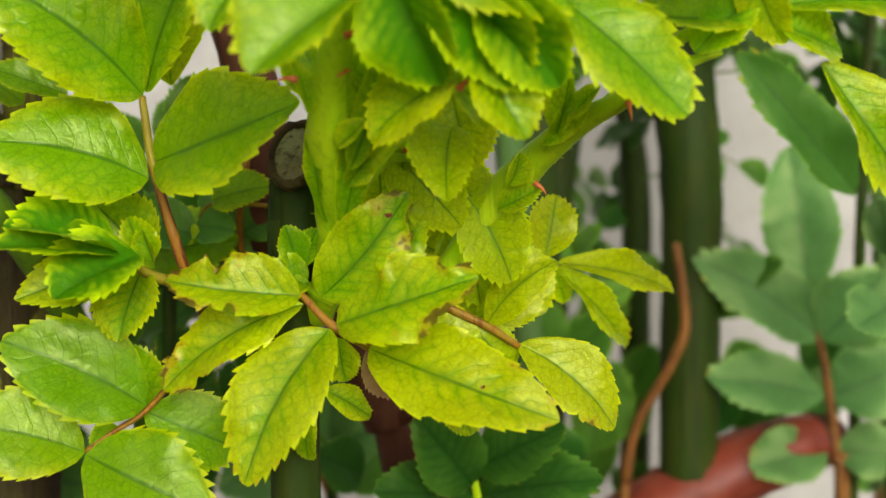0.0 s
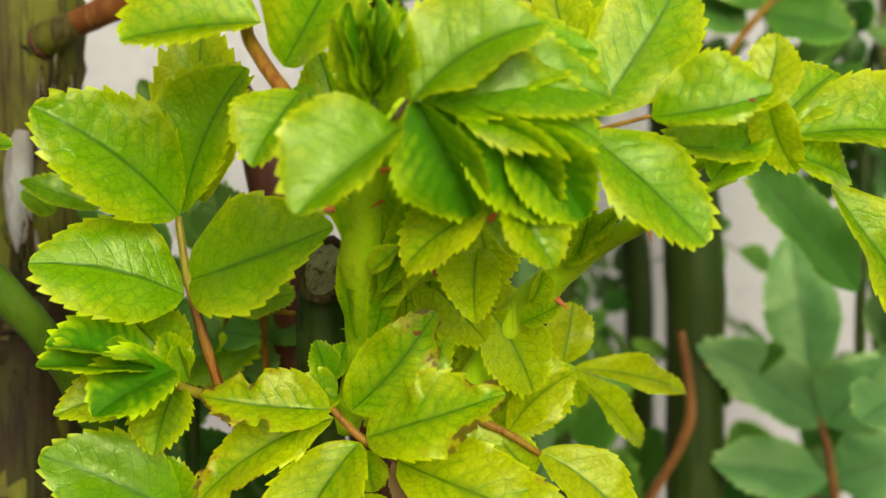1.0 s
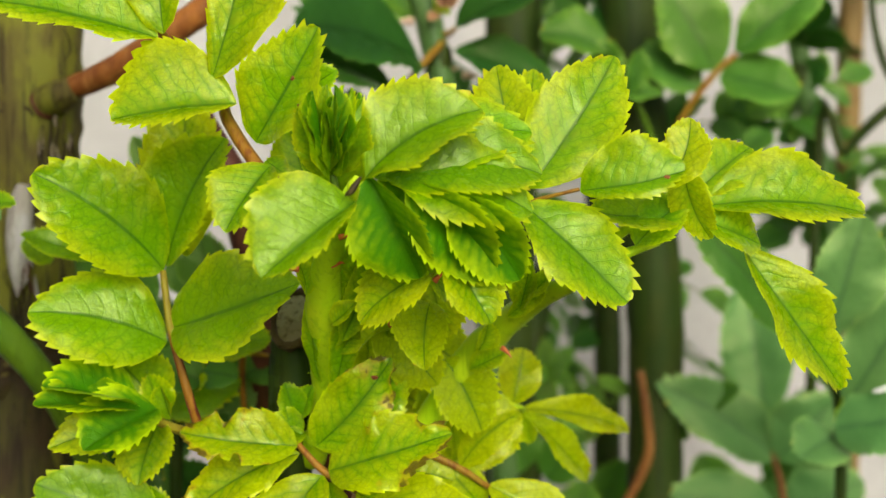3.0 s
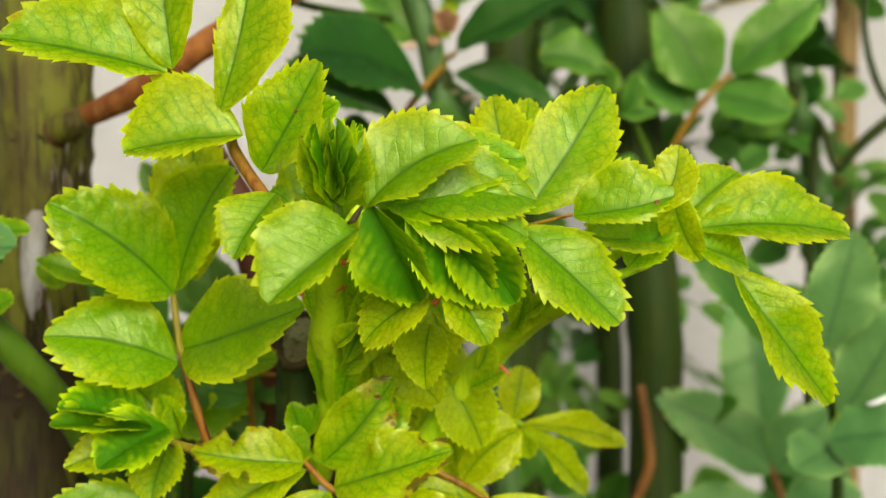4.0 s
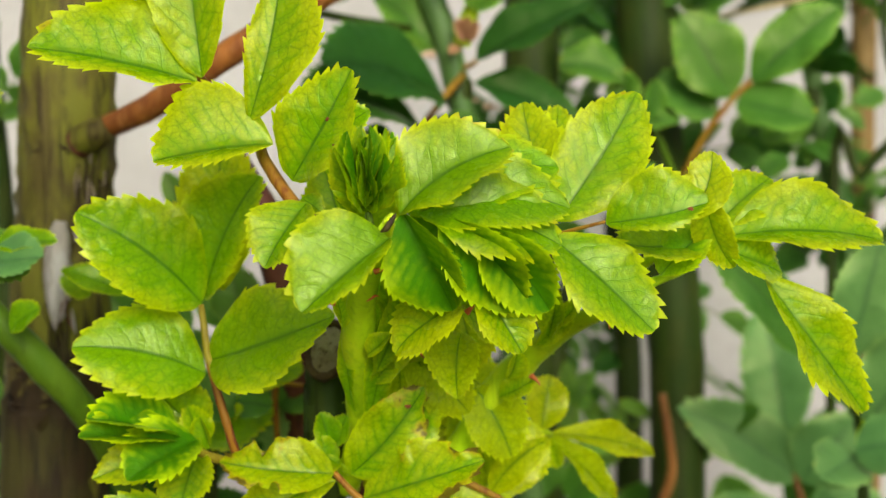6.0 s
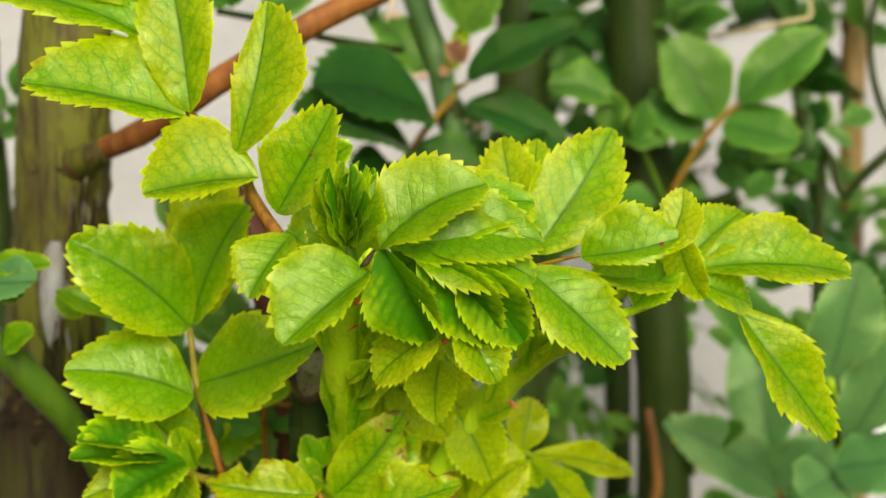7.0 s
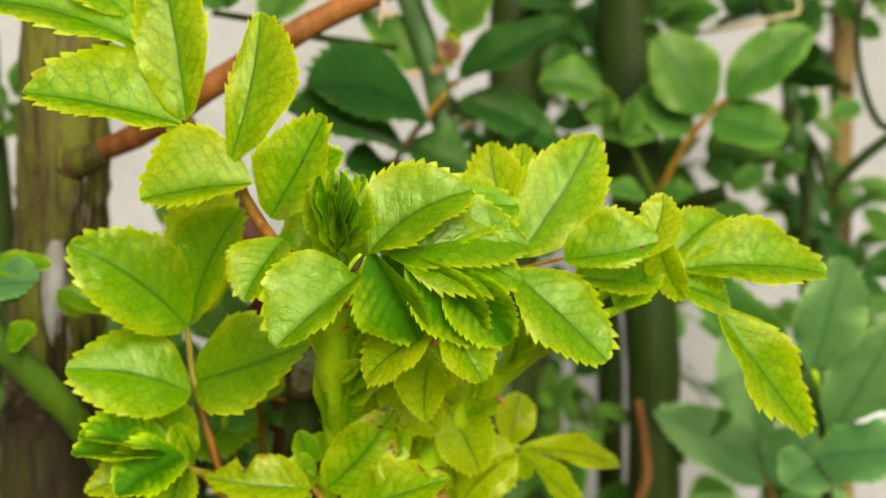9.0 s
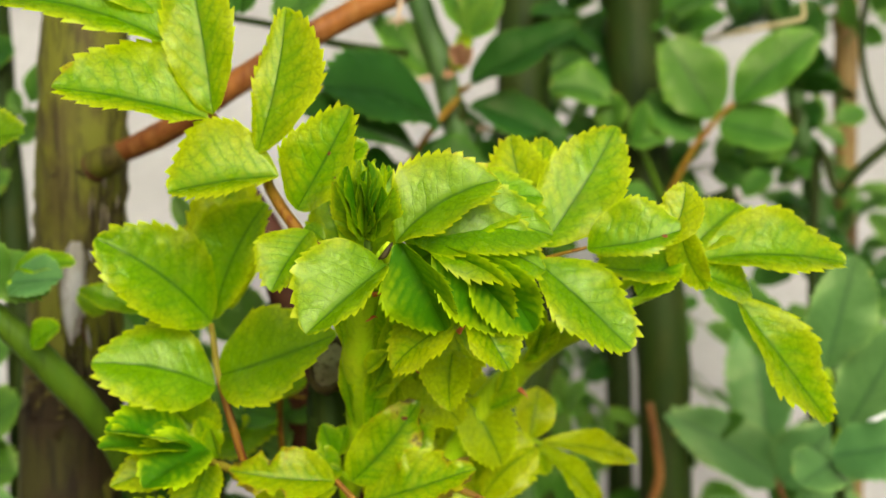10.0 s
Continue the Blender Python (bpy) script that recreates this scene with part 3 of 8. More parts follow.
leaflet(kK, (29.3, 326, 566.8), (34.4, 325, 555.3), (0.33, -0.92, 0.23), 12.0, 16, 0.04, 0, 0, (0.75, 0.1, 0))
leaflet(kK, (7.6, 335, 576.8), (14.1, 338, 562.9), (0.41, -0.91, -0.01), 14.8, 20, 0.04, 0, 0, (0.5, 0, 0), DEAD_LEAF)
kS = tube("leaf_stalk", FRESH_STEM, rose, [(-2.0, 335.0, 587.6, 1.3), (-8.0, 330.0, 592.6, 1.0), (-10.6, 328.0, 598.6, 0.9)], 8, 5)
leaflet(kS, (-9.9, 328, 597.2), (-13, 325, 609), (0.49, -0.87, -0.09), 10.9, 34, 0.02, 0, 0, (0.3, 0, 0.2))
leaflet(kS, (-9.2, 328, 598.6), (-5, 325, 608.2), (-0.52, -0.85, -0.04), 10.0, 30, 0.02, 0, 0, (0.3, 0, 0.15))
leaflet(kS, (-7.5, 326, 594.5), (-16.7, 322, 599.4), (0.55, -0.70, 0.46), 10.7, 24, 0.02, 0, 0, (0.4, 0, 0.05))
leaflet(kS, (-6.9, 325, 594.6), (-14.1, 322, 592), (0.08, -0.75, 0.66), 7.8, 24, 0.02, 0, 0, (0.5, 0, 0))
kT = tube("leaf_stalk", RED_STALK, rose, [(13.8, 345.0, 597.2, 1.4), (24.5, 345.0, 587.7, 1.3), (38.3, 346.0, 580.7, 1.2), (47.4, 348.0, 574.6, 1.0)], 8, 5, "red-brown leaf stalk")
leaflet(kT, (47.3, 348, 575.2), (73.5, 345, 552.7), (0.27, -0.86, 0.43), 21.7, 22, 0.08, -0.05, 0, (1, 0.25, 0))
leaflet(kT, (45.4, 350, 567.8), (34.5, 346, 580.4), (0.49, -0.86, 0.15), 14.0, 16, 0.04, 0, 0, (0.9, 0, 0))
leaflet(kT, (20.6, 346, 580.1), (36.8, 344, 577.3), (0.00, -0.81, 0.59), 15.4, 18, 0.05, 0, 0, (0.95, 0.1, 0))
leaflet(kT, (38.7, 348, 580.8), (57.1, 342, 598.7), (-0.17, -0.97, -0.15), 12.8, 26, 0.04, -0.08, 0, (0.9, 0, 0))
leaflet(kT, (24.4, 348, 586.7), (10.6, 345, 577.1), (-0.11, -0.89, 0.44), 15.4, 16, 0.04, 0, 0, (0.9, 0, 0))
leaflet(kT, (36.1, 356, 581.1), (54.4, 358, 594.5), (0.11, -0.99, -0.01), 18.9, 20, 0.04, 0, 0, (0.75, 0, 0))
kV = tube("leaf_stalk", FRESH_STEM, rose, [(35.2, 348.0, 613.9, 1.4), (48.3, 365.0, 602.0, 1.1), (60.0, 380.0, 594.6, 1.0)], 8, 5)
leaflet(kV, (60, 380, 594.9), (98.8, 402, 584.3), (0.53, -0.71, 0.46), 14.2, 30, 0.08, 0, 0, (1, 0.2, 0))
leaflet(kV, (60, 380, 594.2), (84.4, 400, 567.3), (0.69, -0.72, 0.09), 13.7, 30, 0.08, 0.04, 0, (1, 0.2, 0))
leaflet(kV, (59.1, 380, 593.9), (62.9, 384, 582.7), (0.33, -0.92, -0.22), 8.2, 24, 0.06, 0, 0, (0.85, 0, 0))
leaflet(kV, (56.1, 372, 597.4), (59.6, 376, 615.5), (0.15, -0.97, 0.19), 15.5, 16, 0.05, 0, 0, (0.85, 0, 0))
kW = tube("leaf_stalk", FRESH_STEM, rose, [(6.8, 322.0, 619.0, 1.3), (15.7, 315.0, 626.1, 1.1), (28.1, 320.0, 623.3, 0.8), (33.4, 330.0, 616.0, 0.7)], 8, 5)
leaflet(kW, (33.4, 335, 615.8), (44.9, 338, 593.6), (0.19, -0.98, -0.04), 21.4, 22, 0.05, -0.04, 0, (1.0, 0, 0))
leaflet(kW, (13.6, 322, 628.6), (31.9, 328, 608.5), (0.30, -0.95, -0.01), 19.8, 18, 0.05, 0, 0, (1.0, 0, 0))
leaflet(kW, (29.6, 310, 633.4), (28.7, 298, 615.8), (0.10, -0.82, 0.56), 20.2, 46, 0.05, 0.04, 0.25, (1.0, 0, 0))
leaflet(kW, (14.8, 330, 618.9), (23.4, 332, 605.7), (0.11, -0.99, -0.08), 15.1, 16, 0.05, 0, 0, (1.0, 0, 0))
leaflet(kW, (33.7, 350, 613.9), (36.9, 354, 585.4), (-0.16, -0.98, -0.15), 21.5, 16, 0.05, 0, 0, (1.0, 0, 0))
leaflet(side2, (31.4, 283, 643.2), (12.2, 284, 629.6), (-0.36, -0.73, 0.58), 22.9, 20, 0.06, 0.05, 0, (0.75, 0, 0))
leaflet(side2, (34.6, 280, 647.5), (45.9, 278, 629.9), (0.29, -0.91, 0.29), 19.9, 30, 0.05, 0, 0, (0.65, 0, 0))
leaflet(side2, (29.9, 290, 642.2), (43.1, 292, 633.2), (0.42, -0.79, 0.45), 14.4, 14, 0.05, 0, 0, (0.55, 0, 0))
kR = tube("rosette_stalk", FRESH_STEM, rose, [(3.8, 288.0, 644.6, 2.1), (9.0, 276.0, 655.4, 1.8), (12.8, 271.0, 662.9, 1.2), (14.6, 271.0, 664.8, 0.7)], 10, 5)
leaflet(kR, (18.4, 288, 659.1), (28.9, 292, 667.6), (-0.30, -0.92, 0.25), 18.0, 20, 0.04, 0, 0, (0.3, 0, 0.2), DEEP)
leaflet(kR, (12.4, 264, 659.8), (-8.3, 253, 641.7), (-0.13, -0.78, 0.62), 28.1, 32, 0.05, -0.03, 0.3, (0.25, 0, 0))
# blades in DEEP, its colour darkened for the shade within the V folds
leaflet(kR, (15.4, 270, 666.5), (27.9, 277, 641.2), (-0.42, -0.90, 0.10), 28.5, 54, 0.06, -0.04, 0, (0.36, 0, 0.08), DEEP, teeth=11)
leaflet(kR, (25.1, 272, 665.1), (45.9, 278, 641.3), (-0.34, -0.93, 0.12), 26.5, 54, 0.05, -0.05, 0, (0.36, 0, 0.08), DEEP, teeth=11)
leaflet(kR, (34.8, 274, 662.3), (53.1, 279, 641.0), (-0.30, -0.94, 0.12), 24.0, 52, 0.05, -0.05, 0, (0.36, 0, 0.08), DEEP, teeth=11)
leaflet(kR, (22.3, 272, 665.6), (56.0, 277, 657.8), (-0.08, -0.88, 0.46), 27.0, 16, 0.08, -0.06, 0, (0.3, 0, 0.08), teeth=11)
leaflet(kR, (19.3, 274, 666.5), (58.6, 279, 667.6), (-0.06, -0.86, 0.50), 27.0, 18, 0.08, -0.07, 0, (0.3, 0, 0.15), teeth=11)
leaflet(kR, (16.3, 278, 666.4), (56.2, 287, 679.2), (-0.20, -0.86, 0.46), 27.0, 18, 0.08, -0.07, 0, (0.3, 0, 0))
leaflet(kR, (14.5, 269, 666.0), (43.0, 270, 683.1), (-0.31, -0.83, 0.46), 28.8, 26, 0.06, -0.06, -0.1, (0.35, 0, 0))
leaflet(kR, (14.6, 276, 667), (28.3, 288, 689.5), (-0.33, -0.87, 0.38), 13.6, 26, 0.05, 0.06, 0, (0.35, 0, 0))
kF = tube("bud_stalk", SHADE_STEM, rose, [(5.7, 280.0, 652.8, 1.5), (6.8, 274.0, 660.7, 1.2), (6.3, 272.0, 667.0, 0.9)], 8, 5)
leaflet(kF, (4.9, 272, 666.5), (-1.3, 264, 682.8), (-0.72, -0.47, -0.51), 12.4, 58, 0.02, 0.07, 0, (0.35, 0, 0), teeth=8)
leaflet(kF, (5.2, 272, 667.1), (-0.9, 276, 687.5), (0.81, -0.47, 0.34), 10.4, 58, 0.02, 0.07, 0, (0.35, 0, 0.18), teeth=8)
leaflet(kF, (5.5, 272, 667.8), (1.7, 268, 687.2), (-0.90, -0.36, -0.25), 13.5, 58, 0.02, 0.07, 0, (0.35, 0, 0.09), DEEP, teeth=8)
leaflet(kF, (5.8, 272, 668.5), (2.6, 280, 690), (0.74, -0.58, 0.33), 8.2, 58, 0.02, 0.07, 0, (0.35, 0, 0.315), teeth=8)
leaflet(kF, (6.1, 272, 666.5), (4.9, 272, 689.2), (-0.86, -0.51, -0.05), 12.0, 58, 0.02, 0.07, 0, (0.35, 0, 0.135), teeth=8)
leaflet(kF, (6.4, 272, 667.1), (7.4, 264, 688.1), (0.93, -0.32, -0.17), 12.9, 58, 0.02, -0.07, 0, (0.35, 0, 0.27), DEEP, teeth=8)
leaflet(kF, (6.7, 272, 667.8), (8.6, 276, 689.9), (-0.76, -0.63, 0.18), 9.5, 58, 0.02, -0.07, 0, (0.35, 0, 0.09), teeth=8)
leaflet(kF, (4.9, 272, 668.5), (11, 268, 688), (0.81, -0.47, -0.35), 9.6, 58, 0.02, -0.07, 0, (0.35, 0, 0.18), teeth=8)
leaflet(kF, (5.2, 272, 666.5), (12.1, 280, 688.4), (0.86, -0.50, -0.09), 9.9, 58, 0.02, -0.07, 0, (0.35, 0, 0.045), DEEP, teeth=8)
leaflet(kF, (5.5, 272, 667.1), (13.5, 272, 685.2), (0.64, -0.71, -0.28), 7.7, 58, 0.02, -0.07, 0, (0.35, 0, 0.135), teeth=8)
leaflet(kF, (5.8, 272, 667.8), (14.1, 264, 680.6), (0.74, -0.23, -0.63), 14.9, 58, 0.02, -0.07, 0, (0.35, 0, 0.18), teeth=8)
leaflet(kF, (6.1, 272, 668.5), (13, 276, 677.8), (0.72, -0.64, -0.26), 8.0, 58, 0.02, -0.07, 0, (0.35, 0, 0.225), DEEP, teeth=8)
leaflet(kF, (6.4, 272, 666.5), (-2.5, 268, 679.4), (-0.52, -0.65, -0.56), 9.0, 58, 0.02, 0.07, 0, (0.35, 0, 0.09), teeth=8)
leaflet(kF, (6.7, 272, 667.1), (-3.7, 280, 676.5), (-0.65, -0.75, -0.08), 7.0, 58, 0.02, 0.07, 0, (0.35, 0, 0.09), teeth=8)
leaflet(kF, (4.9, 272, 667.8), (-1.8, 272, 671.3), (-0.27, -0.80, -0.53), 7.2, 58, 0.02, 0.07, 0, (0.35, 0, 0.18), DEEP, teeth=8)
leaflet(kF, (5.2, 272, 668.5), (5, 264, 682.8), (0.86, -0.46, -0.24), 8.1, 58, 0.02, 0.07, 0, (0.35, 0, 0.45), teeth=8)
leaflet(kF, (5.5, 272, 666.5), (7.8, 276, 685.3), (-0.85, -0.49, 0.21), 11.5, 58, 0.02, -0.07, 0, (0.35, 0, 0.36), teeth=8)
leaflet(kF, (5.8, 272, 667.1), (6.5, 268, 685.7), (-0.92, -0.38, -0.05), 12.0, 58, 0.02, -0.07, 0, (0.35, 0, 0.36), DEEP, teeth=8)
leaflet(kF, (6.1, 272, 667.8), (11.2, 280, 674.6), (0.75, -0.63, 0.18), 6.5, 58, 0.02, -0.07, 0, (0.35, 0, 0.18), teeth=8)
leaflet(kF, (6.4, 272, 668.5), (0.9, 272, 683.3), (-0.78, -0.56, -0.29), 9.1, 58, 0.02, 0.07, 0, (0.35, 0, 0.27), teeth=8)
leaflet(kF, (6.7, 272, 666.5), (11, 264, 681.1), (0.91, -0.20, -0.37), 11.9, 58, 0.02, -0.07, 0, (0.35, 0, 0.315), DEEP, teeth=8)
leaflet(kF, (4.9, 272, 667.1), (2.1, 276, 678.5), (-0.73, -0.68, 0.06), 7.2, 58, 0.02, 0.07, 0, (0.35, 0, 0.36), teeth=8)
leaflet(kF, (5.2, 272, 667.8), (9.4, 268, 677.5), (0.79, -0.36, -0.49), 9.9, 58, 0.02, -0.07, 0, (0.35, 0, 0.36), teeth=8)
tube("bud", FRESH_STEM, rose, [(12.2, 265.0, 660.3, 0.8), (12.2, 262.0, 663.3, 1.6), (13.2, 260.5, 665.7, 0.6)], 10, 4)
kH = tube("leaf_stalk", RED_STALK, rose, [(42.9, 320.0, 642.0, 1.1), (49.9, 300.0, 659.7, 0.8), (56.6, 293.0, 661.4, 0.6), (69.0, 289.0, 664.5, 0.5)], 8, 5)
leaflet(kH, (55.8, 292, 664.7), (79.9, 303, 701.7), (-0.01, -0.96, 0.29), 26.1, 14, 0.05, 0.03, 0, (0.5, 0, 0))
leaflet(kH, (53.6, 300, 666.3), (47.8, 310, 699.7), (-0.16, -0.95, 0.26), 21.5, 20, 0.05, 0, 0, (0.85, 0.05, 0))
leaflet(kH, (54, 305, 666.7), (58.9, 318, 700.4), (0.09, -0.93, 0.35), 17.6, 16, 0.05, 0, 0, (0.65, 0, 0))
leaflet(kH, (54.6, 290, 660.2), (81.3, 286, 635), (0.30, -0.84, 0.45), 25.9, 16, 0.07, 0.03, 0, (0.4, 0, 0))
leaflet(kH, (69.1, 288, 664.1), (96.1, 284, 669.3), (-0.22, -0.85, 0.49), 19.4, 24, 0.06, 0.08, -0.4, (0.45, 0.05, 0))
leaflet(kH, (91, 285, 664.2), (97.7, 288, 683.1), (-0.21, -0.95, 0.22), 14.0, 16, 0.05, 0.08, 0, (0.85, 0.15, 0))
kN = tube("leaf_stalk", FRESH_STEM, rose, [(64.7, 318.0, 636.3, 2.0), (83.2, 308.0, 654.0, 1.6), (96.6, 305.0, 659.1, 1.2), (104.9, 304.0, 659.0, 1.0), (114.2, 308.0, 652.0, 1.0)], 8, 5)
leaflet(kN, (99.3, 306, 661.7), (73.2, 298, 659.3), (0.15, -0.71, 0.69), 24.3, 26, -0.03, -0.1, 0, (0.4, 0, 0))
leaflet(kN, (85.4, 300, 649.8), (98.3, 300, 662.5), (-0.43, -0.79, 0.44), 16.9, 20, 0.04, 0, 0, (0.35, 0, 0))
leaflet(kN, (105.6, 304, 661.1), (150.4, 310, 659.4), (0.12, -0.73, 0.67), 26.9, 22, 0.1, 0.04, -0.25, (0.5, 0, 0))
leaflet(kN, (97.3, 295, 671.6), (105.7, 300, 651.9), (-0.34, -0.87, -0.36), 12.5, 18, 0.05, 0.06, 0, (0.75, 0, 0))
leaflet(kN, (103.2, 302, 657), (120.6, 306, 650.3), (0.38, -0.76, 0.53), 18.2, 20, 0.08, 0.05, 0, (0.55, 0, 0))
leaflet(kN, (102.3, 306, 664.2), (120.2, 316, 678.1), (0.04, -0.84, 0.55), 18.3, 18, 0.05, 0, 0, (0.5, 0, 0))
leaflet(kN, (117.8, 312, 648.5), (147.2, 318, 609.5), (0.45, -0.87, 0.21), 24.7, 26, 0.06, 0.05, 0, (0.6, 0, 0))
kU = tube("leaf_stalk", RED_STALK, rose, [(-2.9, 285.0, 659.9, 2.0), (-14.5, 290.0, 669.0, 1.9), (-24.2, 295.0, 682.4, 1.7), (-27.7, 296.0, 690.6, 1.5), (-42.4, 296.0, 706.0, 1.1), (-48.2, 297.0, 721.6, 1.2), (-54.8, 299.0, 739.2, 1.7), (-59.8, 300.0, 753.4, 1.8)], 10, 5, "reddish leaf stalk")
leaflet(kU, (-20.7, 288, 686.2), (-51.9, 282, 681.2), (0.05, -0.73, 0.68), 31.5, 26, 0.05, -0.02, 0.42, (0.58, 0, 0))
leaflet(kU, (-42.0, 290, 703.6), (-85.0, 280, 711.9), (0.24, -0.75, 0.61), 29.0, 22, 0.05, -0.02, 0.45, (0.55, 0, 0))
leaflet(kU, (-40.5, 290, 704.8), (-51.1, 296, 759.0), (-0.10, -0.99, 0.11), 24.0, 24, 0.04, 0.03, 0, (0.6, 0, 0))
leaflet(kU, (-27.3, 288, 692.6), (-19.0, 292, 736.8), (-0.14, -0.99, 0.11), 23.5, 22, 0.05, 0.05, 0.45, (0.6, 0, 0))
leaflet(kU, (-51.7, 293, 725.3), (-118.1, 284, 738.6), (0.15, -0.77, 0.62), 30.0, 20, 0.06, 0.06, 0.4, (0.45, 0, 0))
leaflet(kU, (-15.7, 288, 676.2), (1.5, 280, 705), (-0.48, -0.88, 0.04), 27.4, 22, 0.05, 0.05, 0, (0.55, 0.12, 0))
leaflet(kU, (-11.5, 286, 670.1), (-21.2, 276, 652.6), (-0.19, -0.80, 0.56), 21.2, 26, 0.05, 0, 0, (0.5, 0, 0))
leaflet(kU, (-5.6, 296, 688.7), (4.9, 292, 695.8), (-0.43, -0.89, 0.13), 12.7, 22, 0.05, 0, 0, (0.35, 0, 0))
leaflet(kU, (-13.4, 290, 671.6), (-7.4, 288, 667.3), (0.08, -0.86, 0.51), 7.3, 20, 0.03, 0, 0, (0.5, 0, 0))
leaflet(kU, (-56.4, 296, 736.9), (-81.7, 300, 757.2), (0.17, -0.90, 0.39), 24.1, 20, 0.05, 0, 0, (0.5, 0, 0))
leaflet(rose, (-2.5, 292, 636.1), (-5.2, 288, 647.1), (0.66, -0.74, -0.10), 6.8, 30, 0.03, 0.04, 0, (0.65, 0, 0), teeth=11)
leaflet(rose, (4, 296, 628.5), (10.2, 292, 634.2), (-0.65, -0.73, 0.19), 7.8, 30, 0.03, 0.04, 0, (0.65, 0, 0), teeth=11)
leaflet(rose, (4.2, 308, 619.3), (11.1, 304, 630), (0.15, -0.89, -0.43), 8.0, 30, 0.03, 0.04, 0, (0.65, 0, 0), teeth=11)
leaflet(rose, (54.9, 314, 631.5), (57.8, 310, 646.1), (-0.63, -0.77, -0.08), 11.2, 30, 0.03, 0.04, 0, (0.65, 0, 0), teeth=11)
leaflet(rose, (51.6, 316, 629.5), (62.1, 312, 642.2), (0.05, -0.94, -0.33), 8.2, 30, 0.03, 0.04, 0, (0.65, 0, 0), teeth=11)
leaflet(rose, (56.7, 312, 634.8), (64.6, 308, 643.3), (-0.61, -0.77, 0.21), 7.5, 30, 0.03, 0.04, 0, (0.65, 0, 0), teeth=11)
leaflet(rose, (43.7, 326, 618.9), (46.3, 322, 627.5), (0.43, -0.76, -0.49), 9.3, 30, 0.03, 0.04, 0, (0.65, 0, 0), teeth=11)
leaflet(rose, (41, 331, 613), (52.3, 327, 618.9), (-0.46, -0.82, 0.34), 9.5, 30, 0.03, 0.04, 0, (0.65, 0, 0), teeth=11)
thorn(rose, (-5.4, 286.0, 643.2), (-1, -0.3, 0.1), 3, 0.9)
thorn(rose, (9.0, 275.0, 651.8), (1, -0.3, 0.3), 2.4, 0.9)
thorn(rose, (6.0, 285.0, 644.6), (0.9, -0.3, 0.3), 2.4, 0.9)
thorn(rose, (4.1, 298.0, 633.5), (0.8, -0.3, 0.1), 2.4, 0.9)
thorn(rose, (19.8, 303.0, 628.4), (0.6, -0.3, 0.4), 3, 0.9)
thorn(rose, (32.4, 280.0, 641.5), (0.5, -0.3, 0.5), 2.1, 0.9)
thorn(rose, (33.1, 278.0, 645.4), (0.8, -0.3, 0.2), 2.1, 0.9)
thorn(rose, (71.3, 306.0, 637.8), (0.2, -0.3, -1), 2.7, 0.9)
thorn(rose, (51.5, 326.0, 618.9), (0.6, -0.3, -0.5), 2.4, 0.9)

trunk = thing("old_rose_bush", (-125, 425, 0), "thick olive-brown old rose trunk with cracked bark", "rose bush")
tube("bark", OLIVE_BARK, trunk, [(-135.4, 436.0, -15.0, 21.0), (-133.4, 433.0, 300.0, 19.0), (-130.7, 430.0, 573.0, 19.6), (-127.6, 428.0, 638.6, 18.6), (-124.4, 426.0, 685.1, 18.3), (-123.3, 425.0, 719.8, 18.0), (-121.9, 424.0, 763.6, 17.3), (-120.8, 424.0, 805.2, 16.9), (-119.7, 424.0, 893.1, 16.2)], 22, 8)
branch = tube("branch", ORANGE_BARK, trunk, [(-115.6, 418.0, 700.5, 5.0), (-103.5, 412.0, 706.6, 4.5), (-84.9, 406.0, 713.6, 4.9), (-59.5, 402.0, 729.4, 5.1), (-32.5, 400.0, 745.9, 5.0), (-10.5, 400.0, 758.2, 4.8), (4.9, 400.0, 764.6, 4.6), (33.5, 402.0, 776.8, 4.4)], 14, 5, "orange-brown side branch with a large thorn")
tube("branch_collar", OLIVE_BARK, trunk, [(-123.2, 420.0, 700.3, 6.4), (-112.6, 412.0, 701.8, 6.1), (-106.9, 409.0, 703.7, 5.6), (-103.0, 408.0, 705.8, 4.7)], 16, 5, "green swollen branch collar with ridges")
tube("collar_ridge", BROWN_BARK, trunk, [(-113.6, 411.5, 701.0, 6.1), (-113.1, 411.0, 701.2, 6.2)], 16, 1)
tube("collar_ridge", BROWN_BARK, trunk, [(-109.0, 411.5, 703.2, 5.7), (-108.6, 411.0, 703.4, 5.8)], 16, 1)
tube("thorn", DRY_THORN, trunk, [(9.2, 398.0, 773.8, 3.6), (9.7, 394.0, 763.8, 1.6), (7.7, 393.0, 750.8, 0.2)], 10, 4, "large pale dry thorn")
tube("scar", GREY_SCAR, trunk, [(-120.8, 409.0, 671.0, 2.2), (-121.4, 408.5, 664.0, 4.4), (-122.4, 408.5, 652.0, 4.6), (-122.8, 408.5, 641.0, 3.2), (-122.8, 409.0, 630.0, 0.4)], 10, 4, "pale grey bark scar")
twig = tube("twig", BROWN_BARK, trunk, [(-104.2, 418.0, 767.1, 2.3), (-93.8, 410.0, 763.3, 1.8), (-83.9, 405.0, 746.9, 1.5), (-76.3, 402.0, 728.8, 2.0), (-64.0, 400.0, 712.2, 3.1), (-50.0, 398.0, 689.4, 4.0), (-36.2, 400.0, 654.4, 8.1), (-30.2, 405.0, 619.0, 8.8), (-26.3, 410.0, 573.8, 8.9)], 10, 5, "dark brown twig")

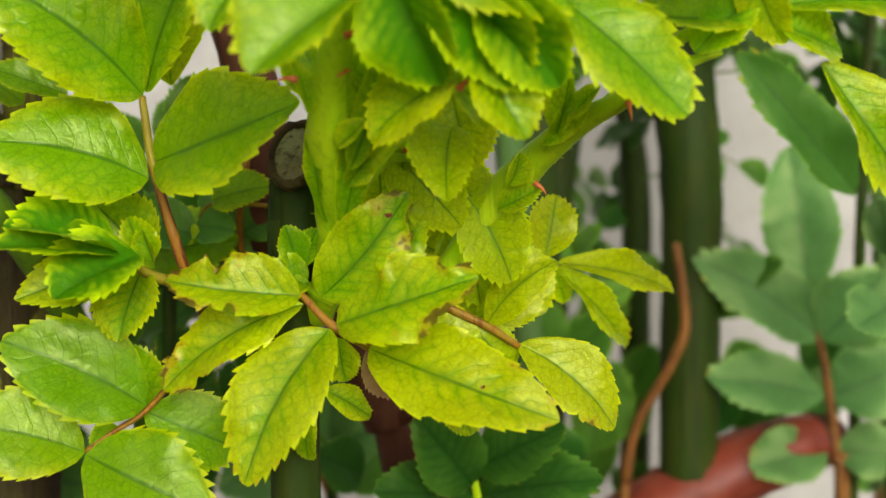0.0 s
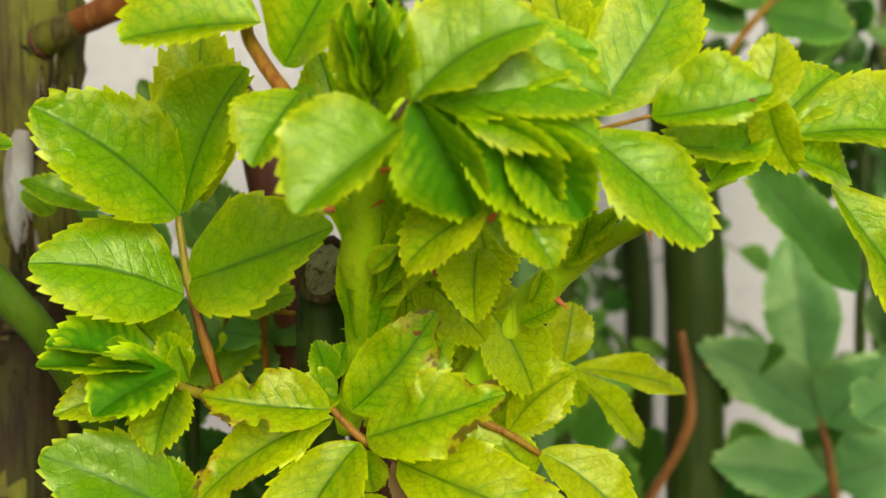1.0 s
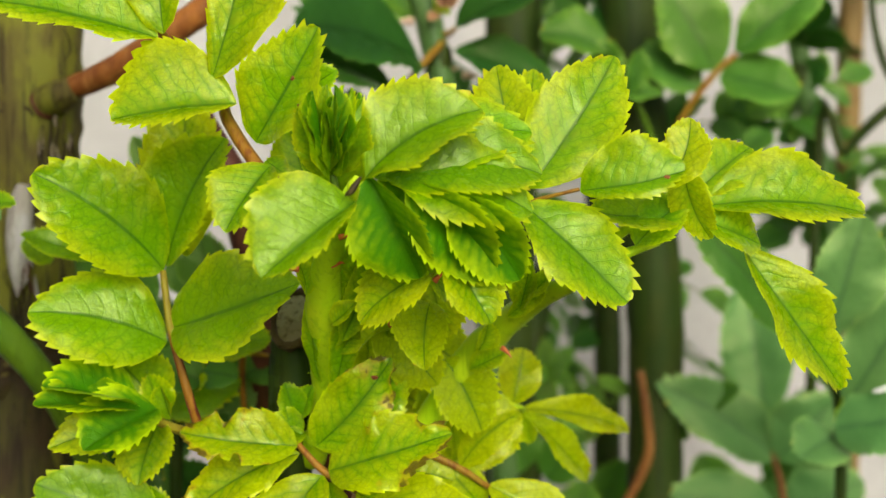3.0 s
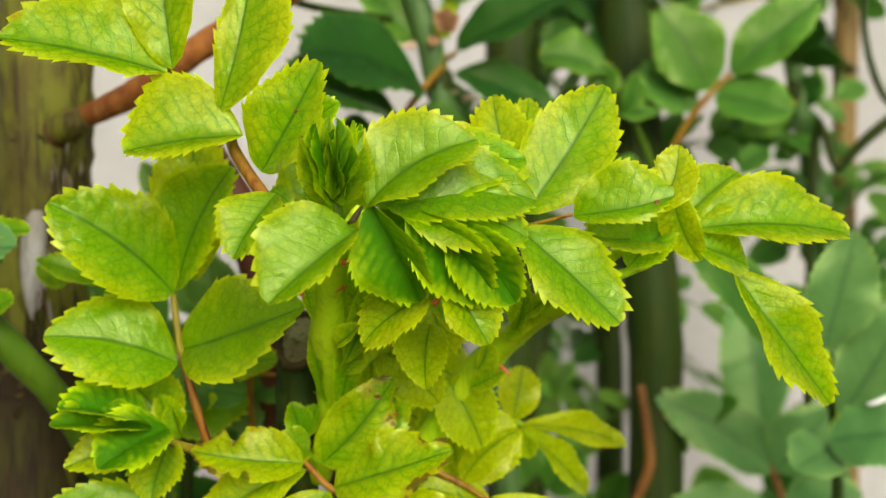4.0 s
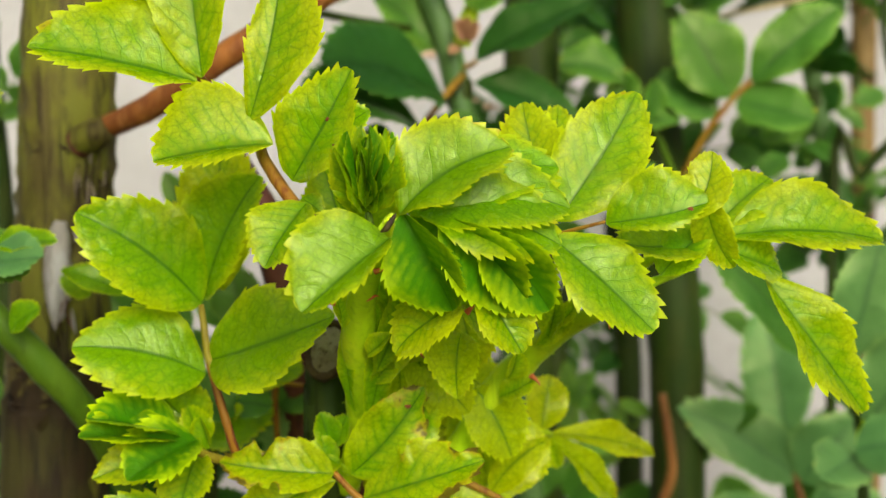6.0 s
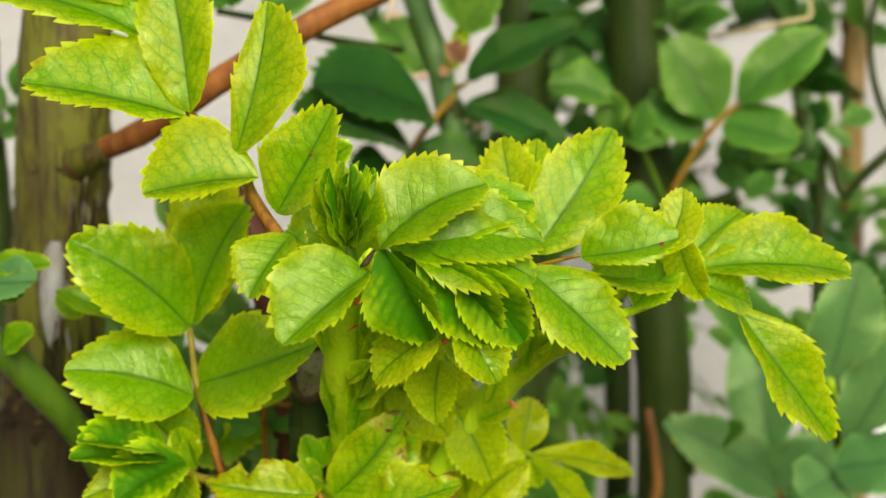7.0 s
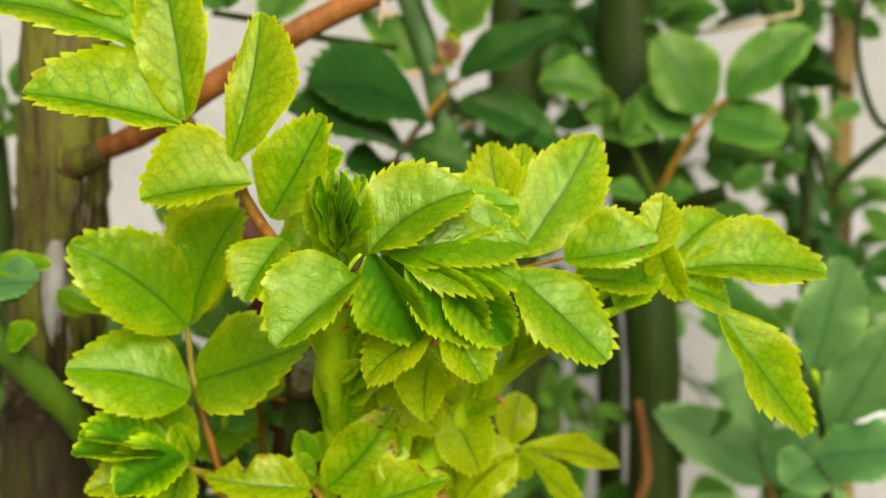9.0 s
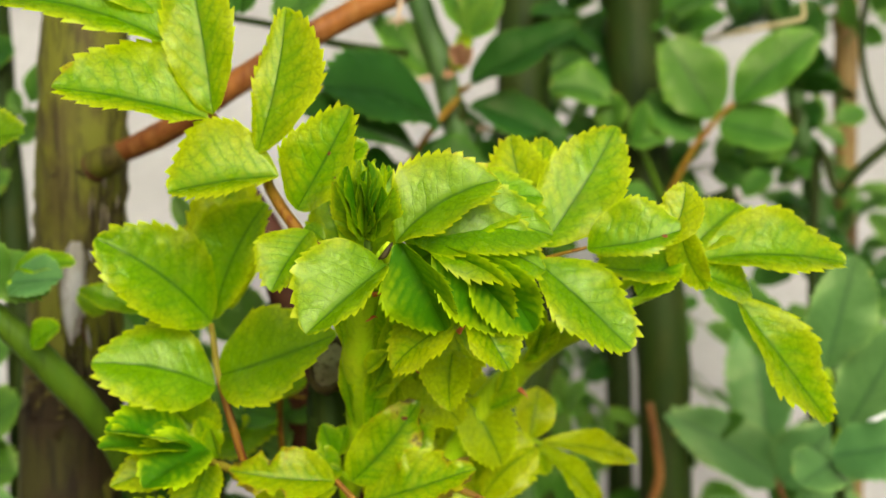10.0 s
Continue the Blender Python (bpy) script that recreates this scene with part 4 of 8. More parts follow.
stub = thing("dead_rose_cane", (5, 440, 0), "dark red-brown dead rose stem", "dead cane")
tube("stem", BROWN_BARK, stub, [(64.6, 460.0, -10.0, 9.0), (37.6, 452.0, 300.0, 9.0), (11.5, 445.0, 515.2, 9.2), (3.8, 440.0, 534.8, 8.4), (-3.7, 435.0, 553.8, 7.3), (-11.5, 435.0, 571.7, 6.5), (-23.9, 440.0, 579.1, 6.0), (-37.6, 450.0, 582.0, 5.1)], 14, 5)
tube("side_twig", BROWN_BARK, stub, [(5.8, 440.0, 530.7, 3.0), (16.2, 430.0, 540.9, 2.3), (26.2, 420.0, 548.8, 1.5)], 8, 5)

edge = thing("rose_shoot", (-135, 360, 0), "fresh green rose shoot beside the old trunk", "rose shoot", "green shoots of the hedge")
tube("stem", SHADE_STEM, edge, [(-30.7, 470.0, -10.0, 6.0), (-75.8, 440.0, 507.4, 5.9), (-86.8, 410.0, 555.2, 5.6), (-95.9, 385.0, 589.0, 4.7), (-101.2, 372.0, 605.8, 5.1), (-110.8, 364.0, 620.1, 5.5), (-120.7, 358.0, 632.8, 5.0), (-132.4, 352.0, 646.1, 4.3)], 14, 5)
ke = tube("leaf_stalk", FRESH_STEM, edge, [(-131.5, 350.0, 646.2, 1.4), (-126.7, 348.0, 652.2, 1.2), (-122.0, 346.0, 655.3, 1.0)], 6, 5)
leaflet(ke, (-122.9, 346, 655.3), (-102.1, 340, 656.6), (-0.25, -0.70, 0.67), 20.6, 20, 0.05, 0.05, 0, (0.1, 0, 0), BLUISH)
leaflet(ke, (-122.7, 350, 660), (-99.7, 345, 661.8), (-0.21, -0.71, 0.67), 11.6, 24, 0.05, 0, 0, (0.3, 0, 0.2))
leaflet(ke, (-116.6, 350, 633.6), (-105.8, 346, 640.5), (-0.49, -0.82, 0.29), 12.7, 24, 0.05, 0, 0, (0.2, 0, 0.2))
leaflet(ke, (-126.7, 348, 652.2), (-138.9, 340, 669.8), (0.66, -0.75, 0.12), 19.3, 20, 0.05, 0.05, 0, (0.1, 0, 0), GREEN)
leaflet(ke, (-135.3, 340, 703.5), (-113.4, 335, 705), (-0.21, -0.75, 0.63), 21.4, 20, 0.05, 0.05, 0, (0.3, 0, 0.1))
leaflet(ke, (-136.5, 352, 661.5), (-110.3, 348, 651.5), (0.08, -0.84, 0.54), 21.2, 16, 0.05, 0, 0, (0.2, 0, 0), GREEN)

edgecane = thing("rose_cane", (-191, 520, 0), "tall dark green rose cane at the edge", "rose cane", "canes of the rose hedge")
tube("stem", GREEN_CANE, edgecane, [(-179.8, 525.0, -10.0, 9.0), (-182.4, 520.0, 576.0, 8.3), (-187.1, 520.0, 659.1, 7.8), (-193.2, 520.0, 728.4, 7.2), (-200.9, 520.0, 825.6, 6.9)], 14, 5)

backleaf = thing("rose_shoot", (-56, 400, 0), "green rose shoot behind the yellow-green leaves", "rose shoot", "green shoots of the hedge")
tube("stem", GREEN_CANE, backleaf, [(-64.3, 415.0, -10.0, 5.0), (-65.0, 410.0, 548.6, 2.4), (-57.5, 405.0, 590.2, 2.2), (-52.4, 400.0, 605.1, 1.8)], 10, 5)
kb = tube("leaf_stalk", RED_STALK, backleaf, [(-53.9, 402.0, 601.3, 0.9), (-46.6, 390.0, 611.7, 0.9), (-32.4, 380.0, 612.6, 0.8), (-25.6, 380.0, 611.9, 0.7)], 6, 5)
leaflet(kb, (-49.9, 385, 605.9), (-36.8, 380, 604.4), (-0.25, -0.81, 0.54), 13.4, 16, 0.05, 0, 0, (0.15, 0, 0), GREEN)
leaflet(kb, (-44.6, 385, 613.6), (-25.9, 380, 618), (-0.33, -0.78, 0.52), 15.6, 16, 0.05, 0, 0, (0.25, 0, 0.2))
leaflet(kb, (-51.1, 390, 602.1), (-68.9, 385, 609.3), (0.40, -0.80, 0.44), 18.1, 16, 0.05, 0, 0, (0.15, 0, 0), GREEN)
leaflet(kb, (-47.8, 372, 601.5), (-43.9, 366, 605.2), (-0.86, -0.32, 0.40), 7.6, 26, 0.05, 0, 0, (0.75, 0, 0))
leaflet(kb, (-103.3, 390, 643.7), (-112.4, 385, 650.3), (0.62, -0.73, 0.30), 11.7, 16, 0.05, 0, 0, (0.15, 0, 0.4))
leaflet(kb, (-83, 370, 644.5), (-105.5, 365, 652.6), (0.36, -0.76, 0.54), 11.5, 16, 0.05, 0, 0, (0.2, 0, 0.3))

pc = thing("rose_cane", (110, 535, 0), "green thorny rose cane with dark glossy leaves", "rose cane", "canes of the rose hedge")
tube("stem", MID_CANE, pc, [(110.1, 535.0, -12.0, 7.1), (80.1, 535.0, 321.7, 6.8), (50.1, 535.0, 643.4, 6.5), (40.0, 532.0, 688.3, 6.4), (30.0, 530.0, 724.5, 6.4), (22.8, 530.0, 758.0, 6.4), (14.3, 530.0, 783.2, 6.2), (4.3, 530.0, 811.2, 5.9)], 14, 5)
pk = tube("shoot_stem", FRESH_STEM, pc, [(28.5, 528.0, 757.8, 4.7), (34.0, 525.0, 774.0, 4.2), (40.9, 522.0, 790.0, 3.6), (46.2, 520.0, 814.3, 3.0)], 10, 5)
leaflet(pc, (31.4, 522, 759.7), (26.1, 515, 766.8), (0.68, -0.71, -0.19), 10.1, 20, 0.05, 0, 0, (0.3, 0, 0), DEAD_LEAF)
leaflet(pc, (31.4, 522, 759.7), (37, 515, 766.3), (-0.46, -0.78, -0.43), 8.9, 20, 0.05, 0, 0, (0.3, 0, 0), DEAD_LEAF)
leaflet(pc, (28.6, 522, 759.7), (32.9, 515, 769.5), (-0.12, -0.83, -0.54), 7.6, 20, 0.05, 0, 0, (0.3, 0, 0), DEAD_LEAF)
leaflet(pc, (27.8, 522, 756.9), (23.4, 515, 751.8), (0.44, -0.69, 0.58), 5.4, 20, 0.05, 0, 0, (0.3, 0, 0), DEAD_LEAF)
k1 = tube("leaf_stalk", RED_STALK, pc, [(30.0, 525.0, 743.5, 1.7), (22.4, 510.0, 732.3, 1.6), (10.9, 500.0, 715.3, 1.5), (2.5, 490.0, 700.2, 1.3)], 8, 5)
leaflet(k1, (20.4, 505, 731.5), (-29.5, 460, 738.7), (0.56, -0.52, 0.64), 55.8, 16, 0.05, 0.05, 0, (0.1, 0, 0.2), DARK)
leaflet(k1, (11.2, 500, 714.8), (-36.3, 450, 726), (0.59, -0.40, 0.70), 47.5, 16, 0.05, 0.04, 0, (0.2, 0, 0), DARK)
leaflet(k1, (12.8, 500, 716.6), (43.6, 500, 700.3), (0.25, -0.85, 0.47), 28.3, 16, 0.05, 0, 0, (0.3, 0, 0), DARK)
leaflet(k1, (7.3, 495, 708.3), (2.1, 470, 686.2), (0.05, -0.67, 0.74), 24.8, 16, 0.05, 0, 0, (0.3, 0, 0), DARK)
leaflet(k1, (5.1, 490, 702.8), (-13.6, 470, 704.2), (0.59, -0.50, 0.63), 26.0, 16, 0.05, 0, 0, (0.3, 0, 0), DARK)
k2 = tube("leaf_stalk", RED_STALK, pc, [(25.7, 530.0, 746.8, 1.7), (32.8, 525.0, 747.6, 1.4), (36.2, 520.0, 749.0, 1.1)], 6, 5)
leaflet(k2, (36.2, 520, 749.5), (88.9, 510, 774.7), (-0.40, -0.74, 0.54), 32.3, 24, 0.06, 0.05, 0, (0, 0, 0.3), DARK)
leaflet(k2, (35.1, 520, 738.8), (86.4, 530, 716.4), (0.36, -0.80, 0.48), 30.1, 18, 0.05, -0.04, 0, (0.3, 0, 0.1), DARK)
leaflet(k2, (-13.3, 540, 786.4), (14.4, 530, 758), (0.12, -0.89, 0.43), 21.6, 18, 0.05, -0.04, 0, (0.4, 0, 0), GREEN)
leaflet(k2, (3.9, 540, 776.5), (14.5, 530, 752.4), (0.15, -0.89, 0.44), 20.4, 18, 0.05, -0.04, 0, (0.4, 0, 0), GREEN)
leaflet(pk, (36, 522, 773.5), (19, 515, 805), (0.50, -0.86, 0.08), 21.6, 26, 0.05, 0, 0, (0.7, 0, 0), GREEN)
leaflet(pk, (36, 522, 773.5), (30, 515, 785.9), (0.66, -0.75, -0.11), 14.7, 26, 0.05, 0, 0, (0.7, 0, 0), GREEN)
leaflet(pk, (36, 522, 773.5), (51.8, 515, 791.3), (-0.28, -0.95, -0.12), 15.7, 26, 0.05, 0, 0, (0.7, 0, 0), GREEN)
leaflet(pk, (36, 522, 773.5), (40.8, 515, 807.7), (0.22, -0.95, -0.23), 18.7, 26, 0.05, 0, 0, (0.7, 0, 0), GREEN)
leaflet(pk, (36, 522, 773.5), (49.1, 515, 777.7), (-0.53, -0.78, 0.34), 14.2, 26, 0.05, 0, 0, (0.7, 0, 0), GREEN)
k3 = tube("leaf_stalk", GREEN_CANE, pc, [(4.6, 530.0, 766.4, 2.0), (-30.7, 500.0, 767.0, 1.9), (-49.4, 470.0, 768.3, 1.6), (-67.7, 450.0, 768.4, 1.5)], 8, 5)
leaflet(k3, (-29.1, 480, 792.4), (-46.6, 460, 765.8), (-0.09, -0.77, 0.64), 28.4, 18, 0.05, 0, 0, (0.2, 0, 0.2), GREEN)
leaflet(k3, (-65, 460, 773.2), (-76.4, 450, 790.3), (0.45, -0.87, -0.21), 21.7, 18, 0.05, 0, 0, (0.2, 0, 0.2), GREEN)
leaflet(k3, (-65, 460, 772.7), (-53.2, 450, 790.3), (-0.66, -0.75, 0.02), 22.2, 18, 0.05, 0, 0, (0, 0, 0), GREEN)
thorn(pc, (14.7, 525.0, 753.1), (-1, -0.4, -0.1), 8, 2.2, DRY_THORN)
thorn(pc, (41.2, 525.0, 728.3), (1, -0.4, -0.1), 8, 2.2, DRY_THORN)
thorn(pc, (2.1, 525.0, 782.2), (-1, -0.4, -0.1), 8, 2.2, DRY_THORN)

c1 = thing("rose_cane", (65, 615, 0), "thick dark green rose cane", "rose cane", "canes of the rose hedge")
tube("stem", GREEN_CANE, c1, [(65.6, 615.0, -12.0, 15.8), (65.5, 615.0, 268.6, 15.1), (65.4, 615.0, 537.1, 14.4), (65.3, 615.0, 658.3, 14.7), (66.1, 615.0, 738.1, 15.3), (67.0, 615.0, 818.0, 15.3), (67.4, 615.0, 913.9, 14.7)], 14, 5)

c2 = thing("rose_cane", (144, 600, 0), "thick dark green rose cane with a pale scar", "rose cane", "canes of the rose hedge")
tube("stem", GREEN_CANE, c2, [(144.3, 600.0, -12.0, 15.7), (142.8, 600.0, 270.5, 15.0), (141.3, 600.0, 541.1, 14.3), (140.9, 600.0, 615.7, 14.8), (134.3, 600.0, 684.1, 15.2), (127.8, 600.0, 752.5, 15.9), (126.2, 600.0, 814.8, 15.9), (124.7, 600.0, 908.3, 15.3)], 14, 5)

c3 = thing("rose_cane", (132, 700, 0), "slim dark green rose cane", "rose cane", "canes of the rose hedge")
tube("stem", GREEN_CANE, c3, [(132.1, 700.0, -12.0, 9.1), (130.6, 700.0, 259.8, 8.7), (129.2, 700.0, 519.6, 8.2), (128.7, 700.0, 602.8, 8.2), (123.8, 700.0, 649.4, 7.2), (119.4, 700.0, 685.2, 4.7)], 14, 5)

c4 = thing("rose_cane", (70, 680, 0), "slim dark green rose cane", "rose cane", "canes of the rose hedge")
tube("stem", GREEN_CANE, c4, [(70.3, 680.0, -12.0, 7.7), (76.0, 680.0, 261.6, 7.3), (81.7, 680.0, 523.2, 7.0), (83.1, 680.0, 586.8, 7.0), (87.1, 680.0, 621.8, 6.3), (94.9, 680.0, 656.9, 3.5)], 14, 5)

c5 = thing("rose_cane", (294, 660, 0), "green rose cane with small leaves", "rose cane", "canes of the rose hedge")
tube("stem", MID_CANE, c5, [(294.8, 660.0, -12.0, 6.3), (276.3, 660.0, 264.7, 6.0), (257.8, 660.0, 529.4, 5.7), (248.7, 660.0, 658.4, 5.7), (238.3, 660.0, 726.0, 5.8), (227.9, 660.0, 786.9, 5.8), (214.2, 660.0, 834.3, 5.8), (205.5, 660.0, 895.4, 5.4)], 14, 5)

c6 = thing("rose_cane", (283, 720, 0), "tan dry plant cane", "rose cane", "canes of the rose hedge")
tube("stem", TAN_CANE, c6, [(283.3, 720.0, -12.0, 8.1), (282.0, 720.0, 258.6, 7.7), (280.6, 720.0, 517.2, 7.3), (280.0, 720.0, 635.1, 7.3), (279.7, 720.0, 712.0, 7.3), (281.5, 720.0, 785.3, 7.7), (283.7, 720.0, 847.6, 7.7), (286.1, 720.0, 950.3, 7.3)], 14, 5)

arc = thing("rose_cane", (218, 600, 0), "thin dark arching rose stem", "rose cane", "canes of the rose hedge")
tube("stem", GREEN_CANE, arc, [(220.1, 600.0, -10.0, 3.5), (223.9, 600.0, 666.0, 2.8), (236.2, 590.0, 698.2, 2.7), (252.6, 585.0, 717.8, 3.0), (277.6, 580.0, 735.6, 3.0)], 8, 5)
tube("side_stem", GREEN_CANE, arc, [(271.7, 580.0, 732.0, 2.1), (260.0, 585.0, 733.6, 2.1), (252.5, 590.0, 754.7, 2.0), (252.5, 600.0, 783.8, 1.9), (257.0, 600.0, 814.8, 1.9)], 8, 5)
tube("cut_branch", GREEN_CANE, c2, [(138.4, 630.0, 681.2, 4.9), (146.6, 580.0, 686.3, 4.5), (155.2, 545.0, 690.9, 4.3), (167.3, 530.0, 695.3, 4.2)], 12, 5, "short pruned branch")
tube("cut_end", GREY_SCAR, c2, [(166.6, 530.0, 694.8, 4.3), (168.4, 529.4, 695.1, 3.9), (168.6, 529.2, 695.2, 0.5)], 12, 2, "pale cut end")
tube("side_shoot", SHADE_STEM, c2, [(139.1, 635.0, 678.0, 3.6), (137.4, 600.0, 684.1, 3.1), (137.6, 570.0, 692.0, 2.4), (135.4, 565.0, 698.4, 2.1)], 10, 5)
kq = tube("leaf_stalk", RED_STALK, c2, [(138.3, 565.0, 695.4, 1.9), (150.0, 557.0, 718.5, 1.7), (162.1, 553.0, 734.7, 1.6), (171.1, 552.0, 743.0, 1.3)], 8, 5, "reddish leaf stalk")
leaflet(kq, (161, 553, 735.6), (136.8, 550, 776), (0.18, -0.98, 0.04), 37.8, 14, 0.05, 0, 0, (0.3, 0, 0), GREEN)
leaflet(kq, (171.6, 552, 743.3), (211.8, 545, 778.1), (-0.34, -0.92, 0.21), 31.0, 20, 0.06, 0, 0, (0.4, 0, 0), GREEN)
leaflet(kq, (163.9, 553, 733.3), (198.4, 540, 722.6), (-0.09, -0.77, 0.64), 36.5, 14, 0.05, 0.03, 0, (0.3, 0, 0), GREEN)
leaflet(kq, (154.9, 557, 726.6), (126.8, 560, 747.8), (0.16, -0.92, 0.35), 30.1, 14, 0.05, 0, 0, (0.3, 0, 0.2), GREEN)
leaflet(kq, (137.6, 560, 694.7), (154.9, 550, 694.5), (-0.36, -0.64, 0.68), 17.1, 18, 0.05, 0, 0, (0.3, 0, 0.2), GREEN)
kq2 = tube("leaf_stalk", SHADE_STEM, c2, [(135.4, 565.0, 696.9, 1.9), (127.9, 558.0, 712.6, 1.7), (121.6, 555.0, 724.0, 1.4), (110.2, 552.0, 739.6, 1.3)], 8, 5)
leaflet(kq2, (110.8, 552, 743.4), (76.1, 545, 751.1), (0.28, -0.76, 0.59), 32.9, 22, 0.08, 0.05, 0, (0.4, 0, 0), GREEN)
leaflet(kq2, (108, 552, 728.9), (107.7, 550, 749.5), (-0.29, -0.95, -0.10), 19.6, 22, 0.05, 0.05, 0, (0.4, 0, 0), GREEN)
leaflet(kq2, (118.7, 550, 723.6), (123.1, 545, 743.8), (0.16, -0.95, -0.27), 14.6, 30, 0.05, 0.05, 0, (0.4, 0, 0), GREEN)
leaflet(kq2, (107.9, 556, 727), (135.9, 550, 723.1), (-0.06, -0.73, 0.68), 18.1, 20, 0.05, 0.05, 0, (0.4, 0, 0), GREEN)
leaflet(kq2, (132.5, 565, 693.9), (111.9, 560, 697.5), (0.28, -0.71, 0.65), 17.3, 20, 0.05, 0.05, 0, (0.4, 0, 0), GREEN)

r = thing("rose_shoot", (203, 570, 0), "rose shoot with blue-green toothed leaves", "rose shoot", "green shoots of the hedge")
tube("stem", TWIG_BARK, r, [(223.5, 610.0, -10.0, 4.0), (217.1, 600.0, 439.1, 3.9), (214.0, 600.0, 478.5, 3.6)], 10, 5)
kr = tube("leaf_stalk", TWIG_BARK, r, [(214.0, 600.0, 478.5, 2.5), (207.6, 600.0, 523.1, 2.1), (203.4, 600.0, 539.7, 1.6), (198.1, 600.0, 559.0, 1.2)], 8, 5, "dull reddish leaf stalk")
leaflet(kr, (198.6, 600, 558.5), (191.4, 615, 633.4), (-0.17, -0.97, 0.18), 38.1, 16, 0.05, 0, 0, (0.15, 0, 0.1), BLUISH)
leaflet(kr, (203.4, 600, 540.3), (138.9, 585, 580), (0.33, -0.92, 0.19), 35.7, 16, 0.05, 0.04, 0, (0.1, 0, 0.3), BLUISH)
leaflet(kr, (206.2, 600, 512), (146.6, 585, 523.5), (0.30, -0.83, 0.48), 33.1, 16, 0.05, 0, 0, (0.1, 0, 0.2), BLUISH)
leaflet(kr, (208.4, 600, 485.5), (168.1, 585, 480), (0.20, -0.77, 0.60), 31.0, 16, 0.05, 0, 0, (0.15, 0, 0.2), BLUISH)
leaflet(kr, (205.3, 600, 539.7), (232.2, 590, 573.7), (-0.22, -0.97, -0.11), 42.3, 16, 0.05, 0, 0, (0.25, 0, 0.2), BLUISH)
leaflet(kr, (210, 600, 512), (246.7, 590, 530.4), (-0.33, -0.93, 0.16), 40.2, 16, 0.05, 0, 0, (0.2, 0, 0.4), BLUISH)
leaflet(kr, (213.3, 600, 484.1), (242.5, 590, 486.7), (-0.33, -0.87, 0.37), 29.4, 16, 0.05, 0, 0, (0.2, 0, 0.5), BLUISH)

r2 = thing("rose_shoot", (217, 500, 0), "rose shoot with pale dusty green leaves", "rose shoot", "green shoots of the hedge")
tube("stem", GREEN_CANE, r2, [(209.0, 520.0, -10.0, 4.0), (209.3, 510.0, 560.4, 2.7), (206.4, 505.0, 577.3, 2.4), (203.6, 500.0, 593.9, 1.8)], 8, 5)
kr2 = tube("leaf_stalk", FRESH_STEM, r2, [(206.4, 505.0, 572.0, 1.9), (205.4, 500.0, 593.9, 1.6), (197.3, 490.0, 612.1, 1.3)], 8, 5)
leaflet(kr2, (196.8, 490, 612.1), (206.3, 475, 663.8), (-0.04, -0.96, -0.27), 32.5, 14, 0.05, 0, 0, (0.2, 0, 0), BLUISH)
leaflet(kr2, (208.1, 500, 582.1), (231.5, 480, 634.6), (-0.16, -0.94, -0.29), 34.9, 14, 0.05, 0, 0, (0.15, 0, 0.1), BLUISH)
leaflet(kr2, (207.8, 510, 584.4), (202.4, 520, 610), (-0.15, -0.93, 0.33), 19.9, 16, 0.05, 0, 0, (0.3, 0, 0.1), BLUISH)
leaflet(kr2, (201, 495, 571.2), (235, 475, 577.9), (-0.48, -0.60, 0.64), 37.3, 14, 0.05, 0, 0, (0.2, 0, 0.2), BLUISH)
leaflet(kr2, (203.7, 500, 567.7), (181.7, 480, 561.2), (0.26, -0.55, 0.79), 28.3, 14, 0.05, 0, 0, (0.2, 0, 0.3), BLUISH)

tw = thing("dry_twig", (110, 590, 0), "thin orange-brown dry twig with a pale cut tip", "dry twig")
tube("stem", TWIG_BARK, tw, [(109.0, 595.0, -10.0, 3.2), (109.0, 590.0, 441.7, 2.5), (109.2, 586.0, 473.4, 2.6), (113.5, 580.0, 502.2, 2.4), (126.9, 572.0, 530.5, 2.5), (133.4, 570.0, 549.3, 2.6), (131.4, 569.0, 570.3, 2.3), (128.5, 569.0, 588.5, 2.1)], 10, 5)

straw = thing("straw", (186, 600, 0), "bent pale dry straw caught among the canes", "straw")
tube("stalk", STRAW, straw, [(170.2, 630.0, 791.3, 1.1), (186.3, 600.0, 789.3, 1.2), (210.2, 585.0, 791.6, 1.2), (216.5, 585.0, 794.0, 1.1), (217.5, 590.0, 803.5, 0.9)], 6, 5)

low = thing("rose_shoot", (37, 420, 0), "low rose shoot with dark green leaves", "rose shoot", "green shoots of the hedge")
tube("stem", GREEN_CANE, low, [(37.6, 430.0, -10.0, 4.0), (37.8, 430.0, 485.1, 2.2), (37.3, 420.0, 510.1, 1.7)], 8, 5)
kl = tube("leaf_stalk", FRESH_STEM, low, [(37.3, 420.0, 508.2, 1.5), (35.3, 415.0, 521.1, 1.2), (33.8, 410.0, 530.0, 0.9)], 8, 5)
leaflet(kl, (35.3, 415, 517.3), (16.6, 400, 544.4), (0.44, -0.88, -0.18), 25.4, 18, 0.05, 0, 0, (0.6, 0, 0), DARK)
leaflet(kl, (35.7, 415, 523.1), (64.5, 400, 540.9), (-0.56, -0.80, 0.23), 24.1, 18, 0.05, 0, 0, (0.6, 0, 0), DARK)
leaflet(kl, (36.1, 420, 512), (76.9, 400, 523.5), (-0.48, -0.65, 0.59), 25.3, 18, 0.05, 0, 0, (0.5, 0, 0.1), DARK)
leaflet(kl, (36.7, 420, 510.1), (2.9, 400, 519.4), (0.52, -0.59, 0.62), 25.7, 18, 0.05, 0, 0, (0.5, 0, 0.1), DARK)
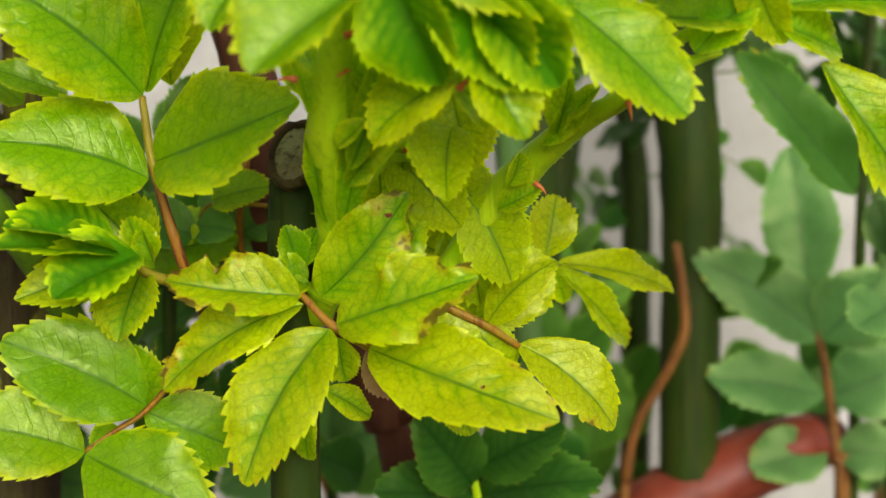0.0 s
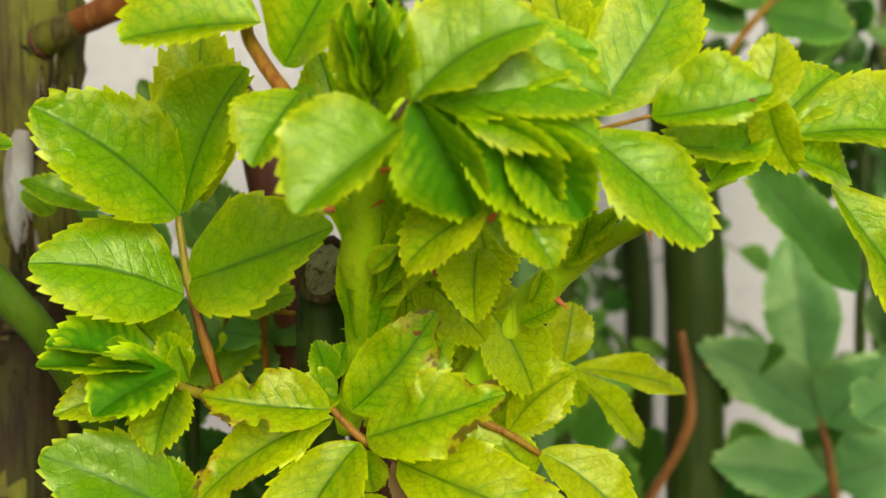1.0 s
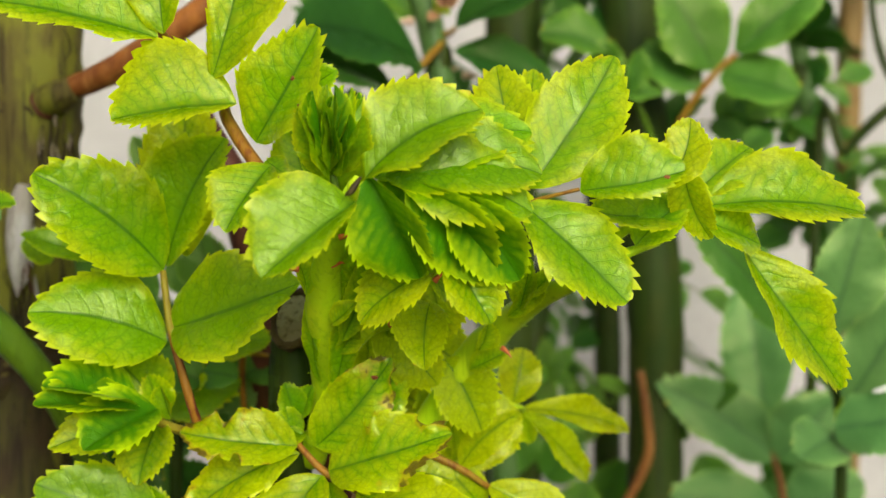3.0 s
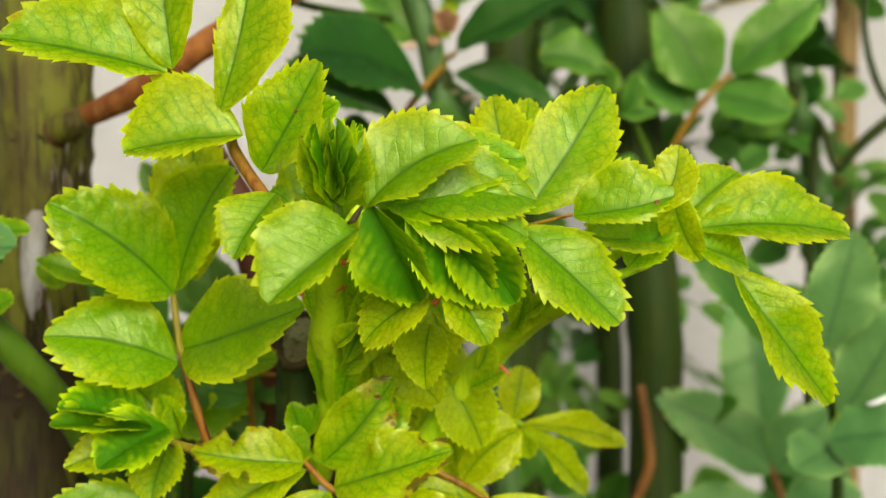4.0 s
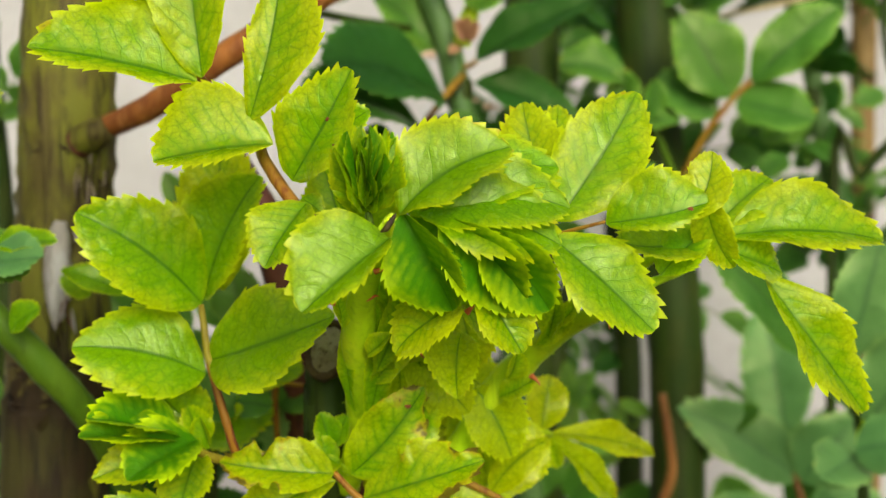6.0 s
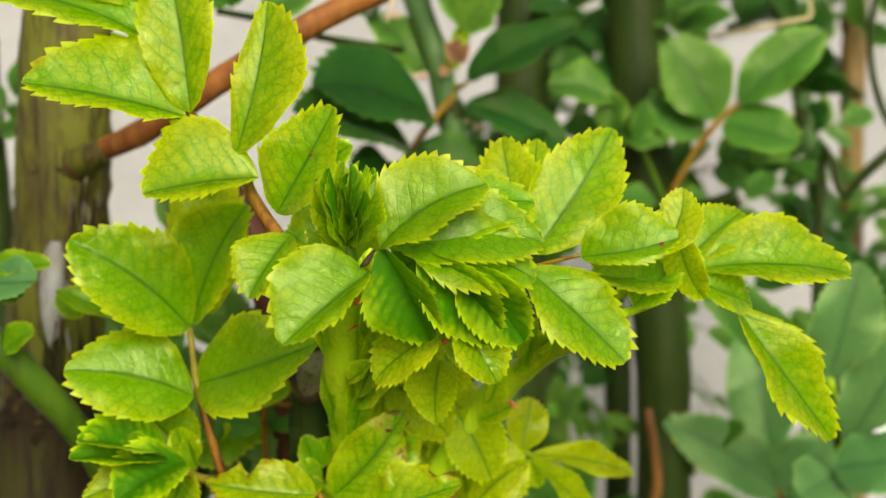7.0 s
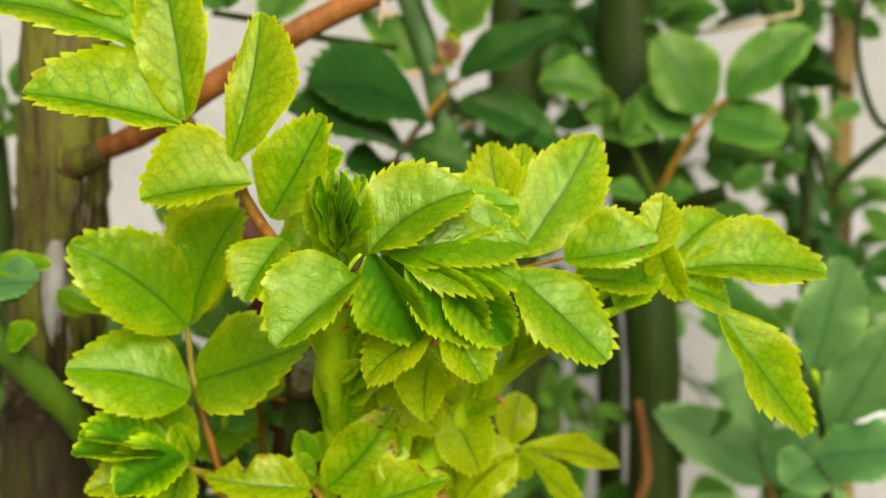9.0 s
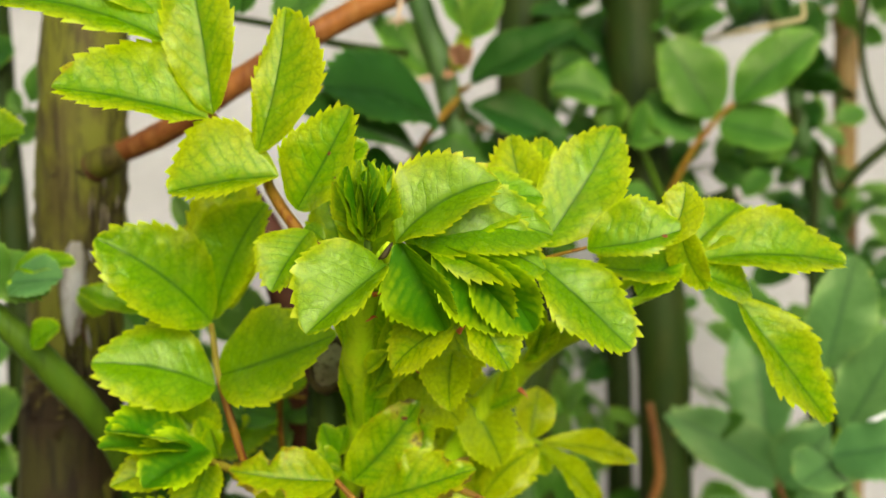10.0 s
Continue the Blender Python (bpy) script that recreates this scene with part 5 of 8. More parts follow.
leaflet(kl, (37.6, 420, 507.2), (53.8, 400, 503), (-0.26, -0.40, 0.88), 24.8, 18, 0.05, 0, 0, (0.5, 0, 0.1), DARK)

low2 = thing("rose_shoot", (-29, 550, 0), "low rose shoot with blue-green leaves", "rose shoot", "green shoots of the hedge")
tube("stem", GREEN_CANE, low2, [(-29.8, 570.0, -10.0, 4.0), (-28.6, 560.0, 440.0, 2.9), (-28.5, 550.0, 474.7, 2.3), (-29.6, 550.0, 500.6, 1.5)], 8, 5)
leaflet(low2, (-29.6, 550, 495.4), (-75.3, 530, 484), (0.17, -0.75, 0.63), 36.7, 16, 0.05, 0, 0, (0.1, 0, 0), BLUISH)
leaflet(low2, (-28.3, 550, 500.6), (-23.1, 540, 535.7), (-0.32, -0.92, -0.22), 30.9, 16, 0.05, 0, 0, (0.2, 0, 0), BLUISH)
leaflet(low2, (-28.3, 550, 498), (-3.4, 540, 508.1), (-0.43, -0.88, 0.19), 26.4, 16, 0.05, 0, 0, (0.2, 0, 0), BLUISH)
leaflet(low2, (-135.3, 500, 488), (-108.5, 490, 512.1), (-0.32, -0.95, -0.04), 26.8, 16, 0.05, 0, 0, (0.2, 0, 0), BLUISH)

pipe = thing("garden_pipe", (154, 620, 0), "glossy dark red-brown curved garden pipe", "pipe")
tube("tube", RED_PAINT, pipe, [(42.5, 600.0, -10.0, 20.0), (62.1, 600.0, 398.2, 18.2), (95.4, 600.0, 429.0, 18.8), (123.0, 600.0, 451.1, 18.8), (153.6, 602.0, 467.9, 18.4), (179.3, 606.0, 479.3, 17.1), (199.8, 610.0, 485.2, 15.2), (210.1, 612.0, 488.2, 13.0)], 20, 5)
tube("pipe_end", BROWN_BARK, pipe, [(205.6, 611.0, 486.7, 14.6), (214.3, 614.0, 488.3, 11.9), (218.3, 616.0, 489.0, 8.5)], 16, 5, "dark brown worn pipe end")
tube("node_ring", GREEN_CANE, c5, [(233.1, 660.0, 743.7, 5.6), (233.1, 660.0, 749.7, 6.0), (233.1, 660.0, 755.7, 5.6)], 14, 4)
thorn(c5, (227.4, 658.3, 751.1), (-1, -0.4, -0.1), 4.43839, 1.4, DRY_THORN)
tube("node_ring", TAN_CANE, c6, [(280.5, 720.0, 750.0, 7.2), (280.5, 720.0, 756.0, 7.6), (280.5, 720.0, 762.0, 7.2)], 14, 4)
thorn(c6, (273.2, 717.8, 753.9), (-1, -0.4, -0.1), 4.83176, 1.4, DRY_THORN)
tube("node_ring", TAN_CANE, c6, [(281.3, 720.0, 812.3, 7.5), (281.3, 720.0, 818.3, 8.0), (281.3, 720.0, 824.3, 7.5)], 14, 4)
thorn(c6, (289.0, 717.7, 820.3), (1, -0.4, -0.1), 4.92365, 1.4, DRY_THORN)
tube("node_ring", TAN_CANE, c6, [(279.8, 720.0, 680.4, 7.2), (279.8, 720.0, 686.4, 7.6), (279.8, 720.0, 692.4, 7.2)], 14, 4)
thorn(c6, (272.5, 717.8, 688.0), (-1, -0.4, -0.1), 4.83143, 1.4, DRY_THORN)
tube("node_ring", GREEN_CANE, pc, [(28.0, 530.0, 729.7, 6.3), (28.0, 530.0, 735.7, 6.7), (28.0, 530.0, 741.7, 6.3)], 14, 4)
thorn(pc, (34.4, 528.1, 731.8), (1, -0.4, -0.1), 4.60619, 1.4, DRY_THORN)
spray(c5, (236.6, 660, 726), (211.7, 640, 714.6), (-0.3, -1, 0.5), 28.8, GREEN, 1, (0.3, 0, 0.2), False, None, 1)
spray(c5, (238.3, 660, 722.6), (241.1, 640, 714.7), (0, -1, 0.8), 25.5, GREEN, 2, (0.3, 0, 0.2), False, None, 2)
spray(c5, (243.5, 660, 692.2), (232, 630, 681.7), (0.3, -1, 0.5), 32.4, DARK, 2, (0.3, 0, 0.2), False, None, 3)
spray(c5, (245.2, 660, 685.4), (203, 630, 688.1), (-0.3, -1, 0.8), 26.8, GREEN, 1, (0.3, 0, 0.2), False, None, 4)
spray(c5, (231.4, 660, 759.8), (231.1, 640, 769), (0, -1, 0.5), 26.3, DARK, 2, (0.3, 0, 0.2), False, None, 5)
spray(c5, (216, 660, 824.2), (185, 640, 821.6), (0.3, -1, 0.8), 24.7, DARK, 2, (0.3, 0, 0.2), False, None, 6)
spray(c5, (216, 660, 820.8), (230.8, 640, 824.9), (-0.3, -1, 0.5), 24.7, DARK, 1, (0.3, 0, 0.2), False, None, 7)
spray(c2, (128.4, 620, 799.8), (149.2, 600, 800.8), (0, -1, 0.8), 27.2, GREEN, 2, (0.3, 0, 0.2), False, None, 8)
spray(c2, (126.9, 620, 780.5), (102.8, 600, 774.3), (0.3, -1, 0.5), 24.9, DARK, 2, (0.3, 0, 0.2), False, None, 9)
spray(c2, (128.4, 620, 812.6), (93.3, 600, 802.3), (-0.3, -1, 0.8), 25.7, DARK, 1, (0.3, 0, 0.2), False, None, 10)
spray(c1, (69.9, 640, 793.5), (90.7, 630, 808.1), (0, -1, 0.5), 24.5, DARK, 2, (0.3, 0, 0.2), False, None, 11)
spray(c1, (70.4, 640, 714), (92.8, 630, 716.8), (0.3, -1, 0.8), 26.9, GREEN, 2, (0.3, 0, 0.2), False, None, 12)
spray(c2, (132.1, 620, 713.2), (168.2, 600, 712.2), (-0.3, -1, 0.5), 23.3, DARK, 1, (0.3, 0, 0.2), False, None, 13)
spray(c2, (132.1, 620, 710), (107.2, 610, 712.5), (0, -1, 0.8), 22.1, GREEN, 2, (0.3, 0, 0.2), False, None, 14)
spray(c2, (133.7, 620, 706.8), (184.6, 590, 717.8), (0.3, -1, 0.5), 24.5, GREEN, 2, (0.3, 0, 0.2), False, None, 15)
spray(c3, (126.8, 690, 564.8), (103.3, 670, 572.7), (-0.3, -1, 0.8), 25.9, GREEN, 1, (1.0, 0, 0), False, None, 16)
spray(c3, (126.9, 690, 554.2), (94.8, 670, 557.1), (0, -1, 0.5), 28.4, GREEN, 2, (1.0, 0, 0), False, None, 17)
spray(c4, (82.7, 670, 567.3), (90.6, 660, 575.7), (0.3, -1, 0.8), 25.5, GREEN, 2, (1.0, 0, 0), False, None, 18)
spray(c6, (278.3, 710, 802), (289.6, 690, 819.8), (-0.3, -1, 0.5), 29.0, GREEN, 1, (0.3, 0, 0.2), False, None, 19)
spray(c6, (277, 710, 718.8), (286.7, 690, 693.1), (0, -1, 0.8), 26.4, GREEN, 2, (0.3, 0, 0.2), False, None, 20)
spray(c6, (277.2, 710, 668.1), (290.4, 690, 664.9), (0.3, -1, 0.5), 24.6, GREEN, 2, (0.3, 0, 0.2), False, None, 21)
spray(c6, (276.7, 710, 765.8), (254.9, 690, 770.4), (-0.3, -1, 0.8), 26.4, DARK, 1, (0.3, 0, 0.2), False, None, 22)
spray(c1, (65.6, 640, 684.2), (50.4, 620, 712.8), (0, -1, 0.5), 24.1, DARK, 2, (0.3, 0, 0.2), False, None, 23)
spray(c5, (247, 660, 675.3), (260.8, 640, 685.3), (0.3, -1, 0.8), 24.6, GREEN, 2, (0.3, 0, 0.2), False, None, 24)
spray(c5, (240.1, 660, 712.5), (225.7, 650, 728.6), (-0.3, -1, 0.5), 25.0, DARK, 1, (0.3, 0, 0.2), False, None, 25)
spray(pc, (40, 530, 688.3), (60.3, 510, 706.8), (0, -1, 0.8), 23.6, DARK, 2, (0.3, 0, 0.2), False, None, 26)
spray(c1, (65.8, 640, 657.7), (82.7, 620, 684), (0.3, -1, 0.5), 24.1, GREEN, 2, (0.3, 0, 0.2), False, None, 27)
spray(c2, (137.2, 620, 665.1), (165.4, 600, 668.7), (-0.3, -1, 0.8), 24.9, GREEN, 1, (0.3, 0, 0.2), False, None, 28)
spray(c4, (84.7, 680, 607.8), (64.9, 660, 616.3), (0, -1, 0.5), 21.3, GREEN, 2, (1.0, 0, 0), False, None, 29)
spray(edgecane, (-187.6, 510, 713.9), (-172.9, 500, 740), (0.3, -1, 0.8), 20.1, GREEN, 2, (0.3, 0, 0.2), False, None, 30)
spray(c2, (144, 620, 575.4), (113.3, 600, 565.6), (-0.3, -1, 0.5), 23.3, GREEN, 1, (1.0, 0, 0), False, None, 31)
spray(c2, (144.2, 620, 549.8), (165.9, 600, 566.2), (0, -1, 0.8), 23.3, GREEN, 2, (0.3, 0, 0.2), False, None, 32)
kX = tube("leaf_stalk", FRESH_STEM, rose, [(8.5, 370.0, 580.3, 1.4), (12.4, 360.0, 601.4, 1.2), (16.1, 352.0, 617.8, 1.0), (19.7, 345.0, 628.4, 0.8)], 8, 5)
leaflet(kX, (-0.1, 338, 618.6), (2.9, 330, 640.2), (0.12, -0.93, -0.36), 15.6, 18, 0.05, 0.03, 0, (1.0, 0, 0))
leaflet(kX, (9.6, 345, 611.5), (8.4, 335, 632), (0.34, -0.85, -0.39), 18.1, 18, 0.05, 0.03, 0, (1.0, 0, 0))
leaflet(kX, (14.5, 350, 617.9), (34.9, 345, 631.8), (-0.34, -0.93, 0.16), 20.5, 18, 0.05, 0.03, 0, (1.0, 0, 0))
leaflet(kX, (12.7, 352, 604), (-7.6, 348, 611.1), (0.31, -0.86, 0.40), 17.5, 18, 0.05, 0.03, 0, (1.0, 0, 0))
leaflet(kX, (16.1, 355, 601.9), (19.7, 350, 583.6), (0.21, -0.93, 0.30), 18.4, 18, 0.05, 0.03, 0, (1.0, 0, 0))
leaflet(kX, (17.7, 358, 603.4), (35.1, 352, 595.5), (-0.04, -0.83, 0.55), 19.1, 18, 0.05, 0.03, 0, (1.0, 0, 0))
leaflet(kX, (26.5, 365, 602.7), (49.3, 360, 617.4), (-0.32, -0.93, 0.18), 23.0, 18, 0.05, 0.03, 0, (1.0, 0, 0))
leaflet(kX, (12.4, 362, 592.3), (-1.5, 358, 578.7), (0.00, -0.96, 0.28), 18.8, 18, 0.05, 0.03, 0, (1.0, 0, 0))
leaflet(kX, (31.9, 365, 592), (44.2, 360, 575.1), (0.20, -0.89, 0.41), 20.5, 18, 0.05, 0.03, 0, (1.0, 0, 0))
leaflet(kX, (41, 370, 600.4), (55.1, 365, 581.4), (0.21, -0.89, 0.39), 22.4, 18, 0.05, 0.03, 0, (1.0, 0, 0))
leaflet(kX, (6.2, 345, 625), (-6.9, 340, 633.5), (0.49, -0.83, 0.27), 15.6, 18, 0.05, 0.03, 0, (1.0, 0, 0))
leaflet(kX, (23, 352, 624.7), (40, 346, 611.5), (0.09, -0.86, 0.51), 19.8, 18, 0.05, 0.03, 0, (1.0, 0, 0))
kY = tube("leaf_stalk", RED_STALK, backleaf, [(-38.0, 400.0, 567.5, 1.4), (-38.0, 400.0, 587.0, 1.2), (-38.2, 395.0, 607.0, 1.2), (-34.6, 390.0, 626.5, 1.0)], 8, 5)
leaflet(kY, (-38.1, 400, 602.7), (-20.5, 400, 614.5), (-0.25, -0.90, 0.37), 20.1, 16, 0.05, 0.02, 0, (0.2, 0, 0.2), GREEN)
leaflet(kY, (-38.1, 400, 606.6), (-51.8, 400, 614.4), (0.23, -0.89, 0.40), 15.0, 16, 0.05, 0.02, 0, (0.2, 0, 0.1), GREEN)
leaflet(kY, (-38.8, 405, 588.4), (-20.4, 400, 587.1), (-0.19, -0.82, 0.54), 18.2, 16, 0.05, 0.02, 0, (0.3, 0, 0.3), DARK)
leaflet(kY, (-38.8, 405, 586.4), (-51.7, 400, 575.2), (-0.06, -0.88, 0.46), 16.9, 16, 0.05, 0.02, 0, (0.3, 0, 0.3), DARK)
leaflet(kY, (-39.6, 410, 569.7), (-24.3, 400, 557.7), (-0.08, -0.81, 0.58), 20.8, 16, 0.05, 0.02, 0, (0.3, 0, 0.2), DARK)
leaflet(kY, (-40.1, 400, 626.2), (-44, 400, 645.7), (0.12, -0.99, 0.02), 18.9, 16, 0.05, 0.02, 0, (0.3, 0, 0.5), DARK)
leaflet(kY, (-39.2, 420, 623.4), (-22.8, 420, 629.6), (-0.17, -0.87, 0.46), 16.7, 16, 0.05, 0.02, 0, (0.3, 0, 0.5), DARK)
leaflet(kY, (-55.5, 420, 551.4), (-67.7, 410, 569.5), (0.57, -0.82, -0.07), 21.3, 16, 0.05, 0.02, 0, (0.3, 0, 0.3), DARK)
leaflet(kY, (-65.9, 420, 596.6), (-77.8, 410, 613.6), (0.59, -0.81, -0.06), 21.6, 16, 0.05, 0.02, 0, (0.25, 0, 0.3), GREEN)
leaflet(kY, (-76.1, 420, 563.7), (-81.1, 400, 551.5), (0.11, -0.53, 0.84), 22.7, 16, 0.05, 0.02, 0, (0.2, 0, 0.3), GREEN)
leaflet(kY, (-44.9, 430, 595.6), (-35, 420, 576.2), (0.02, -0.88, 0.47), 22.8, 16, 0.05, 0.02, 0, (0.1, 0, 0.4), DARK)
spray(c2, (134.6, 630, 795.1), (153.2, 615, 795.7), (-0.3, -1, 0.5), 28.6, GREEN, 1, (0.3, 0, 0.2), False, None, 60)
spray(c5, (216, 660, 807.2), (207, 680, 807.4), (0, -1, 0.8), 29.3, DARK, 2, (0.3, 0, 0.2), False, None, 61)
spray(c2, (129.5, 640, 767.1), (101.4, 660, 766.3), (0.3, -1, 0.5), 28.6, GREEN, 1, (0.3, 0, 0.2), False, None, 62)
spray(c1, (68.7, 650, 775), (91.5, 640, 773.7), (-0.3, -1, 0.8), 25.4, GREEN, 2, (0.3, 0, 0.2), False, None, 63)
spray(c1, (67.3, 650, 738.1), (88.4, 640, 740.5), (0, -1, 0.5), 25.4, DARK, 1, (0.3, 0, 0.2), False, None, 64)
spray(c5, (229.7, 660, 773.4), (216.4, 690, 766.8), (0.3, -1, 0.8), 27.1, DARK, 2, (0.3, 0, 0.2), False, None, 65)
spray(c5, (247, 660, 668.5), (224.4, 650, 658.5), (-0.3, -1, 0.5), 28.0, DARK, 1, (0.3, 0, 0.2), False, None, 66)
spray(c5, (250.5, 660, 644.9), (273.9, 660, 651.8), (0, -1, 0.8), 28.4, DARK, 2, (0.3, 0, 0.2), False, None, 67)
spray(c5, (234.9, 660, 739.5), (257.9, 670, 747.3), (0.3, -1, 0.5), 23.0, GREEN, 1, (0.3, 0, 0.2), False, None, 68)
spray(c6, (278.2, 710, 830.9), (257.4, 700, 839.6), (-0.3, -1, 0.8), 27.4, DARK, 2, (0.3, 0, 0.2), False, None, 69)
spray(c1, (67.4, 650, 828.8), (92.9, 640, 829.9), (0, -1, 0.5), 27.8, DARK, 1, (0.3, 0, 0.2), False, None, 70)
spray(c2, (130.5, 630, 827.7), (155.4, 620, 828.7), (0.3, -1, 0.8), 26.9, DARK, 2, (0.3, 0, 0.2), False, None, 71)
spray(c5, (209.1, 660, 841.1), (182.2, 660, 837.7), (-0.3, -1, 0.5), 28.5, GREEN, 1, (0.3, 0, 0.2), False, None, 72)
spray(c2, (141.3, 650, 651.2), (120.1, 670, 643.5), (0, -1, 0.8), 24.8, DARK, 2, (0.3, 0, 0.2), False, None, 73)
spray(c2, (144.7, 650, 637.9), (176.6, 660, 624), (0.3, -1, 0.5), 22.8, GREEN, 1, (0.3, 0, 0.2), False, None, 74)
spray(c5, (252.2, 660, 624.6), (227.9, 650, 618.5), (-0.3, -1, 0.8), 25.6, GREEN, 2, (0.3, 0, 0.2), False, None, 75)
spray(c4, (83.1, 680, 579.8), (104.8, 690, 589.4), (0, -1, 0.5), 22.1, DARK, 1, (0.3, 0, 0.2), False, None, 76)
spray(pc, (4.3, 530, 808.4), (-10.5, 540, 799.2), (0.3, -1, 0.8), 27.3, DARK, 2, (0.3, 0, 0.2), False, None, 77)
spray(pc, (47.2, 535, 654.6), (27.3, 540, 668.5), (-0.3, -1, 0.5), 27.3, DARK, 1, (0.3, 0, 0.2), False, None, 78)
tube("bark_crack", OLD_BARK, trunk, [(-124.2, 408.9, 588.6, 0.1), (-126.3, 409.4, 585.5, 0.4), (-125.7, 409.2, 582.5, 0.4), (-123.2, 408.7, 579.7, 0.1)], 5, 3)
tube("bark_crack", OLD_BARK, trunk, [(-126.2, 409.8, 645.8, 0.1), (-126.0, 409.7, 640.9, 0.4), (-127.1, 410.0, 635.9, 0.4), (-124.8, 409.3, 631.0, 0.1)], 5, 3)
tube("bark_crack", OLD_BARK, trunk, [(-132.6, 414.1, 719.4, 0.1), (-132.0, 413.6, 716.9, 0.4), (-129.8, 412.2, 714.4, 0.4), (-132.0, 413.6, 712.2, 0.1)], 5, 3)
tube("bark_crack", OLD_BARK, trunk, [(-132.4, 413.9, 715.0, 0.1), (-129.9, 412.2, 706.6, 0.4), (-130.8, 412.6, 698.4, 0.4), (-129.5, 411.7, 690.2, 0.1)], 5, 3)
tube("bark_crack", OLD_BARK, trunk, [(-121.2, 408.7, 637.1, 0.1), (-120.4, 408.6, 631.9, 0.4), (-121.4, 408.7, 626.7, 0.4), (-122.8, 408.8, 621.5, 0.1)], 5, 3)
tube("bark_crack", OLD_BARK, trunk, [(-131.8, 411.7, 590.9, 0.1), (-128.9, 410.3, 586.1, 0.4), (-130.2, 410.8, 580.8, 0.4), (-129.6, 410.5, 575.7, 0.1)], 5, 3)
tube("bark_crack", OLD_BARK, trunk, [(-106.3, 414.4, 710.2, 0.1), (-108.0, 412.4, 705.6, 0.4), (-106.6, 414.3, 701.3, 0.4), (-108.1, 412.5, 696.8, 0.1)], 5, 3)
tube("bark_crack", OLD_BARK, trunk, [(-110.8, 411.4, 635.0, 0.1), (-111.6, 410.9, 627.1, 0.4), (-112.4, 410.5, 619.3, 0.4), (-112.5, 410.5, 611.3, 0.1)], 5, 3)
tube("bark_crack", OLD_BARK, trunk, [(-114.9, 409.0, 669.6, 0.1), (-116.1, 408.8, 666.9, 0.4), (-115.5, 408.9, 664.3, 0.4), (-116.9, 408.7, 661.6, 0.1)], 5, 3)
tube("bark_crack", OLD_BARK, trunk, [(-127.1, 411.3, 759.1, 0.1), (-126.4, 410.9, 754.7, 0.4), (-126.5, 410.9, 750.4, 0.4), (-124.8, 410.1, 746.0, 0.1)], 5, 3)
tube("bark_crack", OLD_BARK, trunk, [(-107.6, 412.1, 729.9, 0.1), (-106.5, 413.6, 725.4, 0.4), (-105.8, 414.7, 720.9, 0.4), (-107.6, 412.5, 716.0, 0.1)], 5, 3)
tube("bark_crack", OLD_BARK, trunk, [(-109.1, 411.3, 707.3, 0.1), (-110.2, 410.6, 704.9, 0.4), (-110.7, 410.3, 702.6, 0.4), (-110.0, 410.8, 700.3, 0.1)], 5, 3)
tube("bark_crack", OLD_BARK, trunk, [(-126.1, 410.1, 687.4, 0.1), (-125.4, 409.8, 682.5, 0.4), (-126.4, 410.2, 677.6, 0.4), (-127.1, 410.4, 672.7, 0.1)], 5, 3)
tube("bark_crack", OLD_BARK, trunk, [(-132.8, 414.7, 742.6, 0.1), (-130.8, 413.1, 736.9, 0.4), (-132.0, 413.9, 731.6, 0.4), (-131.0, 413.1, 726.1, 0.1)], 5, 3)
tube("bark_crack", OLD_BARK, trunk, [(-105.7, 413.9, 750.4, 0.1), (-105.2, 414.8, 748.1, 0.4), (-104.8, 415.6, 745.9, 0.4), (-104.5, 416.4, 743.7, 0.1)], 5, 3)
tube("bark_crack", OLD_BARK, trunk, [(-119.9, 408.6, 588.2, 0.1), (-121.9, 408.6, 585.9, 0.4), (-119.7, 408.6, 583.7, 0.4), (-122.4, 408.7, 581.4, 0.1)], 5, 3)
tube("bark_wrinkle", OLD_BARK, trunk, [(-134.1, 412.0, 694.4, 0.3), (-129.9, 409.2, 697.5, 0.8), (-125.1, 408.6, 697.0, 0.8), (-122.5, 408.8, 694.4, 0.3)], 6, 4)
tube("bark_wrinkle", OLD_BARK, trunk, [(-128.4, 412.0, 696.0, 0.3), (-124.3, 409.2, 699.1, 0.8), (-119.5, 408.6, 698.6, 0.8), (-116.9, 408.8, 695.9, 0.3)], 6, 4)
spray(c2, (135.1, 660, 793.5), (104.4, 700, 803.7), (-0.3, -1, 0.4), 28.7, DARK, 2, (0.3, 0, 0.2), False, None, 100)
spray(c2, (135.2, 660, 780), (175.8, 720, 781.4), (0, -1, 0.7), 29.4, GREEN, 2, (0.3, 0, 0.2), False, None, 101)
spray(c5, (217.2, 680, 835.3), (193.9, 740, 829.4), (0.3, -1, 0.4), 30.2, DARK, 2, (0.3, 0, 0.2), False, None, 102)
spray(c5, (227.8, 680, 800.4), (265, 740, 821.9), (-0.3, -1, 0.7), 30.1, GREEN, 2, (0.3, 0, 0.2), False, None, 103)
spray(c5, (236.6, 680, 765.6), (263.3, 720, 785.3), (0, -1, 0.4), 33.0, DARK, 2, (0.3, 0, 0.2), False, None, 104)
spray(c5, (238.4, 680, 748.3), (228, 740, 754.1), (0.3, -1, 0.7), 30.1, GREEN, 2, (0.3, 0, 0.2), False, None, 105)
spray(c5, (245.5, 680, 717), (227.2, 720, 730.1), (-0.3, -1, 0.4), 33.0, DARK, 2, (0.3, 0, 0.2), False, None, 106)
spray(c5, (247.3, 680, 706.5), (261.7, 700, 693.1), (0, -1, 0.7), 32.1, DARK, 2, (0.3, 0, 0.2), False, None, 107)
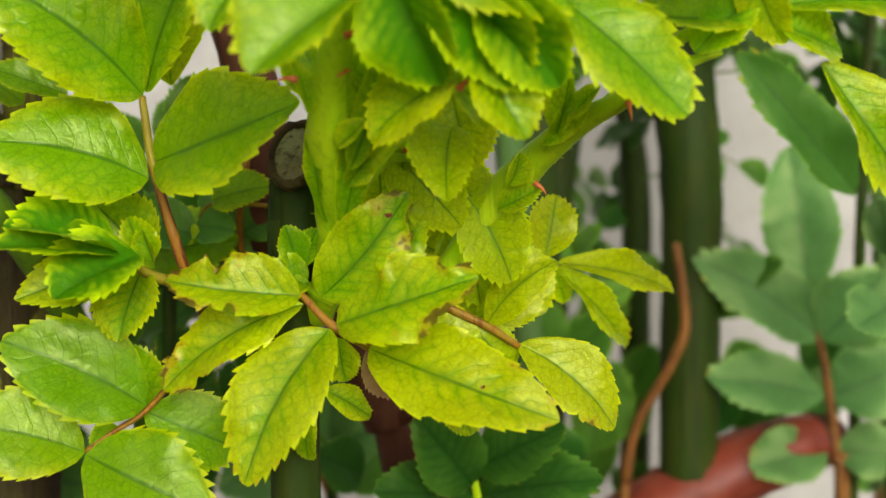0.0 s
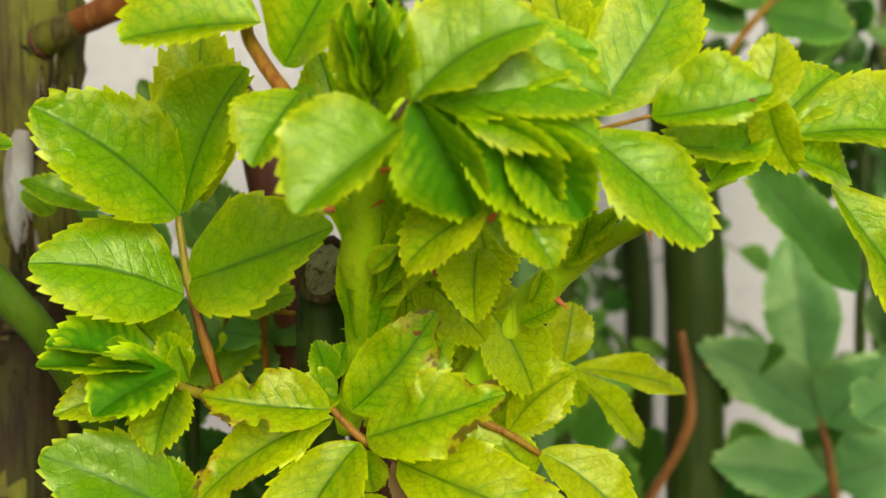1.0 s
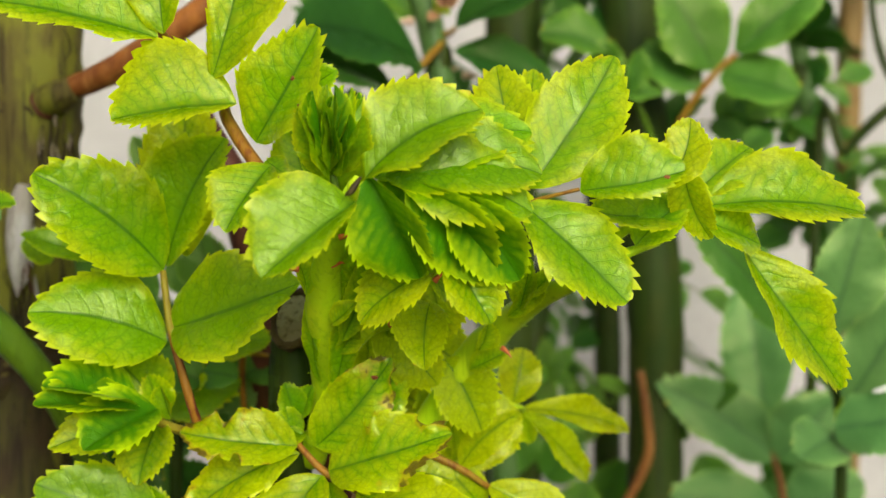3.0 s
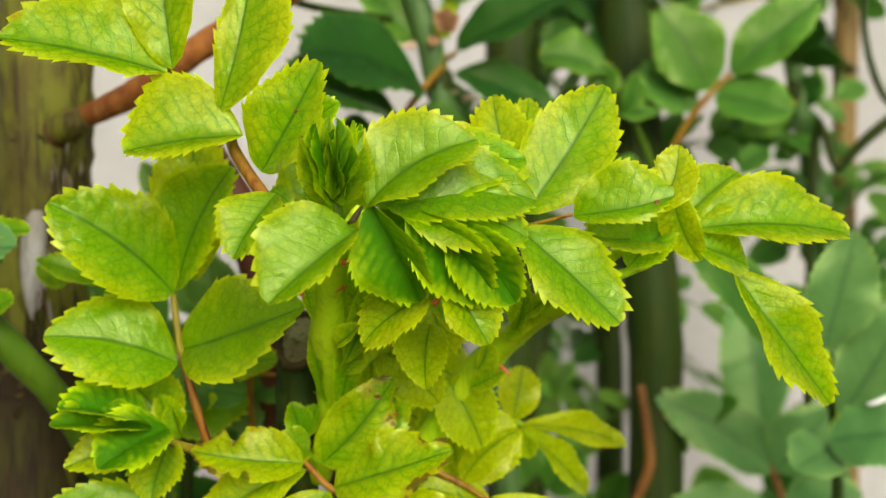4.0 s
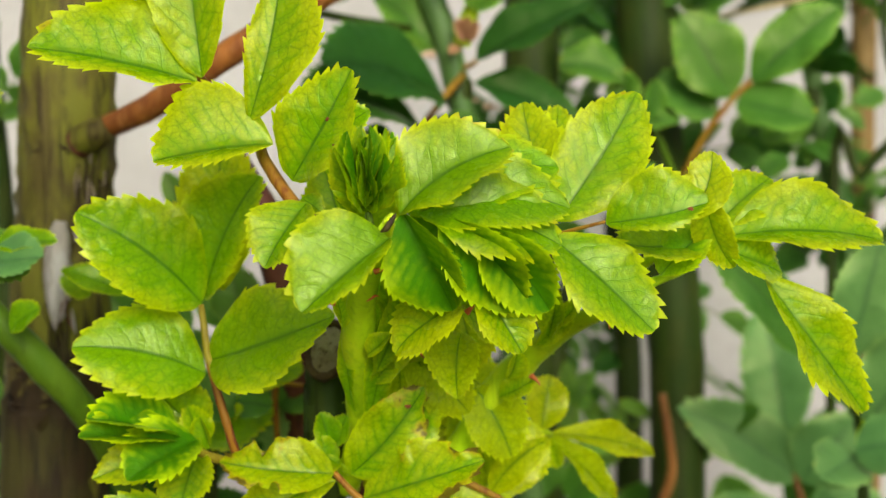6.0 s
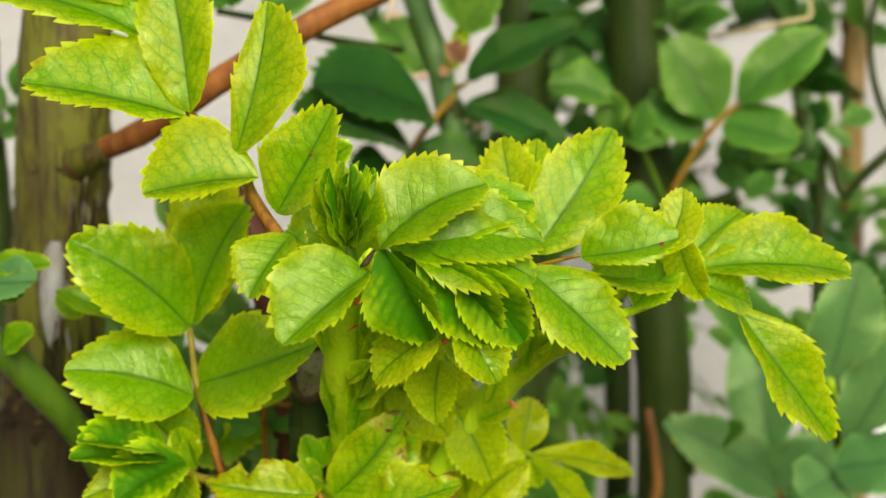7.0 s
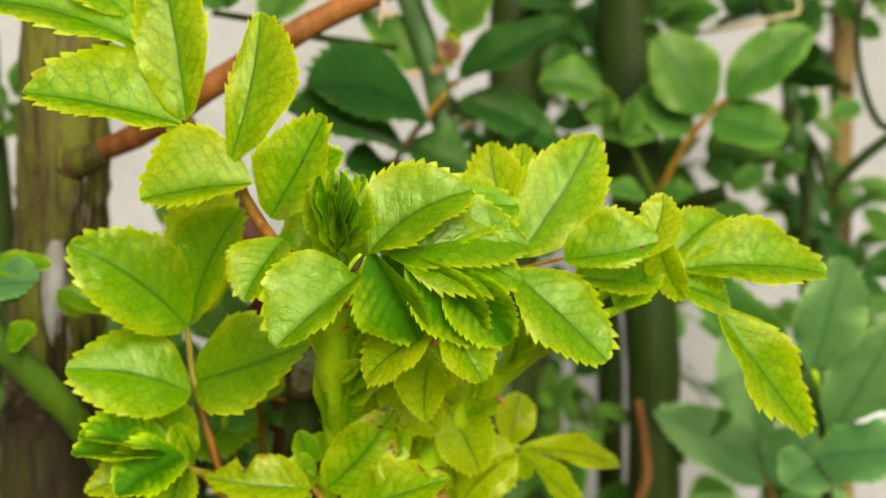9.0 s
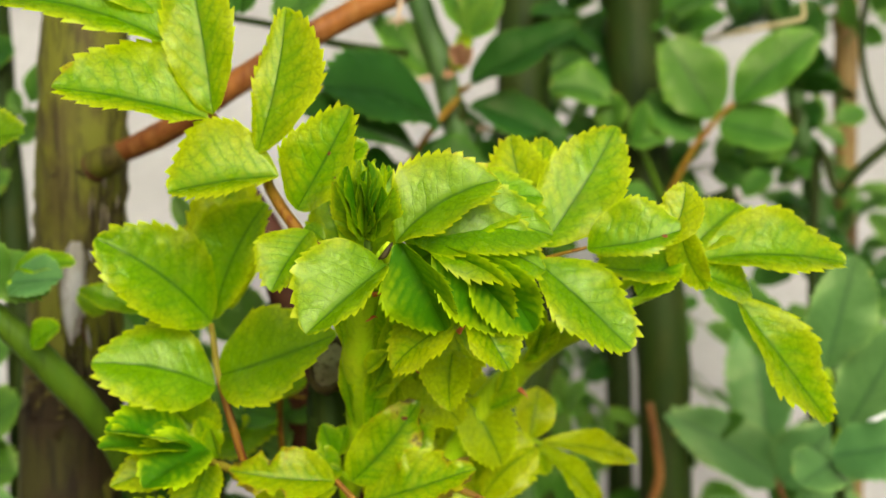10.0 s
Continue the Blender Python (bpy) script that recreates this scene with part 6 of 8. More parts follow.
spray(c6, (282.8, 730, 686.5), (259.7, 760, 702.2), (0.3, -1, 0.4), 30.8, GREEN, 2, (0.3, 0, 0.2), False, None, 108)
spray(c6, (282.8, 730, 679.1), (259.9, 760, 667.5), (-0.3, -1, 0.7), 30.8, DARK, 2, (0.3, 0, 0.2), False, None, 109)
spray(c2, (142.4, 660, 698.4), (190.9, 720, 693.2), (0, -1, 0.4), 33.1, DARK, 2, (0.3, 0, 0.2), False, None, 110)
spray(c2, (142.5, 660, 691.6), (205, 700, 678.5), (0.3, -1, 0.7), 28.6, GREEN, 2, (0.3, 0, 0.2), False, None, 111)
spray(c1, (66.7, 680, 698.7), (92.4, 730, 707.9), (-0.3, -1, 0.4), 29.9, DARK, 2, (0.3, 0, 0.2), False, None, 112)
spray(c1, (66.3, 680, 761.7), (100.2, 740, 765.1), (0, -1, 0.7), 30.3, GREEN, 2, (0.3, 0, 0.2), False, None, 113)
spray(c1, (68.5, 680, 817.8), (99.3, 730, 805), (0.3, -1, 0.4), 29.9, DARK, 2, (0.3, 0, 0.2), False, None, 114)
spray(c2, (134.3, 660, 820.7), (175.5, 720, 840.3), (-0.3, -1, 0.7), 29.4, DARK, 2, (0.3, 0, 0.2), False, None, 115)
spray(c6, (287.8, 730, 853.5), (313.3, 740, 840.8), (0, -1, 0.4), 30.0, GREEN, 2, (0.3, 0, 0.2), False, None, 116)
spray(c6, (283.1, 730, 634.6), (310.7, 740, 619.2), (0.3, -1, 0.7), 33.8, GREEN, 2, (0.3, 0, 0.2), False, None, 117)
spray(c2, (147.6, 670, 623), (119, 730, 603.5), (-0.3, -1, 0.4), 26.1, DARK, 2, (0.3, 0, 0.2), False, None, 118)
spray(c2, (151.2, 670, 588.7), (201, 750, 571.8), (0, -1, 0.7), 26.7, GREEN, 2, (0.3, 0, 0.2), False, None, 119)
spray(c1, (66.5, 680, 607.7), (104.8, 740, 613.8), (0.3, -1, 0.4), 22.7, GREEN, 2, (0.3, 0, 0.2), False, None, 120)
spray(c1, (65.7, 680, 565.7), (41, 700, 584), (-0.3, -1, 0.7), 32.4, DARK, 2, (0.3, 0, 0.2), False, None, 121)
spray(pc, (17.7, 550, 775.3), (-0.1, 600, 758.4), (0, -1, 0.4), 25.0, DARK, 2, (0.3, 0, 0.2), False, None, 122)
spray(c1, (66.6, 680, 716.2), (43.7, 700, 742.4), (0.3, -1, 0.7), 28.8, DARK, 2, (0.3, 0, 0.2), False, None, 123)
leaflet(rose, (2, 318, 606.5), (8.2, 296, 640.1), (0.25, -0.79, -0.56), 8.8, 14, 0.03, 0.02, 0, (0.35, 0, 0.05), teeth=14)
leaflet(rose, (-1.8, 318, 609.9), (-1.3, 294, 642.5), (-0.42, -0.73, -0.53), 5.5, 14, 0.03, -0.02, 0, (0.35, 0, 0.05), teeth=14)
leaflet(rose, (5.9, 302, 623.4), (17.6, 286, 652.9), (-0.11, -0.89, -0.44), 9.2, 14, 0.04, 0.02, 0, (0.4, 0, 0), teeth=12)
leaflet(rose, (8.8, 300, 628.6), (24.8, 292, 656.1), (-0.15, -0.97, -0.19), 12.0, 14, 0.04, 0.02, 0, (0.45, 0, 0))
leaflet(rose, (10.5, 312, 636.9), (24.2, 310, 630.1), (0.14, -0.84, 0.52), 14.7, 14, 0.04, 0.02, 0, (0.5, 0, 0))
leaflet(rose, (-1.3, 298, 645.3), (-9.2, 300, 658.4), (0.00, -0.99, 0.15), 9.4, 14, 0.04, 0.02, 0, (0.4, 0, 0))
tube("bristle", FRESH_STEM, rose, [(2.8, 333.6, 603.0, 0.22), (4.4, 333.0, 603.1, 0.05)], 4, 1)
tube("bristle", FRESH_STEM, rose, [(3.0, 331.3, 605.4, 0.22), (4.6, 330.5, 605.6, 0.05)], 4, 1)
tube("bristle", FRESH_STEM, rose, [(-5.2, 328.5, 608.3, 0.22), (-6.8, 327.7, 607.7, 0.05)], 4, 1)
tube("bristle", FRESH_STEM, rose, [(3.5, 325.4, 611.4, 0.22), (5.1, 325.4, 612.1, 0.05)], 4, 1)
tube("bristle", FRESH_STEM, rose, [(-4.7, 324.8, 612.1, 0.22), (-6.3, 324.1, 612.2, 0.05)], 4, 1)
tube("bristle", FRESH_STEM, rose, [(3.9, 320.9, 615.9, 0.22), (5.5, 320.3, 615.3, 0.05)], 4, 1)
tube("bristle", FRESH_STEM, rose, [(3.9, 320.2, 616.6, 0.22), (5.5, 319.5, 617.0, 0.05)], 4, 1)
tube("bristle", FRESH_STEM, rose, [(-3.8, 316.7, 619.9, 0.22), (-5.4, 316.5, 620.6, 0.05)], 4, 1)
tube("bristle", FRESH_STEM, rose, [(-3.7, 316.3, 620.3, 0.22), (-5.3, 315.8, 620.6, 0.05)], 4, 1)
tube("bristle", FRESH_STEM, rose, [(4.5, 313.6, 622.8, 0.22), (6.1, 313.5, 623.2, 0.05)], 4, 1)
tube("bristle", FRESH_STEM, rose, [(-3.2, 311.2, 625.0, 0.22), (-4.8, 311.1, 624.7, 0.05)], 4, 1)
tube("bristle", FRESH_STEM, rose, [(-2.9, 308.5, 627.4, 0.22), (-4.5, 308.4, 627.5, 0.05)], 4, 1)
tube("bristle", FRESH_STEM, rose, [(-2.6, 306.0, 629.6, 0.22), (-4.2, 305.7, 629.2, 0.05)], 4, 1)
tube("bristle", FRESH_STEM, rose, [(5.3, 304.5, 630.9, 0.22), (6.9, 304.1, 631.0, 0.05)], 4, 1)
tube("bristle", FRESH_STEM, rose, [(5.5, 302.6, 632.5, 0.22), (7.1, 302.2, 631.9, 0.05)], 4, 1)
tube("bristle", FRESH_STEM, rose, [(5.6, 301.1, 633.8, 0.22), (7.2, 301.1, 633.3, 0.05)], 4, 1)
tube("bristle", FRESH_STEM, rose, [(-1.6, 297.8, 636.5, 0.22), (-3.2, 297.2, 636.4, 0.05)], 4, 1)
tube("bristle", FRESH_STEM, rose, [(-1.3, 294.8, 638.9, 0.22), (-2.9, 294.6, 638.6, 0.05)], 4, 1)
tube("bristle", FRESH_STEM, rose, [(6.2, 294.0, 639.6, 0.22), (7.8, 293.6, 639.9, 0.05)], 4, 1)
tube("bristle", FRESH_STEM, rose, [(-0.9, 291.9, 641.2, 0.22), (-2.5, 291.7, 642.1, 0.05)], 4, 1)
tube("bristle", FRESH_STEM, rose, [(6.6, 290.0, 642.7, 0.22), (8.2, 289.6, 643.1, 0.05)], 4, 1)
tube("bristle", FRESH_STEM, rose, [(-0.3, 286.7, 645.1, 0.22), (-1.9, 286.3, 646.1, 0.05)], 4, 1)
tube("bristle", FRESH_STEM, rose, [(40.6, 335.0, 617.1, 0.22), (39.0, 334.2, 617.3, 0.05)], 4, 1)
tube("bristle", FRESH_STEM, rose, [(41.1, 334.6, 617.7, 0.22), (39.5, 333.7, 617.5, 0.05)], 4, 1)
tube("bristle", FRESH_STEM, rose, [(49.3, 333.4, 619.3, 0.22), (50.9, 332.6, 619.9, 0.05)], 4, 1)
tube("bristle", FRESH_STEM, rose, [(50.5, 332.5, 620.5, 0.22), (52.1, 332.5, 620.3, 0.05)], 4, 1)
tube("bristle", FRESH_STEM, rose, [(51.5, 331.7, 621.6, 0.22), (53.1, 331.5, 621.6, 0.05)], 4, 1)
tube("bristle", FRESH_STEM, rose, [(47.1, 330.1, 623.7, 0.22), (45.5, 329.1, 624.3, 0.05)], 4, 1)
tube("bristle", FRESH_STEM, rose, [(54.4, 329.5, 624.5, 0.22), (56.0, 329.4, 624.9, 0.05)], 4, 1)
tube("bristle", FRESH_STEM, rose, [(56.2, 328.1, 626.3, 0.22), (57.8, 328.1, 626.1, 0.05)], 4, 1)
tube("bristle", FRESH_STEM, rose, [(50.9, 327.2, 627.5, 0.22), (49.3, 326.3, 627.9, 0.05)], 4, 1)
tube("bristle", FRESH_STEM, rose, [(58.1, 326.6, 628.3, 0.22), (59.7, 326.3, 628.5, 0.05)], 4, 1)
tube("bristle", FRESH_STEM, rose, [(52.8, 325.7, 629.3, 0.22), (51.2, 325.3, 628.9, 0.05)], 4, 1)
tube("bristle", FRESH_STEM, rose, [(60.9, 324.3, 631.2, 0.22), (62.5, 323.7, 631.6, 0.05)], 4, 1)
tube("bristle", FRESH_STEM, rose, [(62.3, 323.1, 632.6, 0.22), (63.9, 322.9, 632.6, 0.05)], 4, 1)
tube("bristle", FRESH_STEM, rose, [(57.3, 322.0, 634.0, 0.22), (55.7, 321.9, 633.5, 0.05)], 4, 1)
tube("bristle", FRESH_STEM, rose, [(57.5, 321.9, 634.1, 0.22), (55.9, 321.3, 634.8, 0.05)], 4, 1)
tube("bristle", FRESH_STEM, rose, [(58.7, 320.9, 635.3, 0.22), (57.1, 320.3, 634.9, 0.05)], 4, 1)
kZ = tube("leaf_stalk", TWIG_BARK, low2, [(-28.5, 550.0, 474.7, 1.5), (-43.3, 540.0, 508.0, 1.2), (-61.1, 530.0, 539.8, 1.2), (-73.2, 520.0, 565.5, 1.0)], 6, 5)
leaflet(kZ, (-95, 530, 559.3), (-116, 520, 579.8), (0.53, -0.84, 0.14), 29.4, 16, 0.05, 0.02, 0, (0.2, 0, 0.3), GREEN)
leaflet(kZ, (-69, 500, 563.2), (-46.5, 490, 573.6), (-0.51, -0.78, 0.37), 25.3, 16, 0.05, 0.02, 0, (0.2, 0, 0.2), GREEN)
leaflet(kZ, (-150.2, 560, 518.8), (-161.2, 550, 556.7), (0.26, -0.95, -0.18), 35.3, 16, 0.05, 0.02, 0, (0.2, 0, 0.2), DARK)
leaflet(kZ, (-115.7, 550, 536.3), (-90.1, 540, 558.1), (-0.50, -0.84, 0.20), 33.4, 16, 0.05, 0.02, 0, (0.2, 0, 0.1), DARK)
leaflet(kZ, (-66.2, 530, 525), (-40, 520, 546.3), (-0.50, -0.84, 0.21), 33.4, 16, 0.05, 0.02, 0, (0.2, 0, 0.1), GREEN)
leaflet(kZ, (-59.3, 560, 503.4), (-75, 550, 536.4), (0.38, -0.92, -0.10), 34.7, 16, 0.05, 0.02, 0, (0.2, 0, 0.1), DARK)
leaflet(kZ, (-37.4, 570, 474.4), (-59.3, 560, 503.4), (0.46, -0.89, 0.04), 35.8, 16, 0.05, 0.02, 0, (0.2, 0, 0), GREEN)
leaflet(kZ, (-27.9, 580, 474.4), (-0.2, 570, 501.3), (-0.47, -0.87, 0.16), 37.9, 16, 0.05, 0.02, 0, (0.2, 0, 0.1), GREEN)
leaflet(kZ, (-155.2, 580, 476.6), (-169.9, 570, 506.1), (0.41, -0.91, -0.11), 32.7, 16, 0.05, 0.02, 0, (0.2, 0, 0.2), DARK)
leaflet(kZ, (-133.4, 570, 468.6), (-103.7, 560, 492.7), (-0.47, -0.85, 0.22), 37.5, 16, 0.05, 0.02, 0, (0.2, 0, 0.2), GREEN)
leaflet(kZ, (4.2, 500, 545), (-8.5, 490, 569.1), (0.46, -0.88, -0.12), 26.4, 16, 0.05, 0.02, 0, (0.2, 0, 0.2), DARK)
leaflet(kZ, (77.9, 560, 472.4), (59.2, 550, 511.2), (0.36, -0.93, -0.07), 35.6, 16, 0.05, 0.02, 0, (0.2, 0, 0.2), DARK)
leaflet(kZ, (92.2, 600, 483.7), (104.4, 590, 530.1), (-0.22, -0.96, -0.15), 31.3, 16, 0.05, 0.02, 0, (0.2, 0, 0.2), GREEN)
leaflet(kZ, (85.4, 620, 525.1), (103.9, 610, 549.3), (-0.50, -0.87, 0.02), 27.2, 16, 0.05, 0.02, 0, (0.2, 0, 0), GREEN)
leaflet(kZ, (75.3, 600, 533.9), (61, 590, 557.3), (0.49, -0.87, -0.07), 27.4, 16, 0.05, 0.02, 0, (0.2, 0, 0.1), GREEN)
leaflet(kZ, (120.7, 670, 498), (134.3, 660, 527.7), (-0.39, -0.91, -0.13), 25.6, 16, 0.05, 0.02, 0, (0.2, 0, 0.1), GREEN)
leaflet(kZ, (-101.6, 550, 469.2), (-78.6, 540, 492.6), (-0.50, -0.85, 0.13), 32.6, 16, 0.05, 0.02, 0, (0.2, 0, 0.2), DARK)
leaflet(kZ, (-66.3, 540, 472.3), (-42, 530, 487.9), (-0.52, -0.81, 0.28), 29.0, 16, 0.05, 0.02, 0, (0.2, 0, 0.2), GREEN)
leaflet(kZ, (-109, 520, 570.2), (-129.2, 510, 590), (0.54, -0.83, 0.13), 27.6, 16, 0.05, 0.02, 0, (0.2, 0, 0.2), DARK)
leaflet(rose, (4.7, 306, 629.8), (4.2, 300, 661.7), (0.01, -0.98, -0.18), 9.5, 14, 0.03, 0.02, 0, (0.4, 0, 0))
leaflet(rose, (10, 304, 638.9), (14.7, 296, 659.3), (0.05, -0.93, -0.37), 15.2, 14, 0.03, 0.02, 0, (0.45, 0, 0))
leaflet(rose, (1.1, 322, 641.8), (-11.3, 320, 655.9), (0.16, -0.99, 0.00), 17.9, 14, 0.03, 0.02, 0, (0.4, 0, 0))
leaflet(kY, (-55.7, 420, 629.5), (-58.8, 420, 654), (0.06, -1.00, 0.01), 21.5, 16, 0.05, 0.02, 0, (0.2, 0, 0.3), GREEN)
leaflet(kY, (-49.2, 430, 631.3), (-32.4, 430, 646), (-0.23, -0.94, 0.26), 21.2, 16, 0.05, 0.02, 0, (0.2, 0, 0.3), DARK)
leaflet(kY, (-78.6, 430, 624.9), (-91.2, 430, 641.6), (0.23, -0.96, 0.17), 17.5, 16, 0.05, 0.02, 0, (0.2, 0, 0.2), GREEN)

drop = thing("bird_dropping", (224, 487, 0), "small white dried bird dropping on a green leaf", "bird dropping")
tube("splash", CHALK, drop, [(216.1, 490.0, 588.3, 0.5), (221.1, 489.5, 589.5, 1.2), (226.0, 489.0, 591.7, 1.3), (231.6, 488.5, 593.3, 1.0), (234.6, 488.2, 592.9, 0.5)], 7, 4)
tube("fleck", CHALK, drop, [(225.8, 488.5, 597.9, 0.6), (227.7, 488.2, 600.5, 1.2), (229.4, 488.0, 602.4, 0.5)], 6, 3)
kD2 = tube("leaf_stalk", SHADE_STEM, c2, [(164.4, 700.0, 426.3, 1.6), (188.6, 710.0, 470.4, 1.5), (223.4, 720.0, 501.9, 1.3), (255.9, 720.0, 522.1, 1.2)], 6, 5)
leaflet(kD2, (183.1, 700, 472.6), (164.6, 690, 507.1), (0.39, -0.92, -0.05), 36.7, 16, 0.05, 0.02, 0, (0.25, 0, 0), DARK)
leaflet(kD2, (188.6, 710, 470.4), (215, 700, 492.4), (-0.49, -0.84, 0.21), 34.0, 16, 0.05, 0.02, 0, (0.25, 0, 0.1), DARK)
leaflet(kD2, (200.6, 720, 481.7), (187.8, 710, 523.4), (0.26, -0.95, -0.15), 37.1, 16, 0.05, 0.02, 0, (0.25, 0, 0.1), GREEN)
leaflet(kD2, (220.7, 710, 503.7), (244.2, 700, 479.4), (0.07, -0.89, 0.44), 33.5, 16, 0.05, 0.02, 0, (0.25, 0, 0), DARK)
leaflet(kD2, (229.9, 720, 505.3), (265.4, 710, 536.7), (-0.44, -0.87, 0.21), 41.6, 16, 0.05, 0.02, 0, (0.25, 0, 0.1), DARK)
leaflet(kD2, (252.9, 710, 517), (272.2, 700, 486), (0.10, -0.93, 0.36), 35.9, 16, 0.05, 0.02, 0, (0.25, 0, 0.2), GREEN)
leaflet(kD2, (249.4, 720, 522.1), (258.3, 710, 562.9), (-0.20, -0.96, -0.19), 38.2, 16, 0.05, 0.02, 0, (0.25, 0, 0), DARK)
leaflet(kD2, (170.7, 700, 439.6), (146, 690, 468.3), (0.47, -0.88, 0.10), 36.5, 16, 0.05, 0.02, 0, (0.25, 0, 0), DARK)
leaflet(kD2, (263.8, 680, 445.5), (241.1, 670, 479.6), (0.42, -0.91, 0.02), 40.0, 16, 0.05, 0.02, 0, (0.25, 0, 0.3), GREEN)
leaflet(kD2, (182.8, 750, 531.4), (200.6, 740, 560.1), (-0.45, -0.89, -0.03), 28.8, 16, 0.05, 0.02, 0, (0.25, 0, 0), GREEN)
leaflet(kD2, (106.8, 680, 444.8), (90, 670, 479.1), (0.38, -0.92, -0.08), 37.4, 16, 0.05, 0.02, 0, (0.25, 0, 0.1), GREEN)
leaflet(kD2, (114.1, 690, 474.7), (134.6, 680, 496.1), (-0.53, -0.84, 0.11), 29.8, 16, 0.05, 0.02, 0, (0.25, 0, 0), GREEN)
leaflet(kD2, (108.4, 700, 518.2), (91.3, 690, 539), (0.54, -0.84, 0.04), 27.3, 16, 0.05, 0.02, 0, (0.25, 0, 0.1), GREEN)
leaflet(kD2, (132.2, 660, 444.2), (109.4, 650, 459.2), (0.53, -0.80, 0.27), 27.6, 16, 0.05, 0.02, 0, (0.25, 0, 0.1), DARK)
leaflet(kD2, (171.8, 660, 444.4), (154.3, 650, 471.6), (0.46, -0.89, -0.03), 32.2, 16, 0.05, 0.02, 0, (0.25, 0, 0.1), DARK)
tube("bark_strip", CUT_WOOD, trunk, [(-114.2, 408.4, 691.2, 0.1), (-115.1, 408.3, 687.3, 0.4), (-114.9, 408.3, 683.4, 0.6), (-115.0, 408.3, 679.4, 0.1)], 5, 3)
tube("bark_strip", OLIVE_BARK, trunk, [(-107.4, 412.4, 697.3, 0.1), (-107.5, 412.5, 692.6, 0.7), (-107.9, 412.1, 687.9, 0.3), (-106.9, 413.7, 683.3, 0.1)], 5, 3)
tube("bark_strip", CUT_WOOD, trunk, [(-110.5, 409.9, 688.2, 0.1), (-111.0, 409.7, 684.3, 0.6), (-110.8, 409.9, 680.4, 0.6), (-111.3, 409.7, 676.5, 0.1)], 5, 3)
tube("bark_strip", OLD_BARK, trunk, [(-105.6, 416.1, 690.3, 0.1), (-105.4, 416.7, 687.4, 0.4), (-105.7, 416.1, 684.4, 0.7), (-105.8, 416.0, 681.4, 0.1)], 5, 3)
tube("bark_strip", OLIVE_BARK, trunk, [(-112.4, 409.1, 680.8, 0.1), (-111.6, 409.5, 677.1, 0.5), (-112.5, 409.1, 673.3, 0.5), (-112.0, 409.4, 669.5, 0.1)], 5, 3)
tube("bark_strip", OLD_BARK, trunk, [(-107.0, 413.8, 674.5, 0.1), (-107.0, 414.1, 667.5, 0.7), (-107.9, 413.0, 660.6, 0.4), (-107.5, 413.8, 653.6, 0.1)], 5, 3)
tube("bark_strip", OLD_BARK, trunk, [(-113.3, 408.7, 688.6, 0.1), (-113.2, 408.8, 681.9, 0.4), (-113.6, 408.7, 675.3, 0.7), (-113.2, 408.9, 668.6, 0.1)], 5, 3)
tube("bark_strip", OLD_BARK, trunk, [(-113.4, 408.7, 688.3, 0.1), (-114.0, 408.5, 684.7, 0.6), (-113.6, 408.6, 681.1, 0.7), (-113.0, 408.9, 677.5, 0.1)], 5, 3)
tube("bark_strip", OLIVE_BARK, trunk, [(-112.8, 408.8, 689.6, 0.1), (-112.9, 408.9, 682.6, 0.6), (-112.2, 409.2, 675.5, 0.7), (-111.4, 409.7, 668.5, 0.1)], 5, 3)
tube("bark_strip", OLIVE_BARK, trunk, [(-108.1, 411.6, 700.5, 0.1), (-107.3, 412.5, 698.1, 0.6), (-107.0, 413.0, 695.6, 0.6), (-108.0, 411.9, 693.1, 0.1)], 5, 3)
tube("bark_strip", OLD_BARK, trunk, [(-110.9, 409.6, 694.5, 0.1), (-111.1, 409.6, 690.7, 0.4), (-111.2, 409.6, 686.9, 0.7), (-111.3, 409.6, 683.0, 0.1)], 5, 3)
tube("bark_strip", OLD_BARK, trunk, [(-106.2, 415.6, 670.9, 0.1), (-106.4, 415.6, 664.4, 0.6), (-106.5, 415.7, 657.9, 0.6), (-106.5, 416.0, 651.4, 0.1)], 5, 3)
tube("bark_strip", OLD_BARK, trunk, [(-108.4, 411.8, 678.4, 0.1), (-108.8, 411.5, 674.1, 0.4), (-109.3, 411.2, 669.8, 0.6), (-108.4, 412.1, 665.5, 0.1)], 5, 3)
tube("bark_strip", OLIVE_BARK, trunk, [(-106.7, 413.9, 682.9, 0.1), (-107.6, 412.7, 680.1, 0.5), (-107.6, 412.8, 677.4, 0.5), (-107.4, 413.2, 674.6, 0.1)], 5, 3)
tube("bark_strip", OLD_BARK, trunk, [(-105.1, 417.5, 692.0, 0.1), (-105.8, 415.8, 686.9, 0.7), (-106.0, 415.4, 681.9, 0.5), (-105.4, 418.0, 676.9, 0.1)], 5, 3)
tube("bark_strip", OLD_BARK, trunk, [(-111.8, 409.3, 688.3, 0.1), (-111.7, 409.4, 682.2, 0.7), (-111.7, 409.4, 676.1, 0.4), (-112.0, 409.4, 670.0, 0.1)], 5, 3)
tube("bark_strip", OLD_BARK, trunk, [(-111.5, 409.7, 663.7, 0.1), (-110.4, 410.4, 661.3, 0.7), (-110.8, 410.2, 658.8, 0.7), (-111.2, 410.0, 656.4, 0.1)], 5, 3)
tube("bark_strip", OLD_BARK, trunk, [(-107.9, 412.2, 688.1, 0.1), (-107.1, 413.3, 685.9, 0.7), (-106.9, 413.7, 683.7, 0.4), (-107.7, 412.5, 681.4, 0.1)], 5, 3)
